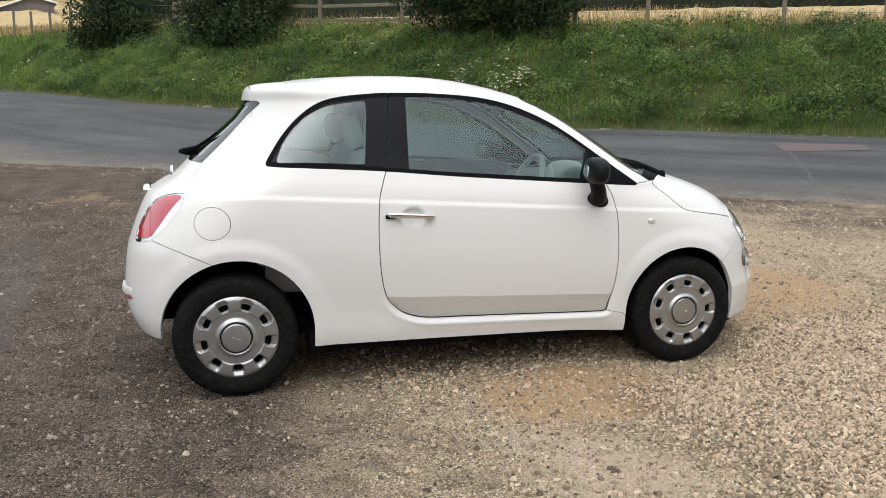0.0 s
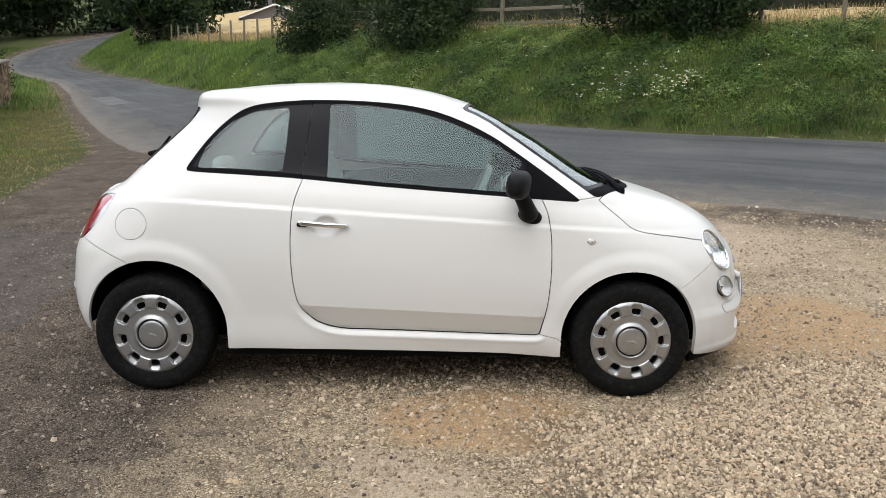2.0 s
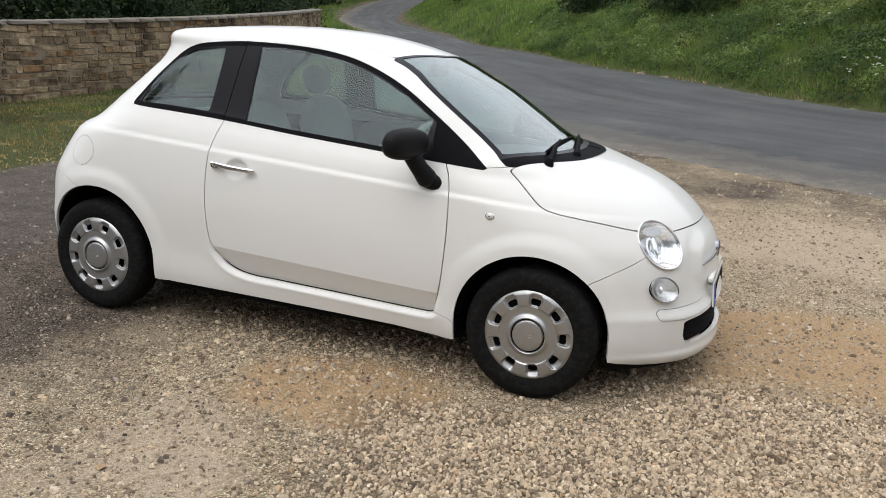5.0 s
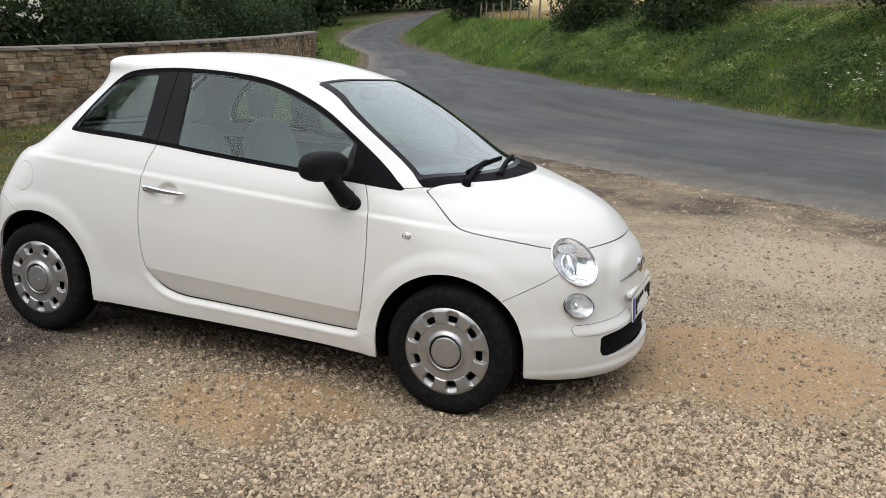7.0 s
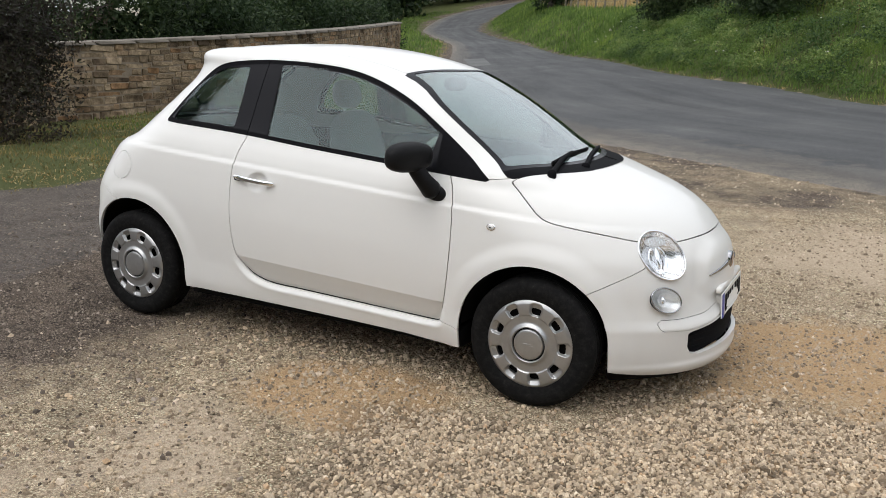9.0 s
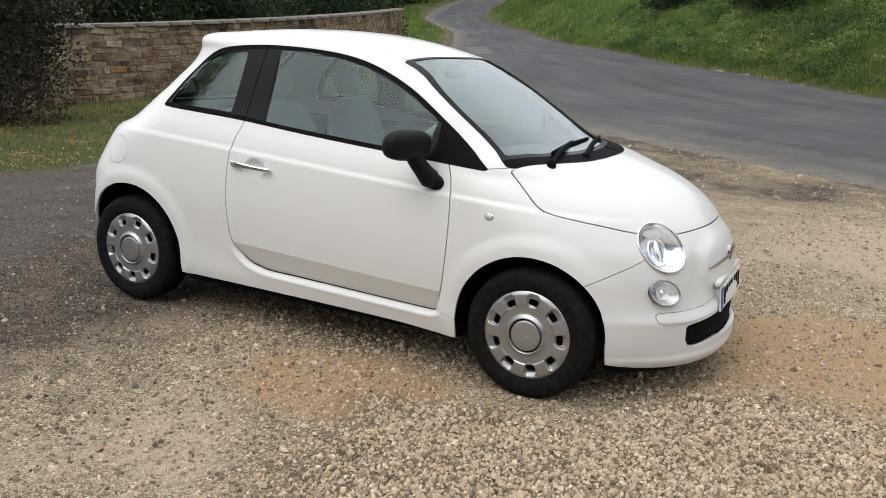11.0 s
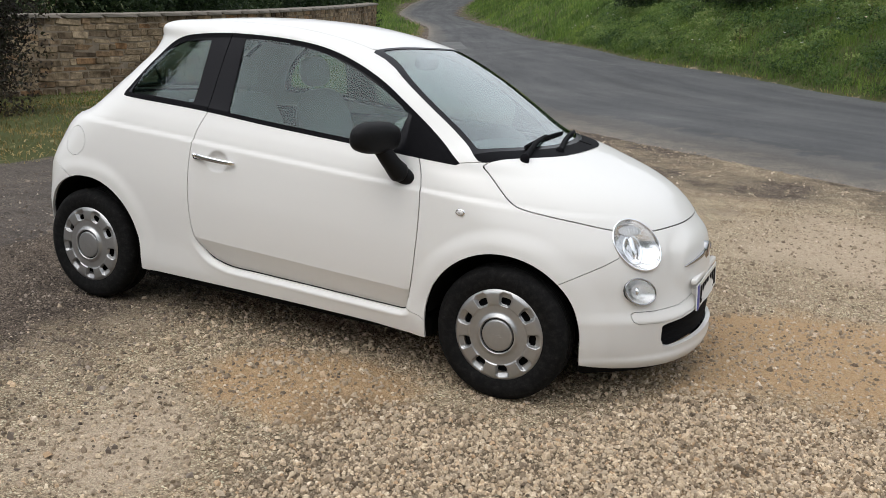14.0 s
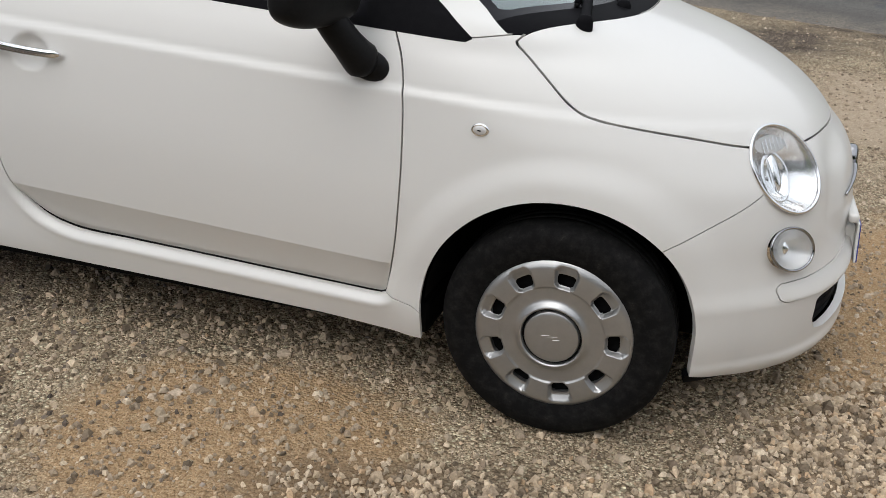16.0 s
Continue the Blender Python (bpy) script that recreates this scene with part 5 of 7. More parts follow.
# ---- inside the car ----
IVORY = grained(material("pale_trim", (0.42, 0.40, 0.35), 0.6), (0.38, 0.365, 0.32), (0.46, 0.44, 0.39), 300.0, 0.2, 0.0006)
CLOTH = grained(material("grey_cloth", (0.2, 0.2, 0.2), 0.9), (0.32, 0.32, 0.31), (0.42, 0.42, 0.405), 500.0, 0.4, 0.001)
DARK = grained(material("dark_trim", (0.03, 0.03, 0.033), 0.6), (0.045, 0.047, 0.05), (0.075, 0.078, 0.08), 400.0, 0.2, 0.0006)
for side in (-1, 1):
    seat = new("front_seat")
    seat.parent, seat.matrix_world = CAR, pose(-0.16, side * 0.34, 0.34)
    tagged(seat, "grey cloth front seat with a pale rounded headrest")
    egg((0.02, 0, 0.20), (0.26, 0.24, 0.10), pose(0, 0, 0, 0, -6, 0), "cushion", CLOTH, seat, power=3.2)
    egg((-0.27, 0, 0.48), (0.085, 0.235, 0.30), pose(0, 0, 0, 0, -14, 0), "backrest", CLOTH, seat, power=3.0)
    egg((-0.375, 0, 0.865), (0.05, 0.125, 0.085), pose(0, 0, 0, 0, -10, 0), "headrest", IVORY, seat, "pale headrest", 2.6)
    for d in (-0.05, 0.05):
        tv, tf = tube([(-0.345, d, 0.74), (-0.37, d, 0.82)], 0.007, 8)
        mesh_object("headrest_post", tv, tf, CHROME, seat)
bench = new("rear_bench")
bench.parent = CAR
tagged(bench, "grey cloth rear bench")
egg((-0.78, 0, 0.50), (0.26, 0.56, 0.10), None, "cushion", CLOTH, bench, power=4)
egg((-1.02, 0, 0.76), (0.09, 0.55, 0.26), pose(0, 0, 0, 0, -16, 0), "backrest", CLOTH, bench, power=4)
for side in (-1, 1):
    egg((-1.06, side * 0.30, 1.015), (0.055, 0.15, 0.055), None, "headrest", IVORY, bench, "pale headrest", 2.6)
egg((0.80, 0, 0.82), (0.28, 0.60, 0.13), None, "dashboard", DARK, CAR, "dark dashboard top", 4)
egg((0.60, 0, 0.80), (0.10, 0.58, 0.085), pose(0, 0, 0, 0, -12, 0), "dashboard_panel", IVORY, CAR, "pale dashboard panel", 4)
egg((0.64, -0.36, 0.955), (0.10, 0.13, 0.088), None, "instrument_hood", IVORY, CAR, "round pale instrument pod", 2.6)
rv, rf = lathe([(0.0, -0.002), (0.055, -0.002), (0.065, 0.004)], 32, "x")
mesh_object("instrument_dial", np.array(rv) + (0.538, -0.36, 0.960), rf, PLATE, CAR, "round white dial")
wheel_c = np.array((0.40, -0.36, 0.90))
ca, sa = math.cos(radians(24)), math.sin(radians(24))
sw = new("steering_wheel")
sw.parent = CAR
tagged(sw, "pale three-spoke steering wheel")
ring = [wheel_c + 0.182 * (math.cos(t) * np.array((0, 1, 0)) + math.sin(t) * np.array((-sa * -1, 0, ca))) for t in np.linspace(0, 2 * math.pi, 49)]
tv, tf = tube(ring, 0.016, 10, False)
mesh_object("rim", tv, tf, IVORY, sw, "pale leather rim")
egg(wheel_c + (0.03, 0, 0), (0.035, 0.07, 0.06), pose(0, 0, 0, 0, 24, 0), "boss", IVORY, sw)
for t in (0.0, math.pi, -math.pi / 2):
    tip = wheel_c + 0.175 * (math.cos(t) * np.array((0, 1, 0)) + math.sin(t) * np.array((sa, 0, ca)))
    tv, tf = tube([wheel_c + (0.025, 0, 0), tip], [0.02, 0.014], 8)
    mesh_object("spoke", tv, tf, IVORY, sw)
for side in (-1, 1):
    egg((0.14, side * 0.66, 0.72), (0.56, 0.035, 0.26), None, "door_card", DARK, CAR, "dark inner door panel", 6)
    egg((0.14, side * 0.635, 0.80), (0.40, 0.03, 0.05), None, "arm_rest", IVORY, CAR, "pale arm rest", 4)
egg((0.36, 0, 1.315), (0.022, 0.115, 0.036), None, "rear_view_mirror", DARK, CAR, "dark rear-view mirror", 3)
LINING = body_shell(2.2)
LINING = cut(LINING, 0.965 - LINING[0][:, 2])
LINING = cut(LINING, -signed(DLO, xz(LINING)) + 0.001)
LINING = cut(LINING, -np.maximum(signed(SCREEN, xz(LINING)), 0.374 - 0.045 * (ax(LINING) / 0.487) ** 2 - LINING[0][:, 0]) + 0.001)
v, n, t = cut(LINING, -signed(REAR_GLASS, xz(LINING)) + 0.012)
mesh_object("headlining", v - n * 0.026, t[:, ::-1], IVORY, CAR, "pale roof lining and pillar trim", -n)

# ---- plants ----
RNG = np.random.default_rng(7)


def fast_mesh(name, verts, faces, mat, parent=None, smooth=False):
    """A mesh of many alike faces (all triangles or all quads)."""
    verts, faces = np.ascontiguousarray(verts, np.float32), np.ascontiguousarray(faces, np.int32)
    me = bpy.data.meshes.new(name)
    me.vertices.add(len(verts))
    me.vertices.foreach_set("co", verts.ravel())
    k = faces.shape[1]
    me.loops.add(faces.size)
    me.loops.foreach_set("vertex_index", faces.ravel())
    me.polygons.add(len(faces))
    me.polygons.foreach_set("loop_start", np.arange(0, faces.size, k, dtype=np.int32))
    me.polygons.foreach_set("use_smooth", [smooth] * len(faces))
    me.update(calc_edges=True)
    me.materials.append(mat)
    ob = new(name, me)
    ob.parent = parent
    return ob


def leafy(name, colours, patch=0.35, rough=0.6, through_light=0.35):
    """Leaf or blade material: tone by island and by broad patches, with light passing through."""
    m = material(name, colours[0], rough, spec=0.25)
    g = node(m, "ShaderNodeNewGeometry")
    stops = [(i / (len(colours) - 1), c) for i, c in enumerate(colours)]
    own = ramp(m, g.outputs["Random Per Island"], stops)
    v = m.node_tree.nodes.new("ShaderNodeTexCoord").outputs["Object"]
    broad = ramp(m, noise_node(m, v, patch, 3.0), [(0.32, (0.42, 0.46, 0.42)), (0.5, (0.95, 0.95, 0.9)), (0.68, (1.5, 1.32, 1.12))])
    c = mix(m, 1.0, own, broad, "MULTIPLY")
    wire(m, c, shader(m).inputs["Base Color"])
    tr = node(m, "ShaderNodeBsdfTranslucent")
    wire(m, c, tr.inputs["Color"])
    mx = node(m, "ShaderNodeMixShader")
    mx.inputs[0].default_value = through_light
    wire(m, shader(m).outputs[0], mx.inputs[1])
    wire(m, tr.outputs[0], mx.inputs[2])
    wire(m, mx.outputs[0], m.node_tree.nodes["Material Output"].inputs["Surface"])
    return m


GRASS = leafy("meadow_grass", [(0.075, 0.138, 0.026), (0.107, 0.183, 0.037), (0.14, 0.222, 0.05), (0.185, 0.25, 0.075)], 0.6)
WEED = leafy("weed_leaf", [(0.085, 0.15, 0.032), (0.12, 0.198, 0.044), (0.16, 0.235, 0.06)], 0.9)
DRY = leafy("dry_grass", [(0.30, 0.21, 0.10), (0.42, 0.32, 0.16), (0.52, 0.42, 0.25)], 0.6)
MIXED = leafy("worn_grass", [(0.12, 0.115, 0.038), (0.225, 0.185, 0.07), (0.37, 0.28, 0.14)], 0.7)
HAWTHORN = leafy("hawthorn_leaf", [(0.020, 0.036, 0.015), (0.034, 0.058, 0.021), (0.062, 0.090, 0.036)], 0.9)
DARK_LEAF = leafy("dark_leaf", [(0.018, 0.034, 0.015), (0.030, 0.055, 0.022), (0.055, 0.085, 0.034)], 0.9)
PURPLE_LEAF = leafy("purple_leaf", [(0.022, 0.017, 0.015), (0.036, 0.029, 0.024), (0.044, 0.048, 0.028)], 0.9)
BARK = grained(material("bark", (0.06, 0.05, 0.04), 0.95), (0.04, 0.034, 0.028), (0.09, 0.075, 0.06), 30.0, 0.8, 0.01)


def blades(name, at, height, width, mat, label, category="grass", lean=0.45):
    """Grass blades standing at the given places (rows of x, y, z): stem quad and tip."""
    n = len(at)
    h = height * RNG.uniform(0.55, 1.3, n)
    a = RNG.uniform(0, 2 * math.pi, n)
    side = np.stack([np.cos(a), np.sin(a), np.zeros(n)], 1) * (width * RNG.uniform(0.6, 1.3, n) / 2)[:, None]
    b = RNG.uniform(0, 2 * math.pi, n)
    out = np.stack([np.cos(b), np.sin(b), np.zeros(n)], 1) * (h * lean * RNG.uniform(0.2, 1.4, n))[:, None]
    up = np.zeros((n, 3))
    up[:, 2] = h
    at = at - np.array((0, 0, 0.02))
    v = np.stack([at - side, at + side, at + side * 0.8 + out * 0.35 + up * 0.6, at - side * 0.8 + out * 0.35 + up * 0.6, at + out + up - np.array((0, 0, 1)) * (np.linalg.norm(out, axis=1) * 0.25)[:, None]], 1)
    k = np.arange(n)[:, None] * 5
    f = np.concatenate([k + (0, 1, 2), k + (0, 2, 3), k + (3, 2, 4)])
    ob = fast_mesh(name, v.reshape(-1, 3), f, mat)
    return tagged(ob, label, category, kind="stuff")


def leaf_quads(at, out, size, spread=0.9):
    """Pointed leaves at places, facing out with some scatter."""
    n = len(at)
    nrm = out + RNG.normal(0, spread, (n, 3))
    nrm /= np.linalg.norm(nrm, axis=1)[:, None] + 1e-9
    t = np.cross(nrm, RNG.normal(0, 1, (n, 3)))
    t /= np.linalg.norm(t, axis=1)[:, None] + 1e-9
    b = np.cross(nrm, t)
    s = (size * RNG.uniform(0.6, 1.4, n))[:, None]
    v = np.stack([at - t * s, at + b * s * 0.45 + nrm * s * 0.12, at + t * s, at - b * s * 0.45 + nrm * s * 0.12], 1)
    return v.reshape(-1, 3), np.arange(n * 4).reshape(n, 4)


def crown_points(lumps, n, inside=0.35):
    """Places and outward ways spread over a heap of ellipsoids (centre, radii)."""
    vol = np.array([r[0] * r[1] + r[1] * r[2] + r[0] * r[2] for _, r in lumps])
    pick = RNG.choice(len(lumps), n, p=vol / vol.sum())
    d = RNG.normal(0, 1, (n, 3))
    d /= np.linalg.norm(d, axis=1)[:, None]
    c, r = np.array([l[0] for l in lumps])[pick], np.array([l[1] for l in lumps])[pick]
    k = np.where(RNG.random(n) < inside, RNG.uniform(0.3, 0.9, n), RNG.normal(1.0, 0.09, n))
    return c + d * r * k[:, None], d


def plant(name, x, y, width, height, leaf, mat, label, category, count, lumps=14, trunk=0.0, thick=0.05, deep=None, lift=0.1, sink=0.05, group=""):
    """A shrub or tree: stems or a tapered trunk with limbs, and a crown of single leaves in uneven lumps."""
    z = float(land(np.array([x]), np.array([y]))[0]) - sink
    base = thing(name, pose(x, y, z), label, category, group)
    deep = deep or width
    heap = []
    for i in range(lumps):
        a, q = RNG.uniform(0, 2 * math.pi), RNG.uniform(0, 1) ** 0.5
        zz = trunk + (height - trunk) * RNG.uniform(lift, 0.88)
        shrink = 1 - 0.55 * max(0, (zz - trunk) / (height - trunk) - 0.35)
        r = (0.24 + 0.14 * RNG.random()) * min(width, height - trunk) * 0.9
        heap.append(((0.46 * width * q * math.cos(a) * shrink, 0.46 * deep * q * math.sin(a) * shrink, zz), (r, r, r * RNG.uniform(0.7, 1.0))))
    heap.append(((0, 0, trunk + 0.45 * (height - trunk)), (0.40 * width, 0.40 * deep, 0.40 * (height - trunk))))
    at, out = crown_points(heap, count)
    at = at + RNG.normal(0, leaf * 0.6, at.shape)
    keep = at[:, 2] > 0.02
    lv, lf = leaf_quads(at[keep], out[keep], leaf)
    fast_mesh("crown", lv, lf, mat, base)
    limbs = max(4, lumps // 3)
    if trunk > 0:
        pts = [(0, 0, -0.1), (0.03 * trunk, 0.02 * trunk, trunk * 0.5), (-0.02 * trunk, 0.04 * trunk, trunk), (0.0, 0.0, trunk + 0.6 * (height - trunk))]
        tv, tf = tube(rounded(pts, False, 4), np.linspace(thick, thick * 0.3, 13), 10)
        mesh_object("trunk", tv, tf, BARK, base, "rough bark trunk")
    for i in range(limbs):
        c = np.array(heap[i][0])
        start = np.array((0, 0, trunk * RNG.uniform(0.75, 1.0) if trunk > 0 else -0.05)) + (RNG.normal(0, 0.05 * width, 3) * (1, 1, 0) if trunk == 0 else 0)
        mid = (start + c) / 2 + RNG.normal(0, 0.06 * width, 3)
        tv, tf = tube(rounded([start, mid, c], False, 4), np.linspace(thick * 0.6, thick * 0.15, 9), 6)
        mesh_object("limb", tv, tf, BARK, base)
    return base


def scatter(n, x0, x1, y0, y1, keep):
    """Random places on the ground where keep(x, y) gives a chance."""
    x, y = RNG.uniform(x0, x1, n), RNG.uniform(y0, y1, n)
    ok = RNG.random(n) < keep(x, y)
    x, y = x[ok], y[ok]
    return np.stack([x, y, land(x, y)], 1)


def bank_at(x, y):
    return side_of(FOOT, x, y)


# bank grass: dense by the road, thinner with distance
blades("bank_grass", scatter(230000, -11, 17, 3, 36, lambda x, y: (bank_at(x, y) > -0.02) * (bank_at(x, y) < 6.0) * 1.0), 0.20, 0.016, GRASS, "lush green grass on the roadside bank")
blades("far_bank_grass", scatter(150000, -42, -6, 30, 95, lambda x, y: (bank_at(x, y) > -0.05) * (bank_at(x, y) < 6.5) * 1.0), 0.30, 0.04, GRASS, "green grass along the far bank")
# coarse tufts
tuft = scatter(5200, -9, 16, 4, 34, lambda x, y: (bank_at(x, y) > 0.05) * (bank_at(x, y) < 5.0) * (0.35 + 0.65 * (wobble(x, y, 0.8, 3.0) > 0)))
many = np.repeat(tuft, 16, 0) + RNG.normal(0, 1, (len(tuft) * 16, 3)) * (0.08, 0.08, 0)
blades("grass_tufts", many, 0.30, 0.012, GRASS, "taller coarse grass tufts on the bank", lean=0.8)
# broad-leaved weeds in clumps
clump = scatter(16000, -7, 15, 6, 30, lambda x, y: (bank_at(x, y) > 0.1) * (bank_at(x, y) < 4.6) * (0.12 + 0.88 * (wobble(x, y, 0.55, 1.0) > 0.05)))
rep = np.repeat(clump, 20, 0)
off = RNG.normal(0, 1, rep.shape)
wv, wf = leaf_quads(rep + off * (0.20, 0.20, 0.10) + np.array((0, 0, 0.20)), off * (0.5, 0.5, 0.4) + np.array((0, -0.3, 0.8)), 0.027, 0.6)
tagged(fast_mesh("bank_weeds", wv, wf, WEED), "leafy green weeds and nettles on the bank", "weeds", kind="stuff")
# low mounds of nettle and bramble
heap_at = scatter(2300, -7, 15, 6, 30, lambda x, y: (bank_at(x, y) > 0.35) * (bank_at(x, y) < 4.2) * 1.0)
mounds = [((x, y, z + 0.04), (r, r * 0.9, r * 0.75)) for (x, y, z), r in zip(heap_at, RNG.uniform(0.16, 0.40, len(heap_at)))]
ma, mo = crown_points(mounds, 300 * len(mounds), 0.15)
up = mo[:, 2] > -0.15
mv, mf = leaf_quads(ma[up], mo[up] + np.array((0, -0.2, 0.35)), 0.023, 0.5)
tagged(fast_mesh("bank_mounds", mv, mf, WEED), "low mounds of nettles and brambles on the bank", "weeds", kind="stuff")
# darker nettle beds and paler leafy clumps, each a heap of broad leaves
DARK_WEED = leafy("dark_weed", [(0.026, 0.058, 0.016), (0.045, 0.092, 0.024), (0.075, 0.125, 0.036)], 1.2)
PALE_WEED = leafy("pale_weed", [(0.115, 0.185, 0.048), (0.165, 0.235, 0.075), (0.235, 0.28, 0.11)], 1.2)
for label, mat, n, r0, r1, leaf, seed in (("dark green nettle beds on the bank", DARK_WEED, 3000, 0.14, 0.40, 0.036, 2.0), ("pale leafy clumps on the bank", PALE_WEED, 2600, 0.10, 0.28, 0.034, 6.0)):
    spot = scatter(n, -7, 15, 6, 30, lambda x, y: (bank_at(x, y) > 0.2) * (bank_at(x, y) < 4.4) * (wobble(x, y, 1.0, seed) > -0.15))
    heap = [((x, y, z + 0.16), (r, r * 0.9, r * 0.85)) for (x, y, z), r in zip(spot, RNG.uniform(r0, r1, len(spot)))]
    ma, mo = crown_points(heap, 120 * len(heap), 0.1)
    up = mo[:, 2] > -0.1
    mv, mf = leaf_quads(ma[up], mo[up] + np.array((0, -0.2, 0.4)), leaf, 0.55)
    tagged(fast_mesh("bank_clumps", mv, mf, mat), label, "weeds", kind="stuff")
# low weeds in a dark leaf colour, for the shaded undercut at the road edge
foot = scatter(9000, -8, 14, 4, 32, lambda x, y: (np.abs(bank_at(x, y) - 0.30) < 0.2) * (wobble(x, y, 1.4, 4.0) > -0.35))
heap = [((x, y, z + 0.05), (r, r, r * 0.8)) for (x, y, z), r in zip(foot, RNG.uniform(0.10, 0.24, len(foot)))]
ma, mo = crown_points(heap, 70 * len(heap), 0.1)
up = mo[:, 2] > -0.2
mv, mf = leaf_quads(ma[up], mo[up] + np.array((0, -0.2, 0.3)), 0.03, 0.6)
tagged(fast_mesh("foot_shade_weeds", mv, mf, DARK_WEED), "low weeds along the foot of the bank, coloured dark for its shade", "weeds", kind="stuff")
# brown dock spikes and dead stalks
DOCK = leafy("dock_seed", [(0.10, 0.055, 0.03), (0.16, 0.085, 0.045), (0.20, 0.13, 0.07)], 1.0)
stalk = scatter(230, -6, 15, 6, 30, lambda x, y: (bank_at(x, y) > 0.6) * (bank_at(x, y) < 4.8) * 1.0)
rep_ = np.repeat(stalk, 34, 0)
rise_ = RNG.uniform(0.25, 0.72, len(rep_))
dv, df_ = leaf_quads(rep_ + np.stack([RNG.normal(0, 0.022, len(rep_)), RNG.normal(0, 0.022, len(rep_)), rise_], 1), RNG.normal(0, 1, rep_.shape), 0.013, 0.5)
tagged(fast_mesh("dock_spikes", dv, df_, DOCK), "brown dock seed spikes among the grass", "weeds", kind="stuff")
blades("dock_stems", stalk, 0.6, 0.010, DOCK, "thin brown dock stems", "stems", 0.08)
tall = scatter(26000, -8, 16, 5, 34, lambda x, y: (bank_at(x, y) > 3.0) * (bank_at(x, y) < 5.2) * 1.0)
blades("seeding_grass", tall, 0.62, 0.012, MIXED, "tall olive seeding grass near the fence", lean=0.5)
# dead grass and bare dirt at the foot of the bank
blades("foot_straw", scatter(90000, -10, 14, 3, 34, lambda x, y: smoothstep(-0.2, -0.02, bank_at(x, y)) * smoothstep(0.22, 0.02, bank_at(x, y)) * np.maximum(smoothstep(-0.2, 0.3, wobble(x, y, 0.8, 2.5)), np.exp(-((x + 3.0) ** 2 + (y - 20.2) ** 2) / 2.5))), 0.10, 0.015, DRY, "flattened straw along the foot of the bank", lean=1.6)
# straw-coloured grass on top
blades("dry_field_grass", scatter(90000, -16, 24, 4, 44, lambda x, y: (bank_at(x, y) > 4.4) * np.clip(1.5 - (bank_at(x, y) - 4.4) / 9, 0.1, 1)), 0.42, 0.02, DRY, "tall straw-coloured dry grass along the fence", lean=0.35)
blades("far_dry_grass", scatter(110000, -40, -8, 34, 92, lambda x, y: (bank_at(x, y) > 4.6) * (bank_at(x, y) < 9)), 0.6, 0.05, DRY, "straw-coloured grass behind the far fence", lean=0.3)
# verge by the wall
blades("verge_grass", scatter(80000, -14.5, -4.2, -6, 26, lambda x, y: np.clip(-side_of(VERGE, x, y) * 1.6 + 0.25 * wobble(x, y, 2.0), 0, 1) * (side_of(VERGE, x, y) > -9)), 0.065, 0.014, MIXED, "short worn grass verge with straw patches")
blades("verge_green", scatter(70000, -14.5, -4.6, 2, 24, lambda x, y: np.clip(-side_of(VERGE, x, y) - 0.5, 0, 1) * (side_of(VERGE, x, y) > -7) * np.clip(0.35 + wobble(x, y, 0.6, 5.0), 0, 1) * smoothstep(3, 9, y)), 0.085, 0.014, GRASS, "short green grass on the verge")
blades("far_verge_grass", scatter(60000, -48, -9, 22, 90, lambda x, y: np.clip(-side_of(VERGE, x, y) + 0.1, 0, 1) * (side_of(VERGE, x, y) > -9)), 0.25, 0.045, GRASS, "green grass on the far verge beside the lane")
blades("verge_straw", scatter(240000, -26, -4.2, -5, 50, lambda x, y: smoothstep(-1.7, -0.2, side_of(VERGE, x, y)) * smoothstep(0.25, 0.0, side_of(VERGE, x, y)) * (wobble(x, y, 1.7, 1.0) > -0.3)), 0.055, 0.014, DRY, "dry straw-coloured grass along the verge edge", lean=1.4)
# low plants right by the road edge
blades("edge_grass", scatter(60000, -12, 14, 3, 36, lambda x, y: (np.abs(bank_at(x, y) - 0.12) < 0.2) * 1.0), 0.15, 0.014, GRASS, "grass hanging over the road edge", lean=1.3)

# white umbels and yarrow
FLOWER = leafy("white_flower", [(0.62, 0.60, 0.54), (0.74, 0.73, 0.68)], 1.0)
spots = [(4.0, 13.6, 0.5, 44), (5.1, 12.75, 0.18, 22), (4.6, 12.8, 0.35, 30), (-8.4, 30.2, 0.4, 14), (0.2, 20.5, 2.5, 16), (6.5, 12.6, 1.6, 12), (11, 12.5, 2.0, 12), (-5, 27.5, 2.5, 16), (2.5, 17.4, 1.5, 14)]
heads = np.concatenate([np.stack([RNG.normal(x, r, n), RNG.normal(y, r * 0.5, n)], 1) for x, y, r, n in spots])
heads = heads[bank_at(heads[:, 0], heads[:, 1]) > 0.3]
hz = land(heads[:, 0], heads[:, 1]) + RNG.uniform(0.28, 0.5, len(heads))
core = np.repeat(np.stack([heads[:, 0], heads[:, 1], hz], 1), 9, 0)
jit = RNG.normal(0, 1, core.shape)
fv, ff = leaf_quads(core + jit * (0.019, 0.019, 0.006), np.tile((0, -0.5, 0.8), (len(core), 1)), 0.015, 0.3)
tagged(fast_mesh("white_wildflowers", fv, ff, FLOWER), "small white umbel wildflowers on the bank", "wildflowers", kind="stuff")
sv = np.stack([heads[:, 0], heads[:, 1], hz - 0.4], 1)
blades("flower_stems", sv, 0.38, 0.008, WEED, "thin green flower stems", "stems", 0.05)

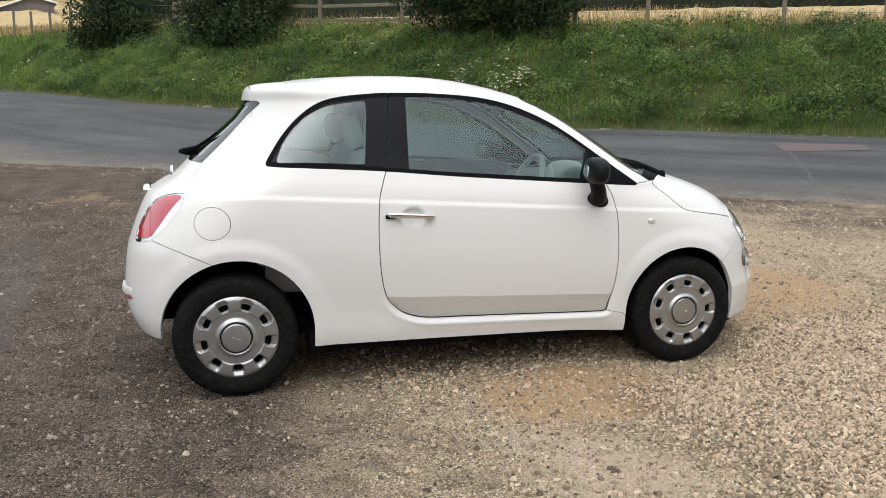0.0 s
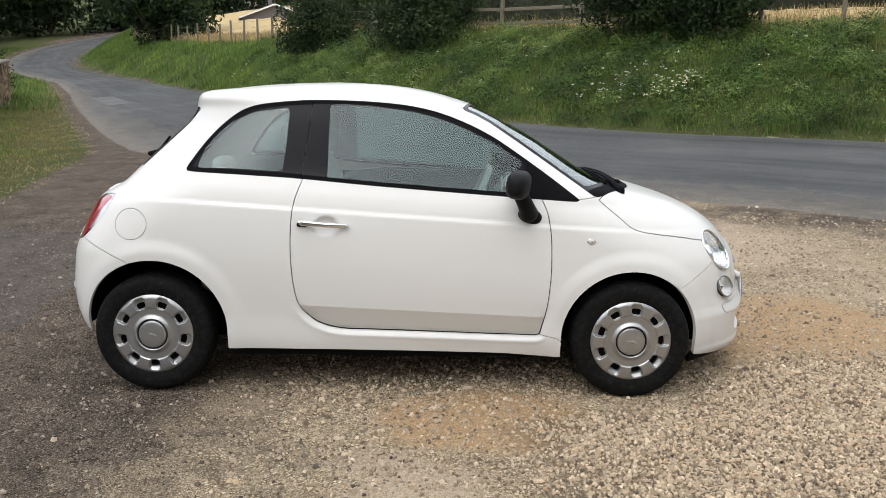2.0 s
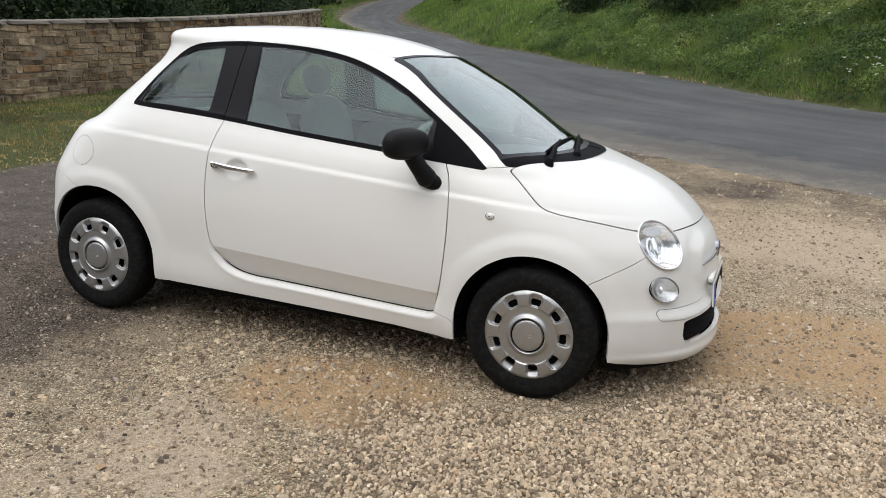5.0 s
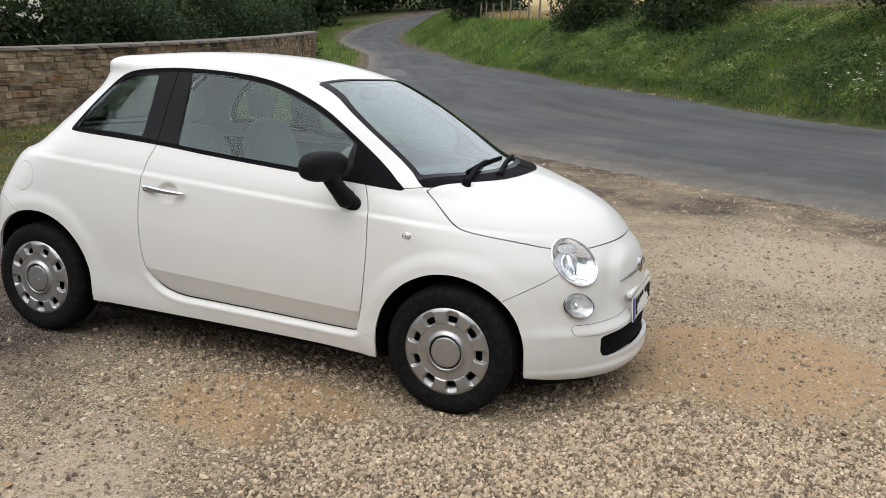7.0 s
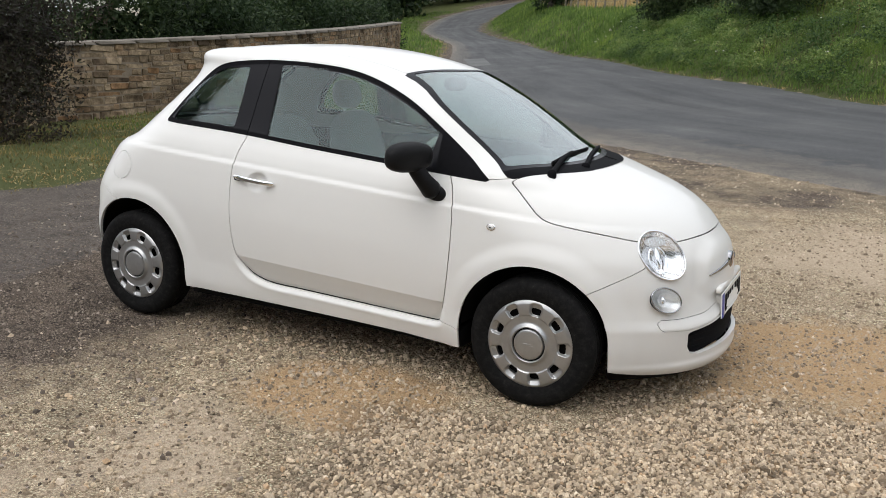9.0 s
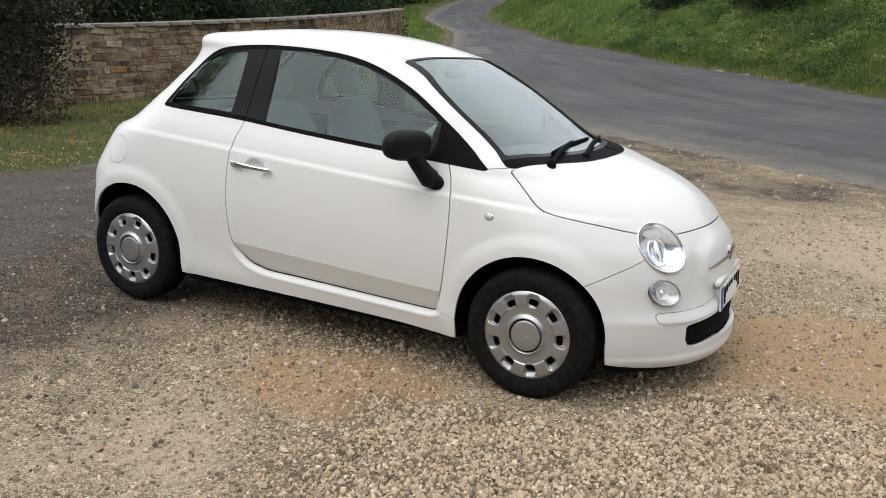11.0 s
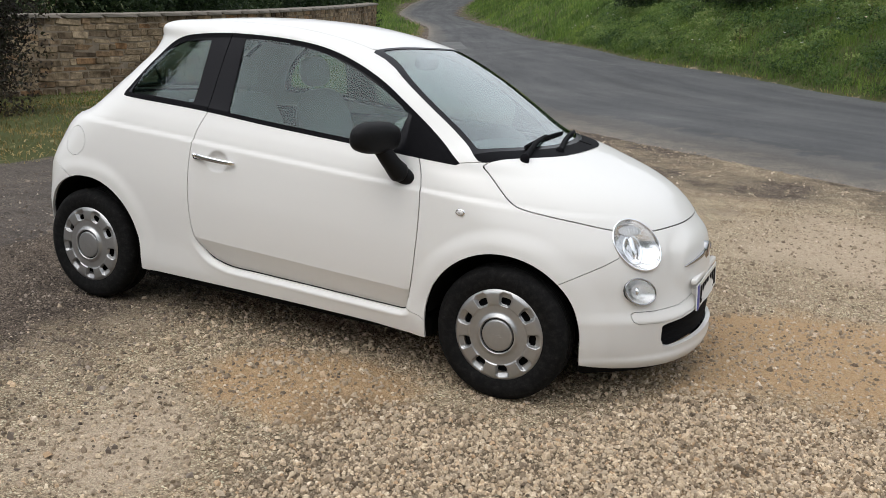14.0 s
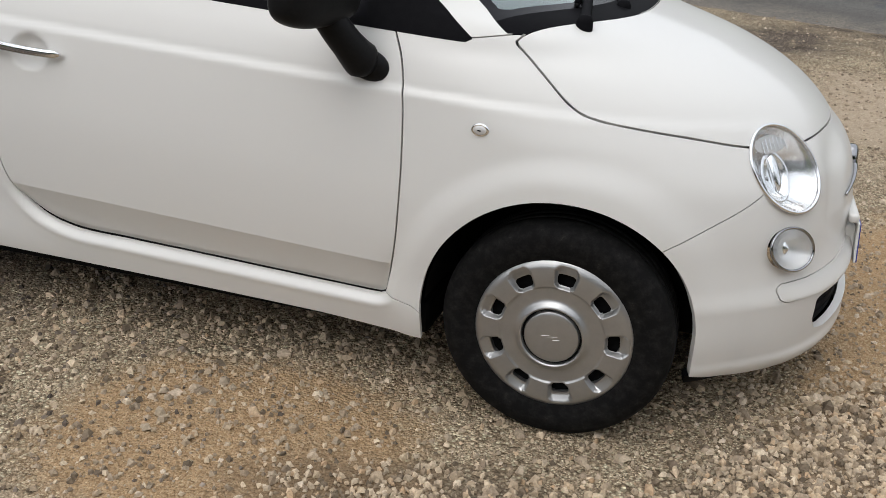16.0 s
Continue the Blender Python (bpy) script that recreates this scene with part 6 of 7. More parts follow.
# hawthorn bushes along the fence
plant("hawthorn_bush", -4.4, 27.4, 2.6, 2.3, 0.06, HAWTHORN, "dense dark green hawthorn bush on the bank", "bush", 15000, 18, group="bushes along the fence")
plant("hawthorn_bush", -0.55, 22.1, 3.7, 2.4, 0.06, HAWTHORN, "wide dark green hawthorn bush on the bank", "bush", 20000, 22, deep=2.6, group="bushes along the fence")
plant("hawthorn_bush", 4.55, 16.1, 2.5, 2.5, 0.055, HAWTHORN, "tall dark green hawthorn bush on the bank", "bush", 17000, 20, group="bushes along the fence")
plant("hawthorn_bush", 6.15, 15.0, 2.6, 2.4, 0.055, HAWTHORN, "dark green hawthorn bush beside a fence post", "bush", 15000, 18, group="bushes along the fence")

# shrubs behind and before the stone wall
plant("purple_shrub", -9.1, 3.9, 2.5, 3.3, 0.032, PURPLE_LEAF, "dark purple-green shrub in front of the stone wall", "shrub", 34000, 26, deep=2.6)
WALL_LINE = rounded([(-12.4, 2.5), (-11.5, 6.0), (-11.1, 9.7), (-11.4, 13.0), (-12.1, 16.2), (-13.5, 21), (-15.6, 26.4), (-16.6, 28.6)], False, 10)
for x, y, w, h, m in ((-14.0, 5.0, 3.0, 3.4, DARK_LEAF), (-13.6, 7.8, 3.0, 3.2, DARK_LEAF), (-13.4, 10.6, 2.8, 3.4, HAWTHORN), (-13.65, 13.3, 3.0, 3.2, DARK_LEAF), (-14.4, 16.2, 3.0, 3.1, HAWTHORN), (-15.4, 19.2, 3.0, 3.1, DARK_LEAF), (-16.5, 22.4, 3.2, 3.0, DARK_LEAF), (-17.8, 25.6, 3.2, 3.0, HAWTHORN), (-18.6, 28.4, 3.0, 2.8, DARK_LEAF)):
    plant("garden_shrub", x, y, w, h, 0.07, m, "dark evergreen shrub leaning over the stone wall", "shrub", 9500, 16, group="shrubs behind the wall")
bud = scatter(260, -12.6, -11.9, 5.5, 10.0, lambda x, y: np.ones(len(x)))[:46]
bud[:, 2] += RNG.uniform(2.0, 3.2, len(bud))
rep = np.repeat(bud, 16, 0)
jv, jf = leaf_quads(rep + RNG.normal(0, 1, rep.shape) * (0.07, 0.07, 0.025), np.tile((0.5, -0.6, 0.6), (len(rep), 1)), 0.03, 0.5)
tagged(fast_mesh("white_blossom", jv, jf, FLOWER), "white blossom spikes on the garden shrubs", "blossom", kind="stuff")

# trees at the head of the lane and beyond the field
for x, y, w, h, tr, m in ((-20.5, 57, 6, 6.5, 0.9, DARK_LEAF), (-26, 74, 8, 9, 1.5, DARK_LEAF), (-52, 84, 9, 11, 1.5, DARK_LEAF), (-56, 98, 10, 13, 2, HAWTHORN), (-58, 114, 11, 14, 2, DARK_LEAF), (-47, 124, 11, 15, 2, DARK_LEAF), (-36, 138, 12, 15, 2, HAWTHORN), (-24, 120, 11, 13, 2, DARK_LEAF), (-30, 150, 13, 16, 2, DARK_LEAF), (-48, 72, 7, 7, 1, HAWTHORN), (-38, 58, 6, 5, 0.8, DARK_LEAF), (-42, 112, 10, 13, 0.5, DARK_LEAF), (-50, 106, 10, 12, 0.5, HAWTHORN), (-64, 92, 10, 12, 0.5, DARK_LEAF), (-66, 76, 10, 11, 0.5, HAWTHORN), (-60, 64, 9, 10, 0.5, DARK_LEAF), (-38, 128, 11, 14, 0.5, DARK_LEAF), (-22, 134, 11, 14, 0.5, HAWTHORN), (-72, 108, 12, 15, 0.5, DARK_LEAF), (-16, 126, 11, 12, 0.5, DARK_LEAF)):
    near_lane = y < 60
    plant("lane_tree", x, y, w, h, 0.17 if near_lane else 0.44, m, "dark leafy tree shading the head of the lane", "tree", 18000 if near_lane else 4800, 20, tr, 0.28, lift=0.0, group="trees by the lane")
for x, y, w, h in ((-9, 92, 9, 8), (-3, 86, 9, 8), (2, 76, 9, 8), (9, 72, 10, 8), (16, 66, 10, 8), (23, 60, 10, 8), (30, 54, 10, 8), (37, 48, 10, 8), (44, 41, 10, 8), (50, 34, 10, 8), (55, 26, 10, 8), (-15, 108, 10, 9), (-8, 112, 11, 11), (6, 92, 11, 11), (34, 66, 12, 10)):
    plant("field_tree", x, y, w, h, 0.30, DARK_LEAF, "rounded dark tree in the hedge beyond the field", "tree", 2600, 18, 0.6, 0.25, lift=0.0, group="trees beyond the field")
# near-black filling for hedges, in place of the shade among their inner leaves
HEDGE_SHADE_CORE = grained(material("hedge_shade_core", (0.012, 0.016, 0.010), 0.95), (0.007, 0.010, 0.006), (0.020, 0.026, 0.014), 2.0, 0.6, 0.05)


def hedgerow(name, way, high, deep, leaf, count, mat, label):
    """A long hedge: an uneven core, coloured dark for the shade inside, under a skin of leaves."""
    line = rounded(way, False, 10)
    base, n, ring = thing(name, pose(0, 0, 0), label, "hedge"), len(line), []
    for k, (x, y) in enumerate(line):
        z = float(land(np.array([x]), np.array([y]))[0])
        t = line[min(k + 1, n - 1)] - line[max(k - 1, 0)]
        side = np.array((t[1], -t[0])) / np.linalg.norm(t)
        top = high * (1 + 0.15 * math.sin(k * 1.9) + 0.09 * math.sin(k * 4.3))
        for o, h in ((-0.85, -0.3), (-1.0, 0.45 * top), (-0.55, 0.92 * top), (0.0, top), (0.55, 0.92 * top), (1.0, 0.45 * top), (0.85, -0.3)):
            w = o * deep * (1 + 0.15 * math.sin(k * 2.7 + o))
            ring.append((x + side[0] * w, y + side[1] * w, z + h))
    mesh_object("core", ring, [(k * 7 + i, k * 7 + i + 1, (k + 1) * 7 + i + 1, (k + 1) * 7 + i) for k in range(n - 1) for i in range(6)], HEDGE_SHADE_CORE, base)
    v = np.array(ring)
    k, i = RNG.integers(0, n - 1, count), RNG.integers(0, 6, count)
    a, b = RNG.random(count)[:, None], RNG.random(count)[:, None]
    q = k * 7 + i
    at = (v[q] * (1 - a) + v[q + 7] * a) * (1 - b) + (v[q + 1] * (1 - a) + v[q + 8] * a) * b
    lv, lf = leaf_quads(at + RNG.normal(0, leaf, (count, 3)), np.tile((0.0, 0.0, 0.7), (count, 1)), leaf, 0.9)
    fast_mesh("leaves", lv, lf, mat, base)
    return base


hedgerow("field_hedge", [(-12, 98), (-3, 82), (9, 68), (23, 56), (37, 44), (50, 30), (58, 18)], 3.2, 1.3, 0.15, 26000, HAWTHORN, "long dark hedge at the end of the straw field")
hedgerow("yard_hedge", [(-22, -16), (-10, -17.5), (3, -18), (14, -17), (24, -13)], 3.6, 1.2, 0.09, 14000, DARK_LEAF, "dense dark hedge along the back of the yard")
for x, y, w, h in ((7, -20, 9, 10.5), (14, -18, 9, 11), (21, -14, 9, 11)):
    plant("yard_tree", x, y, w, h, 0.17, DARK_LEAF, "broad dark tree behind the yard hedge", "tree", 20000, 30, 0.5, 0.25, lift=0.0, group="trees behind the yard")
plant("yard_tree", -27, -13, 9, 19, 0.20, DARK_LEAF, "tall dark tree at the end of the yard", "tree", 22000, 24, 1.2, 0.25, lift=0.0)

# ---- stone wall ----
def m_world(m):
    """Place in the world, for stains that run over many stones."""
    return node(m, "ShaderNodeNewGeometry").outputs["Position"]


STONE = material("sandstone", rough=0.9, spec=0.2)
ov = node(STONE, "ShaderNodeObjectInfo")
isl = node(STONE, "ShaderNodeNewGeometry")
pick = node(STONE, "ShaderNodeMath")
pick.operation = "ADD"
wire(STONE, ov.outputs["Random"], pick.inputs[0])
wire(STONE, isl.outputs["Random Per Island"], pick.inputs[1])
wrap = node(STONE, "ShaderNodeMath")
wrap.operation = "FRACT"
wire(STONE, pick.outputs[0], wrap.inputs[0])
own = ramp(STONE, wrap.outputs[0], [(0.0, (0.16, 0.12, 0.085)), (0.25, (0.27, 0.205, 0.137)), (0.5, (0.38, 0.293, 0.195)), (0.75, (0.46, 0.36, 0.25)), (1.0, (0.32, 0.19, 0.10))])
sv_ = coords(STONE)
stain = ramp(STONE, noise_node(STONE, sv_, 7.0, 6.0, 0.7), [(0.35, (0.42, 0.40, 0.37)), (0.65, (1.15, 1.12, 1.08))])
grime = ramp(STONE, noise_node(STONE, m_world(STONE), 0.9, 5.0, 0.65), [(0.38, (0.32, 0.30, 0.28)), (0.52, (1.0, 1.0, 1.0))])
stain = mix(STONE, 1.0, stain, grime, "MULTIPLY")
wire(STONE, mix(STONE, 1.0, own, stain, "MULTIPLY"), shader(STONE).inputs["Base Color"])
bump(STONE, noise_node(STONE, sv_, 40.0, 6.0), 0.7, 0.012)
MORTAR = grained(material("mortar", (0.2, 0.17, 0.13), 0.95), (0.14, 0.11, 0.08), (0.30, 0.24, 0.175), 9.0, 0.6, 0.006)
COPING = grained(material("coping_stone", (0.25, 0.22, 0.18), 0.9), (0.10, 0.088, 0.072), (0.22, 0.19, 0.155), 12.0, 0.6, 0.006)

seg = np.concatenate([[0], np.cumsum(np.linalg.norm(np.diff(WALL_LINE, axis=0), axis=1))])
WALL_LONG = seg[-1]


def wall_at(s):
    p = np.array((np.interp(s, seg, WALL_LINE[:, 0]), np.interp(s, seg, WALL_LINE[:, 1])))
    q = np.array((np.interp(s + 0.05, seg, WALL_LINE[:, 0]), np.interp(s + 0.05, seg, WALL_LINE[:, 1])))
    d = (q - p) / (np.linalg.norm(q - p) + 1e-9) if s < WALL_LONG - 0.06 else (WALL_LINE[-1] - WALL_LINE[-2]) / np.linalg.norm(WALL_LINE[-1] - WALL_LINE[-2])
    return p, d


def wall_foot(s):
    p, _ = wall_at(s)
    return float(base_height(p[0], p[1])) + 0.06


WALL_HIGH = 1.44
stations = np.linspace(0, WALL_LONG, 90)
cv = []
for s in stations:
    p, d = wall_at(s)
    side = np.array((d[1], -d[0]))
    z0 = wall_foot(s) - 0.4
    z1 = wall_foot(s) + WALL_HIGH
    for o, z in ((0.0, z0), (0.0, z1), (-0.36, z1), (-0.36, z0)):
        cv.append((*(p + side * o), z))
cf = [(i * 4 + k, i * 4 + (k + 1) % 4, (i + 1) * 4 + (k + 1) % 4, (i + 1) * 4 + k) for i in range(89) for k in range(4)] + [(0, 1, 2, 3), (356, 359, 358, 357)]
wall = mesh_object("wall_garden", cv, cf, MORTAR, smooth=False)
tagged(wall, "curved coursed sandstone garden wall with flat coping", "wall", kind="structure")


def block_mesh(seed):
    """A unit stone with uneven rounded edges: x along, y out, z up, all from -0.5 to 0.5."""
    r = np.random.default_rng(seed)
    bm = bmesh.new()
    bmesh.ops.create_cube(bm, size=1)
    bmesh.ops.bevel(bm, geom=bm.edges[:], offset=0.09, segments=1, affect="EDGES")
    for v in bm.verts:
        v.co += Vector(r.normal(0, 0.034, 3))
    me = bpy.data.meshes.new("stone")
    bm.to_mesh(me)
    bm.free()
    me.materials.append(STONE)
    return me


BLOCKS = [block_mesh(40 + k) for k in range(10)]
COPE = block_mesh(90)
COPE.materials.clear()
COPE.materials.append(COPING)
laid = []
wr = np.random.default_rng(5)
low = 0.0
heights = [0.17, 0.12, 0.155, 0.105, 0.14, 0.12, 0.135, 0.105, 0.145, 0.115, 0.13]
for hgt in heights:
    s = wr.uniform(-0.2, 0.0)
    while s < WALL_LONG - 0.1:
        long = wr.uniform(0.13, 0.34) if wr.random() < 0.65 else wr.uniform(0.34, 0.55)
        mid = min(max(s + long / 2, 0.1), WALL_LONG - 0.1)
        tall = hgt - wr.uniform(0.008, 0.030)
        lift = wall_foot(mid) + low + hgt / 2
        p, d = wall_at(mid)
        side = np.array((d[1], -d[0]))
        depth = 0.12
        o = wr.uniform(-0.058, -0.026)
        m = Matrix.Translation((*(p + side * o), lift + wr.normal(0, 0.007))) @ Matrix.Rotation(math.atan2(d[1], d[0]) + wr.normal(0, 0.03), 4, "Z") @ Matrix.Rotation(wr.normal(0, 0.018), 4, "Y") @ Matrix.Diagonal((long - 0.016, depth, tall, 1))
        laid.append((mid, m))
        s += long
    low += hgt
laid.sort(key=lambda k: abs(k[0] - 11.0))
for i, (mid, m) in enumerate(laid[:300]):
    ob = new("stone", BLOCKS[i % 10])
    ob.parent, ob.matrix_world = wall, m
rest_v, rest_f, count = [], [], 0
for i, (mid, m) in enumerate(laid[300:]):
    me = BLOCKS[i % 10]
    rest_v += [tuple(m @ v.co) for v in me.vertices]
    rest_f += [tuple(count + k for k in p.vertices) for p in me.polygons]
    count += len(me.vertices)
rest = mesh_object("wall_stones", rest_v, rest_f, STONE, wall, smooth=False)
tagged(rest, kind="stuff")
s = 0.0
while s < WALL_LONG - 0.5:
    long = wr.uniform(0.6, 0.95)
    p, d = wall_at(s + long / 2)
    side = np.array((d[1], -d[0]))
    ob = new("coping_slab", COPE)
    ob.parent = wall
    ob.matrix_world = Matrix.Translation((*(p - side * 0.18), wall_foot(s + long / 2) + WALL_HIGH + 0.033)) @ Matrix.Rotation(math.atan2(d[1], d[0]), 4, "Z") @ Matrix.Rotation(-math.atan2(wall_foot(s + long) - wall_foot(s), long), 4, "Y") @ Matrix.Diagonal((long - 0.008, 0.46, 0.07, 1))
    s += long

# ---- fence on the bank ----
TIMBER = grained(material("weathered_timber", (0.3, 0.25, 0.18), 0.9), (0.11, 0.095, 0.07), (0.21, 0.18, 0.13), 14.0, 0.6, 0.004)
WIRE = material("fence_wire", (0.2, 0.2, 0.2), 0.5, 0.8)
dist = np.concatenate([[0], np.cumsum(np.linalg.norm(np.diff(FOOT, axis=0), axis=1))])


def fence_place(s, d=4.35):
    p = np.array((np.interp(s, dist, FOOT[:, 0]), np.interp(s, dist, FOOT[:, 1])))
    q = np.array((np.interp(s + 0.2, dist, FOOT[:, 0]), np.interp(s + 0.2, dist, FOOT[:, 1])))
    t = (q - p) / np.linalg.norm(q - p)
    w = p + np.array((t[1], -t[0])) * d
    return w, t


fence = thing("field_fence", pose(0, 0, 0), "weathered timber post and rail fence on the bank", "fence")
start = dist[np.argmin(np.hypot(FOOT[:, 0] - 22, FOOT[:, 1] - 0.8))]
tops = []
for k in range(44):
    w, t = fence_place(start + 2.25 * k)
    z = float(land(np.array([w[0]]), np.array([w[1]]))[0])
    h = 1.25 + 0.06 * math.sin(k * 2.1)
    tops.append((w[0], w[1], z))
    post = part("post", box_bm((0.10, 0.09, h + 0.3), (0, 0, (h - 0.3) / 2), 0.008, segments=1), TIMBER, fence)
    post.matrix_world = pose(w[0], w[1], z, 1.2 * math.sin(k * 3.7), 1.5 * math.sin(k * 1.3), math.degrees(math.atan2(t[1], t[0])) + 3 * math.sin(k))
for k in range(len(tops) - 1):
    a, b = np.array(tops[k]), np.array(tops[k + 1])
    railed = -2.5 < a[0] < 6.2
    for hh in ((1.16, 0.72, 0.32) if railed else (1.1, 0.8, 0.5)):
        if railed:
            m, long = (a + b) / 2, np.linalg.norm(b - a)
            rail = part("rail", box_bm((long + 0.06, 0.04, 0.095), (0, 0, 0), 0.006, segments=1), TIMBER, fence)
            rail.matrix_world = Matrix.Translation((*m[:2], m[2] + hh)) @ (Vector(b - a).to_track_quat("X", "Z").to_matrix().to_4x4())
        else:
            tv, tf = tube([a + (0, 0, hh), (a + b) / 2 + (0, 0, hh - 0.015), b + (0, 0, hh)], 0.004, 5)
            mesh_object("wire", tv, tf, WIRE, fence)

# ---- house beyond the field ----
CLAD = grained(material("grey_cladding", (0.2, 0.18, 0.18), 0.85), (0.12, 0.108, 0.112), (0.185, 0.165, 0.165), 3.0, 0.4, 0.01)
SLATE = grained(material("slate", (0.1, 0.1, 0.11), 0.7), (0.08, 0.08, 0.09), (0.14, 0.14, 0.15), 4.0, 0.4, 0.01)
WHITE = grained(material("white_board", (0.75, 0.75, 0.73), 0.6), (0.7, 0.7, 0.68), (0.78, 0.78, 0.76), 8.0, 0.1, 0.002)
hx, hy = -18.6, 88.0
hz = float(land(np.array([hx]), np.array([hy]))[0]) - 1.9
house = thing("house", pose(hx, hy, hz, 0, 0, 14) @ Matrix.Diagonal((0.8, 0.8, 0.8, 1)), "low grey gabled house with white bargeboards", "house")
bm = bmesh.new()
out_ = [(-3.6, 0), (3.0, 0), (3.0, 3.3), (0.6, 3.9), (-3.6, 2.3)]
front = [bm.verts.new((a, 0, b)) for a, b in out_]
rear_ = [bm.verts.new((a, 8, b)) for a, b in out_]
bm.faces.new(front)
bm.faces.new(rear_[::-1])
for k in range(5):
    bm.faces.new((front[k], rear_[k], rear_[(k + 1) % 5], front[(k + 1) % 5]))
bmesh.ops.recalc_face_normals(bm, faces=bm.faces)
part("wall", bm, CLAD, house, "grey clad gable wall")
for (a, b), (c, d) in (((-4.0, 2.16), (0.6, 3.98)), ((0.6, 3.98), (3.4, 3.26))):
    mid, long, ang = ((a + c) / 2, (b + d) / 2), math.hypot(c - a, d - b), math.atan2(d - b, c - a)
    rf_ = part("roof", box_bm((long, 8.8, 0.14), (0, 0, 0), 0.02), SLATE, house, "dark slate roof slope")
    rf_.matrix_local = Matrix.Translation((mid[0], 4, mid[1] + 0.09)) @ Matrix.Rotation(-ang, 4, "Y")
    bb = part("bargeboard", box_bm((long, 0.06, 0.22), (0, 0, 0), 0.01), WHITE, house, "white bargeboard")
    bb.matrix_local = Matrix.Translation((mid[0], -0.45, mid[1] + 0.03)) @ Matrix.Rotation(-ang, 4, "Y")
part("chimney", box_bm((0.5, 0.5, 1.0), (0.2, 2.5, 4.4), 0.03), CLAD, house)

# ---- marks on the road ----
PATCH = grained(material("red_patch", (0.16, 0.10, 0.085), 0.9), (0.065, 0.055, 0.052), (0.125, 0.088, 0.077), 14.0, 0.4, 0.004)
FADED = grained(material("faded_road_paint", (0.35, 0.35, 0.34), 0.85), (0.055, 0.055, 0.055), (0.125, 0.125, 0.12), 9.0, 0.3, 0.003)


def road_height(x, y):
    a, b = -side_of(FOOT, x, y), side_of(NEAR, x, y)
    return base_height(x, y) + 0.05 * np.sin(math.pi * np.clip(a / (a + b), 0, 1)) + 0.012


def road_mark(name, corners, mat, label, category):
    """A thin uneven sheet on the asphalt between four corners."""
    c = np.array(corners, float)
    n = 9
    u, w = np.meshgrid(np.linspace(0, 1, n), np.linspace(0, 1, n))
    p = (c[0] * ((1 - u) * (1 - w))[..., None] + c[1] * (u * (1 - w))[..., None] + c[2] * (u * w)[..., None] + c[3] * ((1 - u) * w)[..., None]).reshape(-1, 2)
    size = np.linalg.norm(c[1] - c[0])
    p = p + 0.012 * size * np.stack([wobble(p[:, 0], p[:, 1], 5.0), wobble(p[:, 0], p[:, 1], 6.0, 2.0)], 1)
    v = np.stack([p[:, 0], p[:, 1], road_height(p[:, 0], p[:, 1]) + 0.005], 1)
    f = [(j * n + i, j * n + i + 1, (j + 1) * n + i + 1, (j + 1) * n + i) for j in range(n - 1) for i in range(n - 1)]
    return tagged(mesh_object(name, v, f, mat), label, category, kind="structure")


road_mark("road_patch", [(7.69, 7.7), (8.97, 7.09), (8.56, 6.44), (7.17, 6.63)], PATCH, "reddish repair patch in the asphalt", "road patch")
road_mark("road_patch", [(-13.6, 28.8), (-12.9, 29.3), (-10.7, 25.2), (-11.3, 24.6)], FADED, "pale worn repair patch in the asphalt", "road patch")
road_mark("road_marking", [(-19.0, 41.9), (-18.8, 42.0), (-18.6, 43.6), (-18.8, 43.6)], FADED, "faded white road dash", "road marking")
for x, y in ((-4.8, 19.6), (-4.2, 18.8), (-3.4, 17.8), (-2.7, 17.0)):
    road_mark("road_marking", [(x - 0.14, y + 0.03), (x + 0.14, y - 0.07), (x + 0.15, y + 0.01), (x - 0.12, y + 0.11)], FADED, "faded fleck of white road paint", "road marking")
TAR = grained(material("tar_seam", (0.05, 0.05, 0.05), 0.8), (0.04, 0.04, 0.042), (0.075, 0.075, 0.077), 8.0, 0.2, 0.002)
for pts in ([(7.4, 7.0), (7.05, 6.3), (6.68, 5.64), (6.2, 4.8), (5.67, 3.97)], [(-2.3, 12.8), (-1.3, 12.0), (-0.6, 11.4), (0.0, 10.9)]):
    line = rounded(pts, False, 6)
    line = line + 0.04 * np.stack([wobble(line[:, 0], line[:, 1], 6), wobble(line[:, 0], line[:, 1], 7, 3)], 1)
    tan = np.gradient(line, axis=0)
    tan /= np.linalg.norm(tan, axis=1)[:, None]
    off = np.stack([-tan[:, 1], tan[:, 0]], 1) * 0.016
    both = np.concatenate([line - off, line + off])
    m = len(line)
    v = np.stack([both[:, 0], both[:, 1], road_height(both[:, 0], both[:, 1]) + 0.004], 1)
    tagged(mesh_object("road_seam", v, [(i, i + 1, m + i + 1, m + i) for i in range(m - 1)], TAR), "dark uneven crack sealed across the asphalt", "road seam", kind="structure")

# ---- loose stones ----
PEBBLE = material("pale_pebbles", rough=0.85, spec=0.25)
pg = node(PEBBLE, "ShaderNodeNewGeometry")
pc = ramp(PEBBLE, pg.outputs["Random Per Island"], [(0.0, (0.127, 0.0986, 0.0698)), (0.2, (0.285, 0.219, 0.153)), (0.5, (0.519, 0.413, 0.289)), (0.68, (0.38, 0.311, 0.231)), (0.86, (0.658, 0.537, 0.389)), (0.93, (0.456, 0.315, 0.192)), (1.0, (0.708, 0.605, 0.465))])
pn = ramp(PEBBLE, noise_node(PEBBLE, coords(PEBBLE), 160.0, 4.0), [(0.3, (0.70, 0.69, 0.67)), (0.7, (1.15, 1.14, 1.12))])
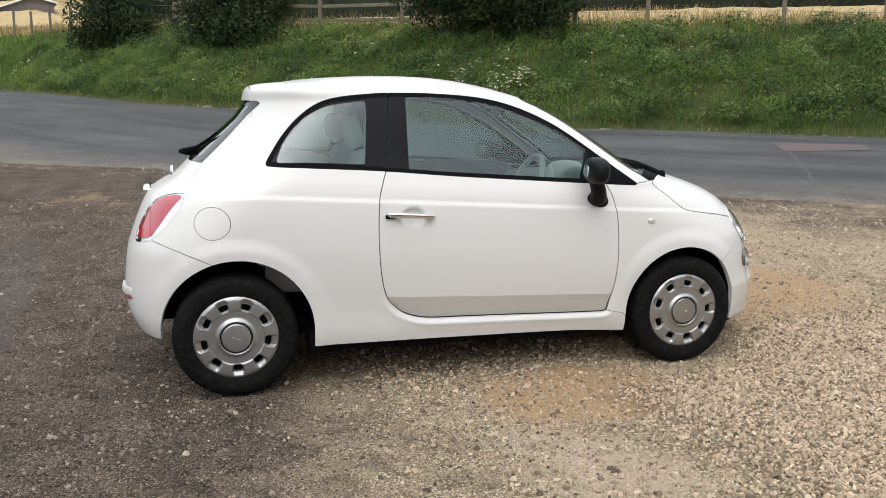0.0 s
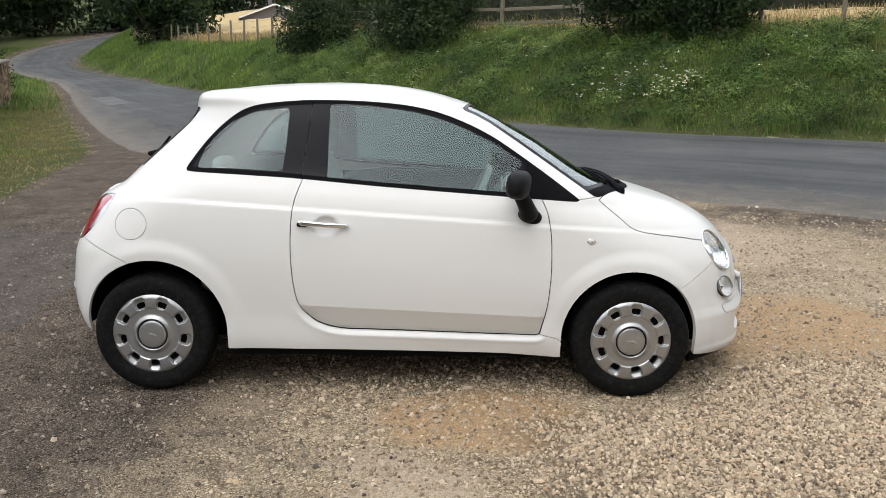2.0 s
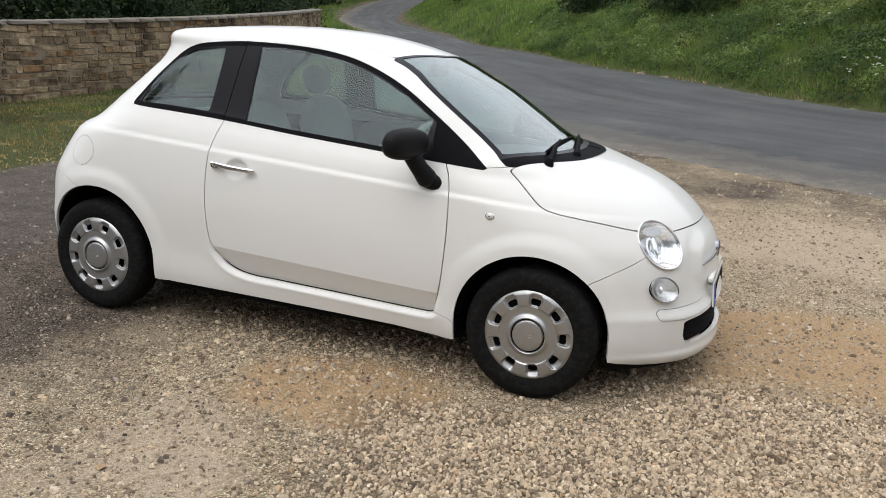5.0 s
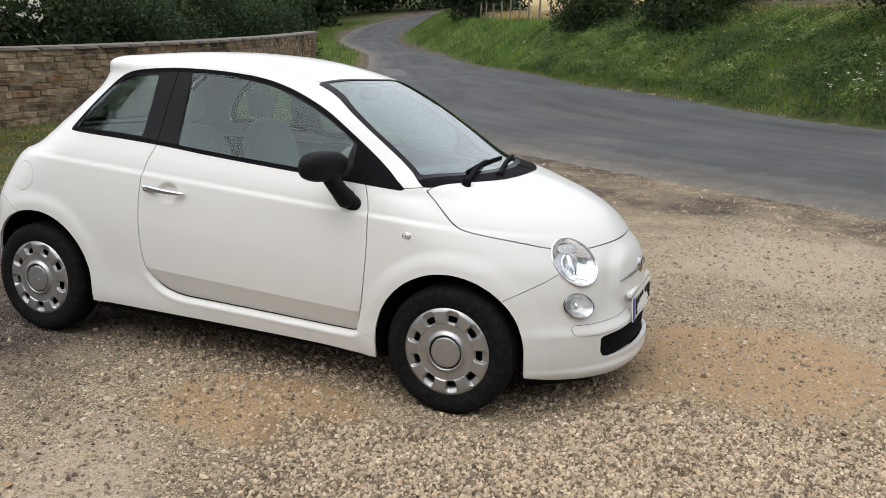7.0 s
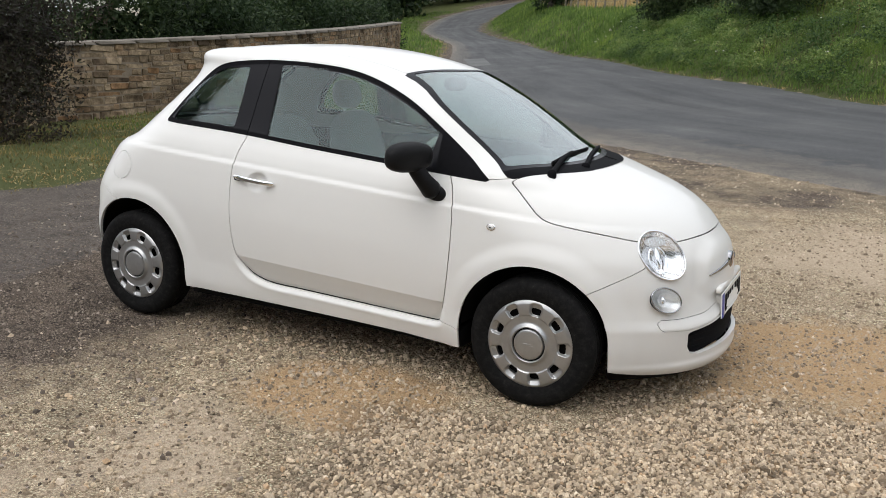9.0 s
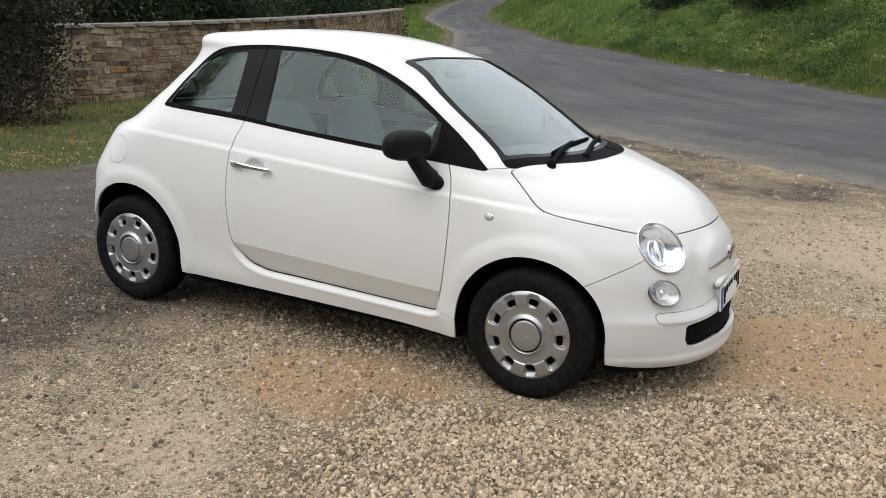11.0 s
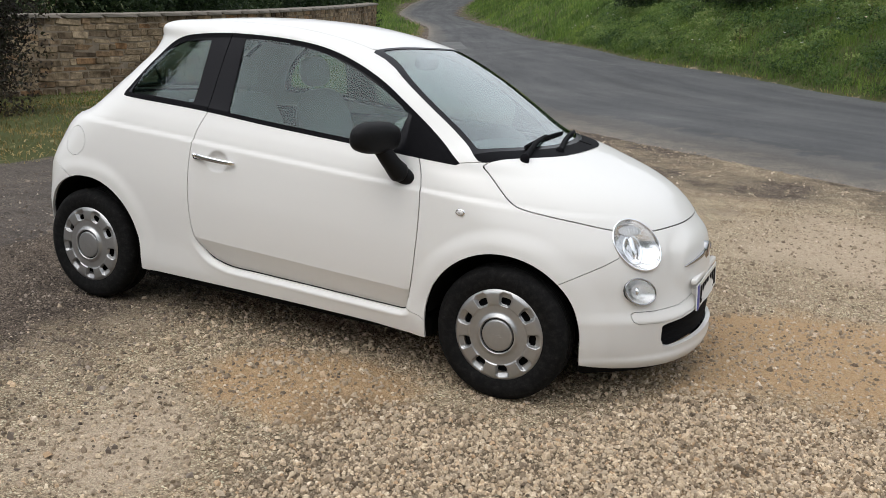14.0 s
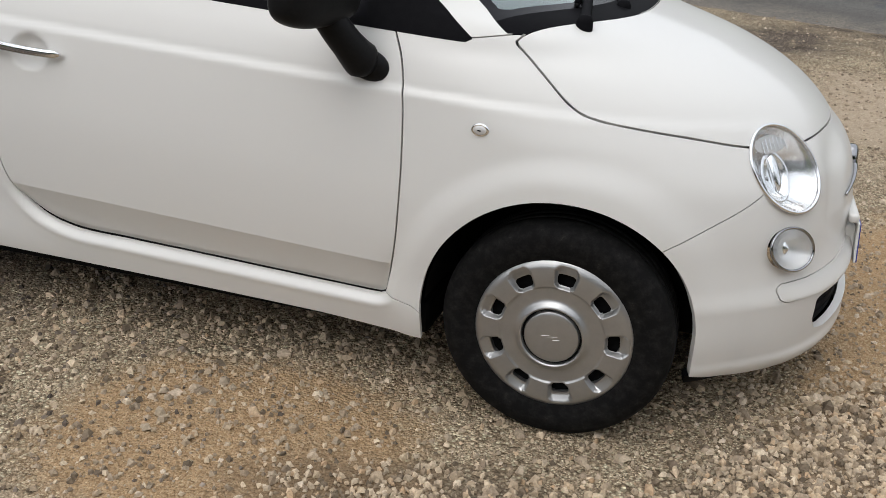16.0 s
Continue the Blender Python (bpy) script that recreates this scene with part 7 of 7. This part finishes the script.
wire(PEBBLE, mix(PEBBLE, 1.0, pc, pn, "MULTIPLY"), shader(PEBBLE).inputs["Base Color"])
# stones trodden into the dirt take its colour
SUNKEN = material("dusty_stones", rough=0.92, spec=0.15)
ug = node(SUNKEN, "ShaderNodeNewGeometry")
uc = ramp(SUNKEN, ug.outputs["Random Per Island"], [(0.0, (0.154, 0.117, 0.0855)), (0.45, (0.357, 0.284, 0.208)), (0.85, (0.499, 0.403, 0.301)), (1.0, (0.688, 0.579, 0.458))])
un = ramp(SUNKEN, noise_node(SUNKEN, coords(SUNKEN), 120.0, 5.0), [(0.3, (0.66, 0.65, 0.63)), (0.7, (1.18, 1.17, 1.15))])
wire(SUNKEN, mix(SUNKEN, 1.0, uc, un, "MULTIPLY"), shader(SUNKEN).inputs["Base Color"])
DULL = material("dull_stones", rough=0.9, spec=0.2)
dg = node(DULL, "ShaderNodeNewGeometry")
wire(DULL, ramp(DULL, dg.outputs["Random Per Island"], [(0.0, (0.06, 0.0471, 0.0381)), (0.5, (0.15, 0.12, 0.0952)), (0.9, (0.24, 0.196, 0.157)), (1.0, (0.396, 0.333, 0.274))]), shader(DULL).inputs["Base Color"])

phi = (1 + 5 ** 0.5) / 2
ICO_V = np.array([(-1, phi, 0), (1, phi, 0), (-1, -phi, 0), (1, -phi, 0), (0, -1, phi), (0, 1, phi), (0, -1, -phi), (0, 1, -phi), (phi, 0, -1), (phi, 0, 1), (-phi, 0, -1), (-phi, 0, 1)]) / math.hypot(1, phi)
ICO_F = np.array([(0, 11, 5), (0, 5, 1), (0, 1, 7), (0, 7, 10), (0, 10, 11), (1, 5, 9), (5, 11, 4), (11, 10, 2), (10, 7, 6), (7, 1, 8), (3, 9, 4), (3, 4, 2), (3, 2, 6), (3, 6, 8), (3, 8, 9), (4, 9, 5), (2, 4, 11), (6, 2, 10), (8, 6, 7), (9, 8, 1)])
# crushed stone: a flat-topped chip, open below where it sits in the ground
CHIP_V = np.array([(1, 0.3, -0.4), (-0.15, 1.0, -0.4), (-0.95, -0.2, -0.4), (0.3, -0.95, -0.4), (0.55, 0.35, 0.6), (-0.5, 0.3, 0.68), (0.1, -0.55, 0.62)], float)
CHIP_F = np.array([(0, 1, 4), (1, 5, 4), (1, 2, 5), (2, 6, 5), (2, 3, 6), (3, 0, 6), (0, 4, 6), (4, 5, 6)])


def stones_mesh(name, at, size, mat, label, shape="ico", sunk=0.25, smooth=True):
    bv, bf = {"ico": (ICO_V, ICO_F), "chip": (CHIP_V, CHIP_F)}[shape]
    n, k = len(at), len(bv)
    v = bv[None] * (1 + RNG.normal(0, 0.16, (n, k, 1)))
    v = v * np.stack([RNG.uniform(0.75, 1.35, n), RNG.uniform(0.65, 1.1, n), RNG.uniform(0.6, 1.1, n)], 1)[:, None]
    a, b = RNG.uniform(0, 2 * math.pi, n), RNG.normal(0, 0.35, n)
    ca_, sa_, cb_, sb_ = np.cos(a), np.sin(a), np.cos(b), np.sin(b)
    x = v[..., 0] * cb_[:, None] + v[..., 2] * sb_[:, None]
    z = -v[..., 0] * sb_[:, None] + v[..., 2] * cb_[:, None]
    x, y = x * ca_[:, None] - v[..., 1] * sa_[:, None], x * sa_[:, None] + v[..., 1] * ca_[:, None]
    v = np.stack([x, y, z], -1) * size[:, None, None]
    v = v + at[:, None] + np.array((0, 0, 1)) * (size * (0.55 - sunk))[:, None, None]
    f = bf[None] + (np.arange(n) * k)[:, None, None]
    ob = fast_mesh(name, v.reshape(-1, 3), f.reshape(-1, 3), mat, smooth=smooth)
    return tagged(ob, label, "gravel", kind="stuff")


def loose(x, y):
    """How thickly loose pale gravel lies: thick before the car's front wheel and towards the camera, thin on the worn tracks."""
    p = wobble(x, y, 1.3, 2.0) * 0.5 + wobble(x, y, 3.1) * 0.3
    thick = smoothstep(-0.85, -1.25, y + 0.12 * p - 0.75 * smoothstep(1.3, 2.0, x)) * smoothstep(0.15, 0.95, x + 0.25 * p + 0.12 * (y + 1.2))
    bare = np.exp(-((x - 0.1) ** 2 + (y + 1.7) ** 2) / 0.2) + np.exp(-((x - 0.3) ** 2 + (y + 2.1) ** 2) / 0.16) + np.exp(-((x - 0.5) ** 2 + (y + 1.08) ** 2) / 0.1)
    thick = thick * np.clip(1 - 0.5 * bare, 0, 1)
    right = 0.32 * smoothstep(1.6, 2.6, x) * (0.6 + 0.8 * np.clip(p + 0.4, 0, 1))
    return np.clip(np.maximum(np.maximum(thick, right), (0.16 + 0.18 * np.clip(p, 0, 1)) * smoothstep(-1.6, 0.4, x + 0.35 * (y + 1.2))), 0, 1)


def fading(x, y):
    """Stones thin out towards the edges of the trodden yard."""
    return smoothstep(-4.3, -2.9, y + 0.3 * wobble(x, y, 1.1)) * smoothstep(-4.6, -3.2, x + 0.3 * wobble(x, y, 1.3, 2.0)) * smoothstep(6.2, 3.6, x + 0.4 * wobble(x, y, 0.9, 1.0))


def open_ground(x, y):
    return (side_of(NEAR, x, y) < -0.2) * (side_of(VERGE, x, y) > 0.1)


def near_view(x, y):
    """Thicker where the walk passes, thinner far out."""
    return smoothstep(-3.6, -2.5, y)


at = scatter(150000, -0.6, 4.0, -3.8, -0.1, lambda x, y: loose(x, y) ** 1.3 * fading(x, y) * (0.35 + 0.65 * near_view(x, y)))
stones_mesh("loose_gravel", at, 0.0078 * RNG.lognormal(0, 0.30, len(at)), PEBBLE, "loose pale gravel stones", "chip", 0.12, False)
at = scatter(62000, -1.6, 4.2, -3.4, 2.2, lambda x, y: (0.55 + 0.45 * wobble(x, y, 2.2, 4.0)) * (1 - 0.7 * loose(x, y)) * smoothstep(-1.6, 0.3, x) * open_ground(x, y) * fading(x, y))
stones_mesh("trodden_stones", at, np.minimum(0.0052 * RNG.lognormal(0, 0.55, len(at)), 0.02), SUNKEN, "dusty broken stones trodden into the dirt", "chip", 0.42, False)
at = scatter(62000, -4.5, 1.2, -3.8, 6.0, lambda x, y: smoothstep(0.9, -1.4, x) * (1 - 0.4 * smoothstep(-2.2, -2.5, x) * smoothstep(4.2, 2.8, y)) * (0.6 + 0.4 * wobble(x, y, 1.9, 1.0)) * open_ground(x, y) * fading(x, y))
stones_mesh("grey_grit", at, np.minimum(0.0062 * RNG.lognormal(0, 0.45, len(at)), 0.018), DULL, "dull grey grit stones", "chip", 0.38, False)
at = scatter(52000, 1.5, 6.0, -3.0, 4.0, lambda x, y: (0.5 + 0.5 * wobble(x, y, 1.6, 3.0)) * open_ground(x, y) * fading(x, y))
stones_mesh("right_grit", at, np.minimum(0.0058 * RNG.lognormal(0, 0.5, len(at)), 0.018), SUNKEN, "fine tan grit on the open gravel", "chip", 0.4, False)
at = scatter(34000, -7, 9, 0.5, 9.5, lambda x, y: 0.4 * open_ground(x, y) * smoothstep(-2.2, 0.2, x) + 0.5 * np.exp(-((side_of(NEAR, x, y) + 0.1) / 0.3) ** 2))
stones_mesh("far_gravel", at, np.minimum(0.0082 * RNG.lognormal(0, 0.4, len(at)), 0.018), SUNKEN, "stones along the road edge", "chip", 0.35, False)
at = scatter(150, -0.7, 4.0, -2.6, 0.6, lambda x, y: np.full(len(x), 0.5))
stones_mesh("larger_stones", at, np.minimum(0.015 * RNG.lognormal(0, 0.3, len(at)), 0.03), SUNKEN, "larger flat stones half sunk in the dirt", "ico", 0.45, False)
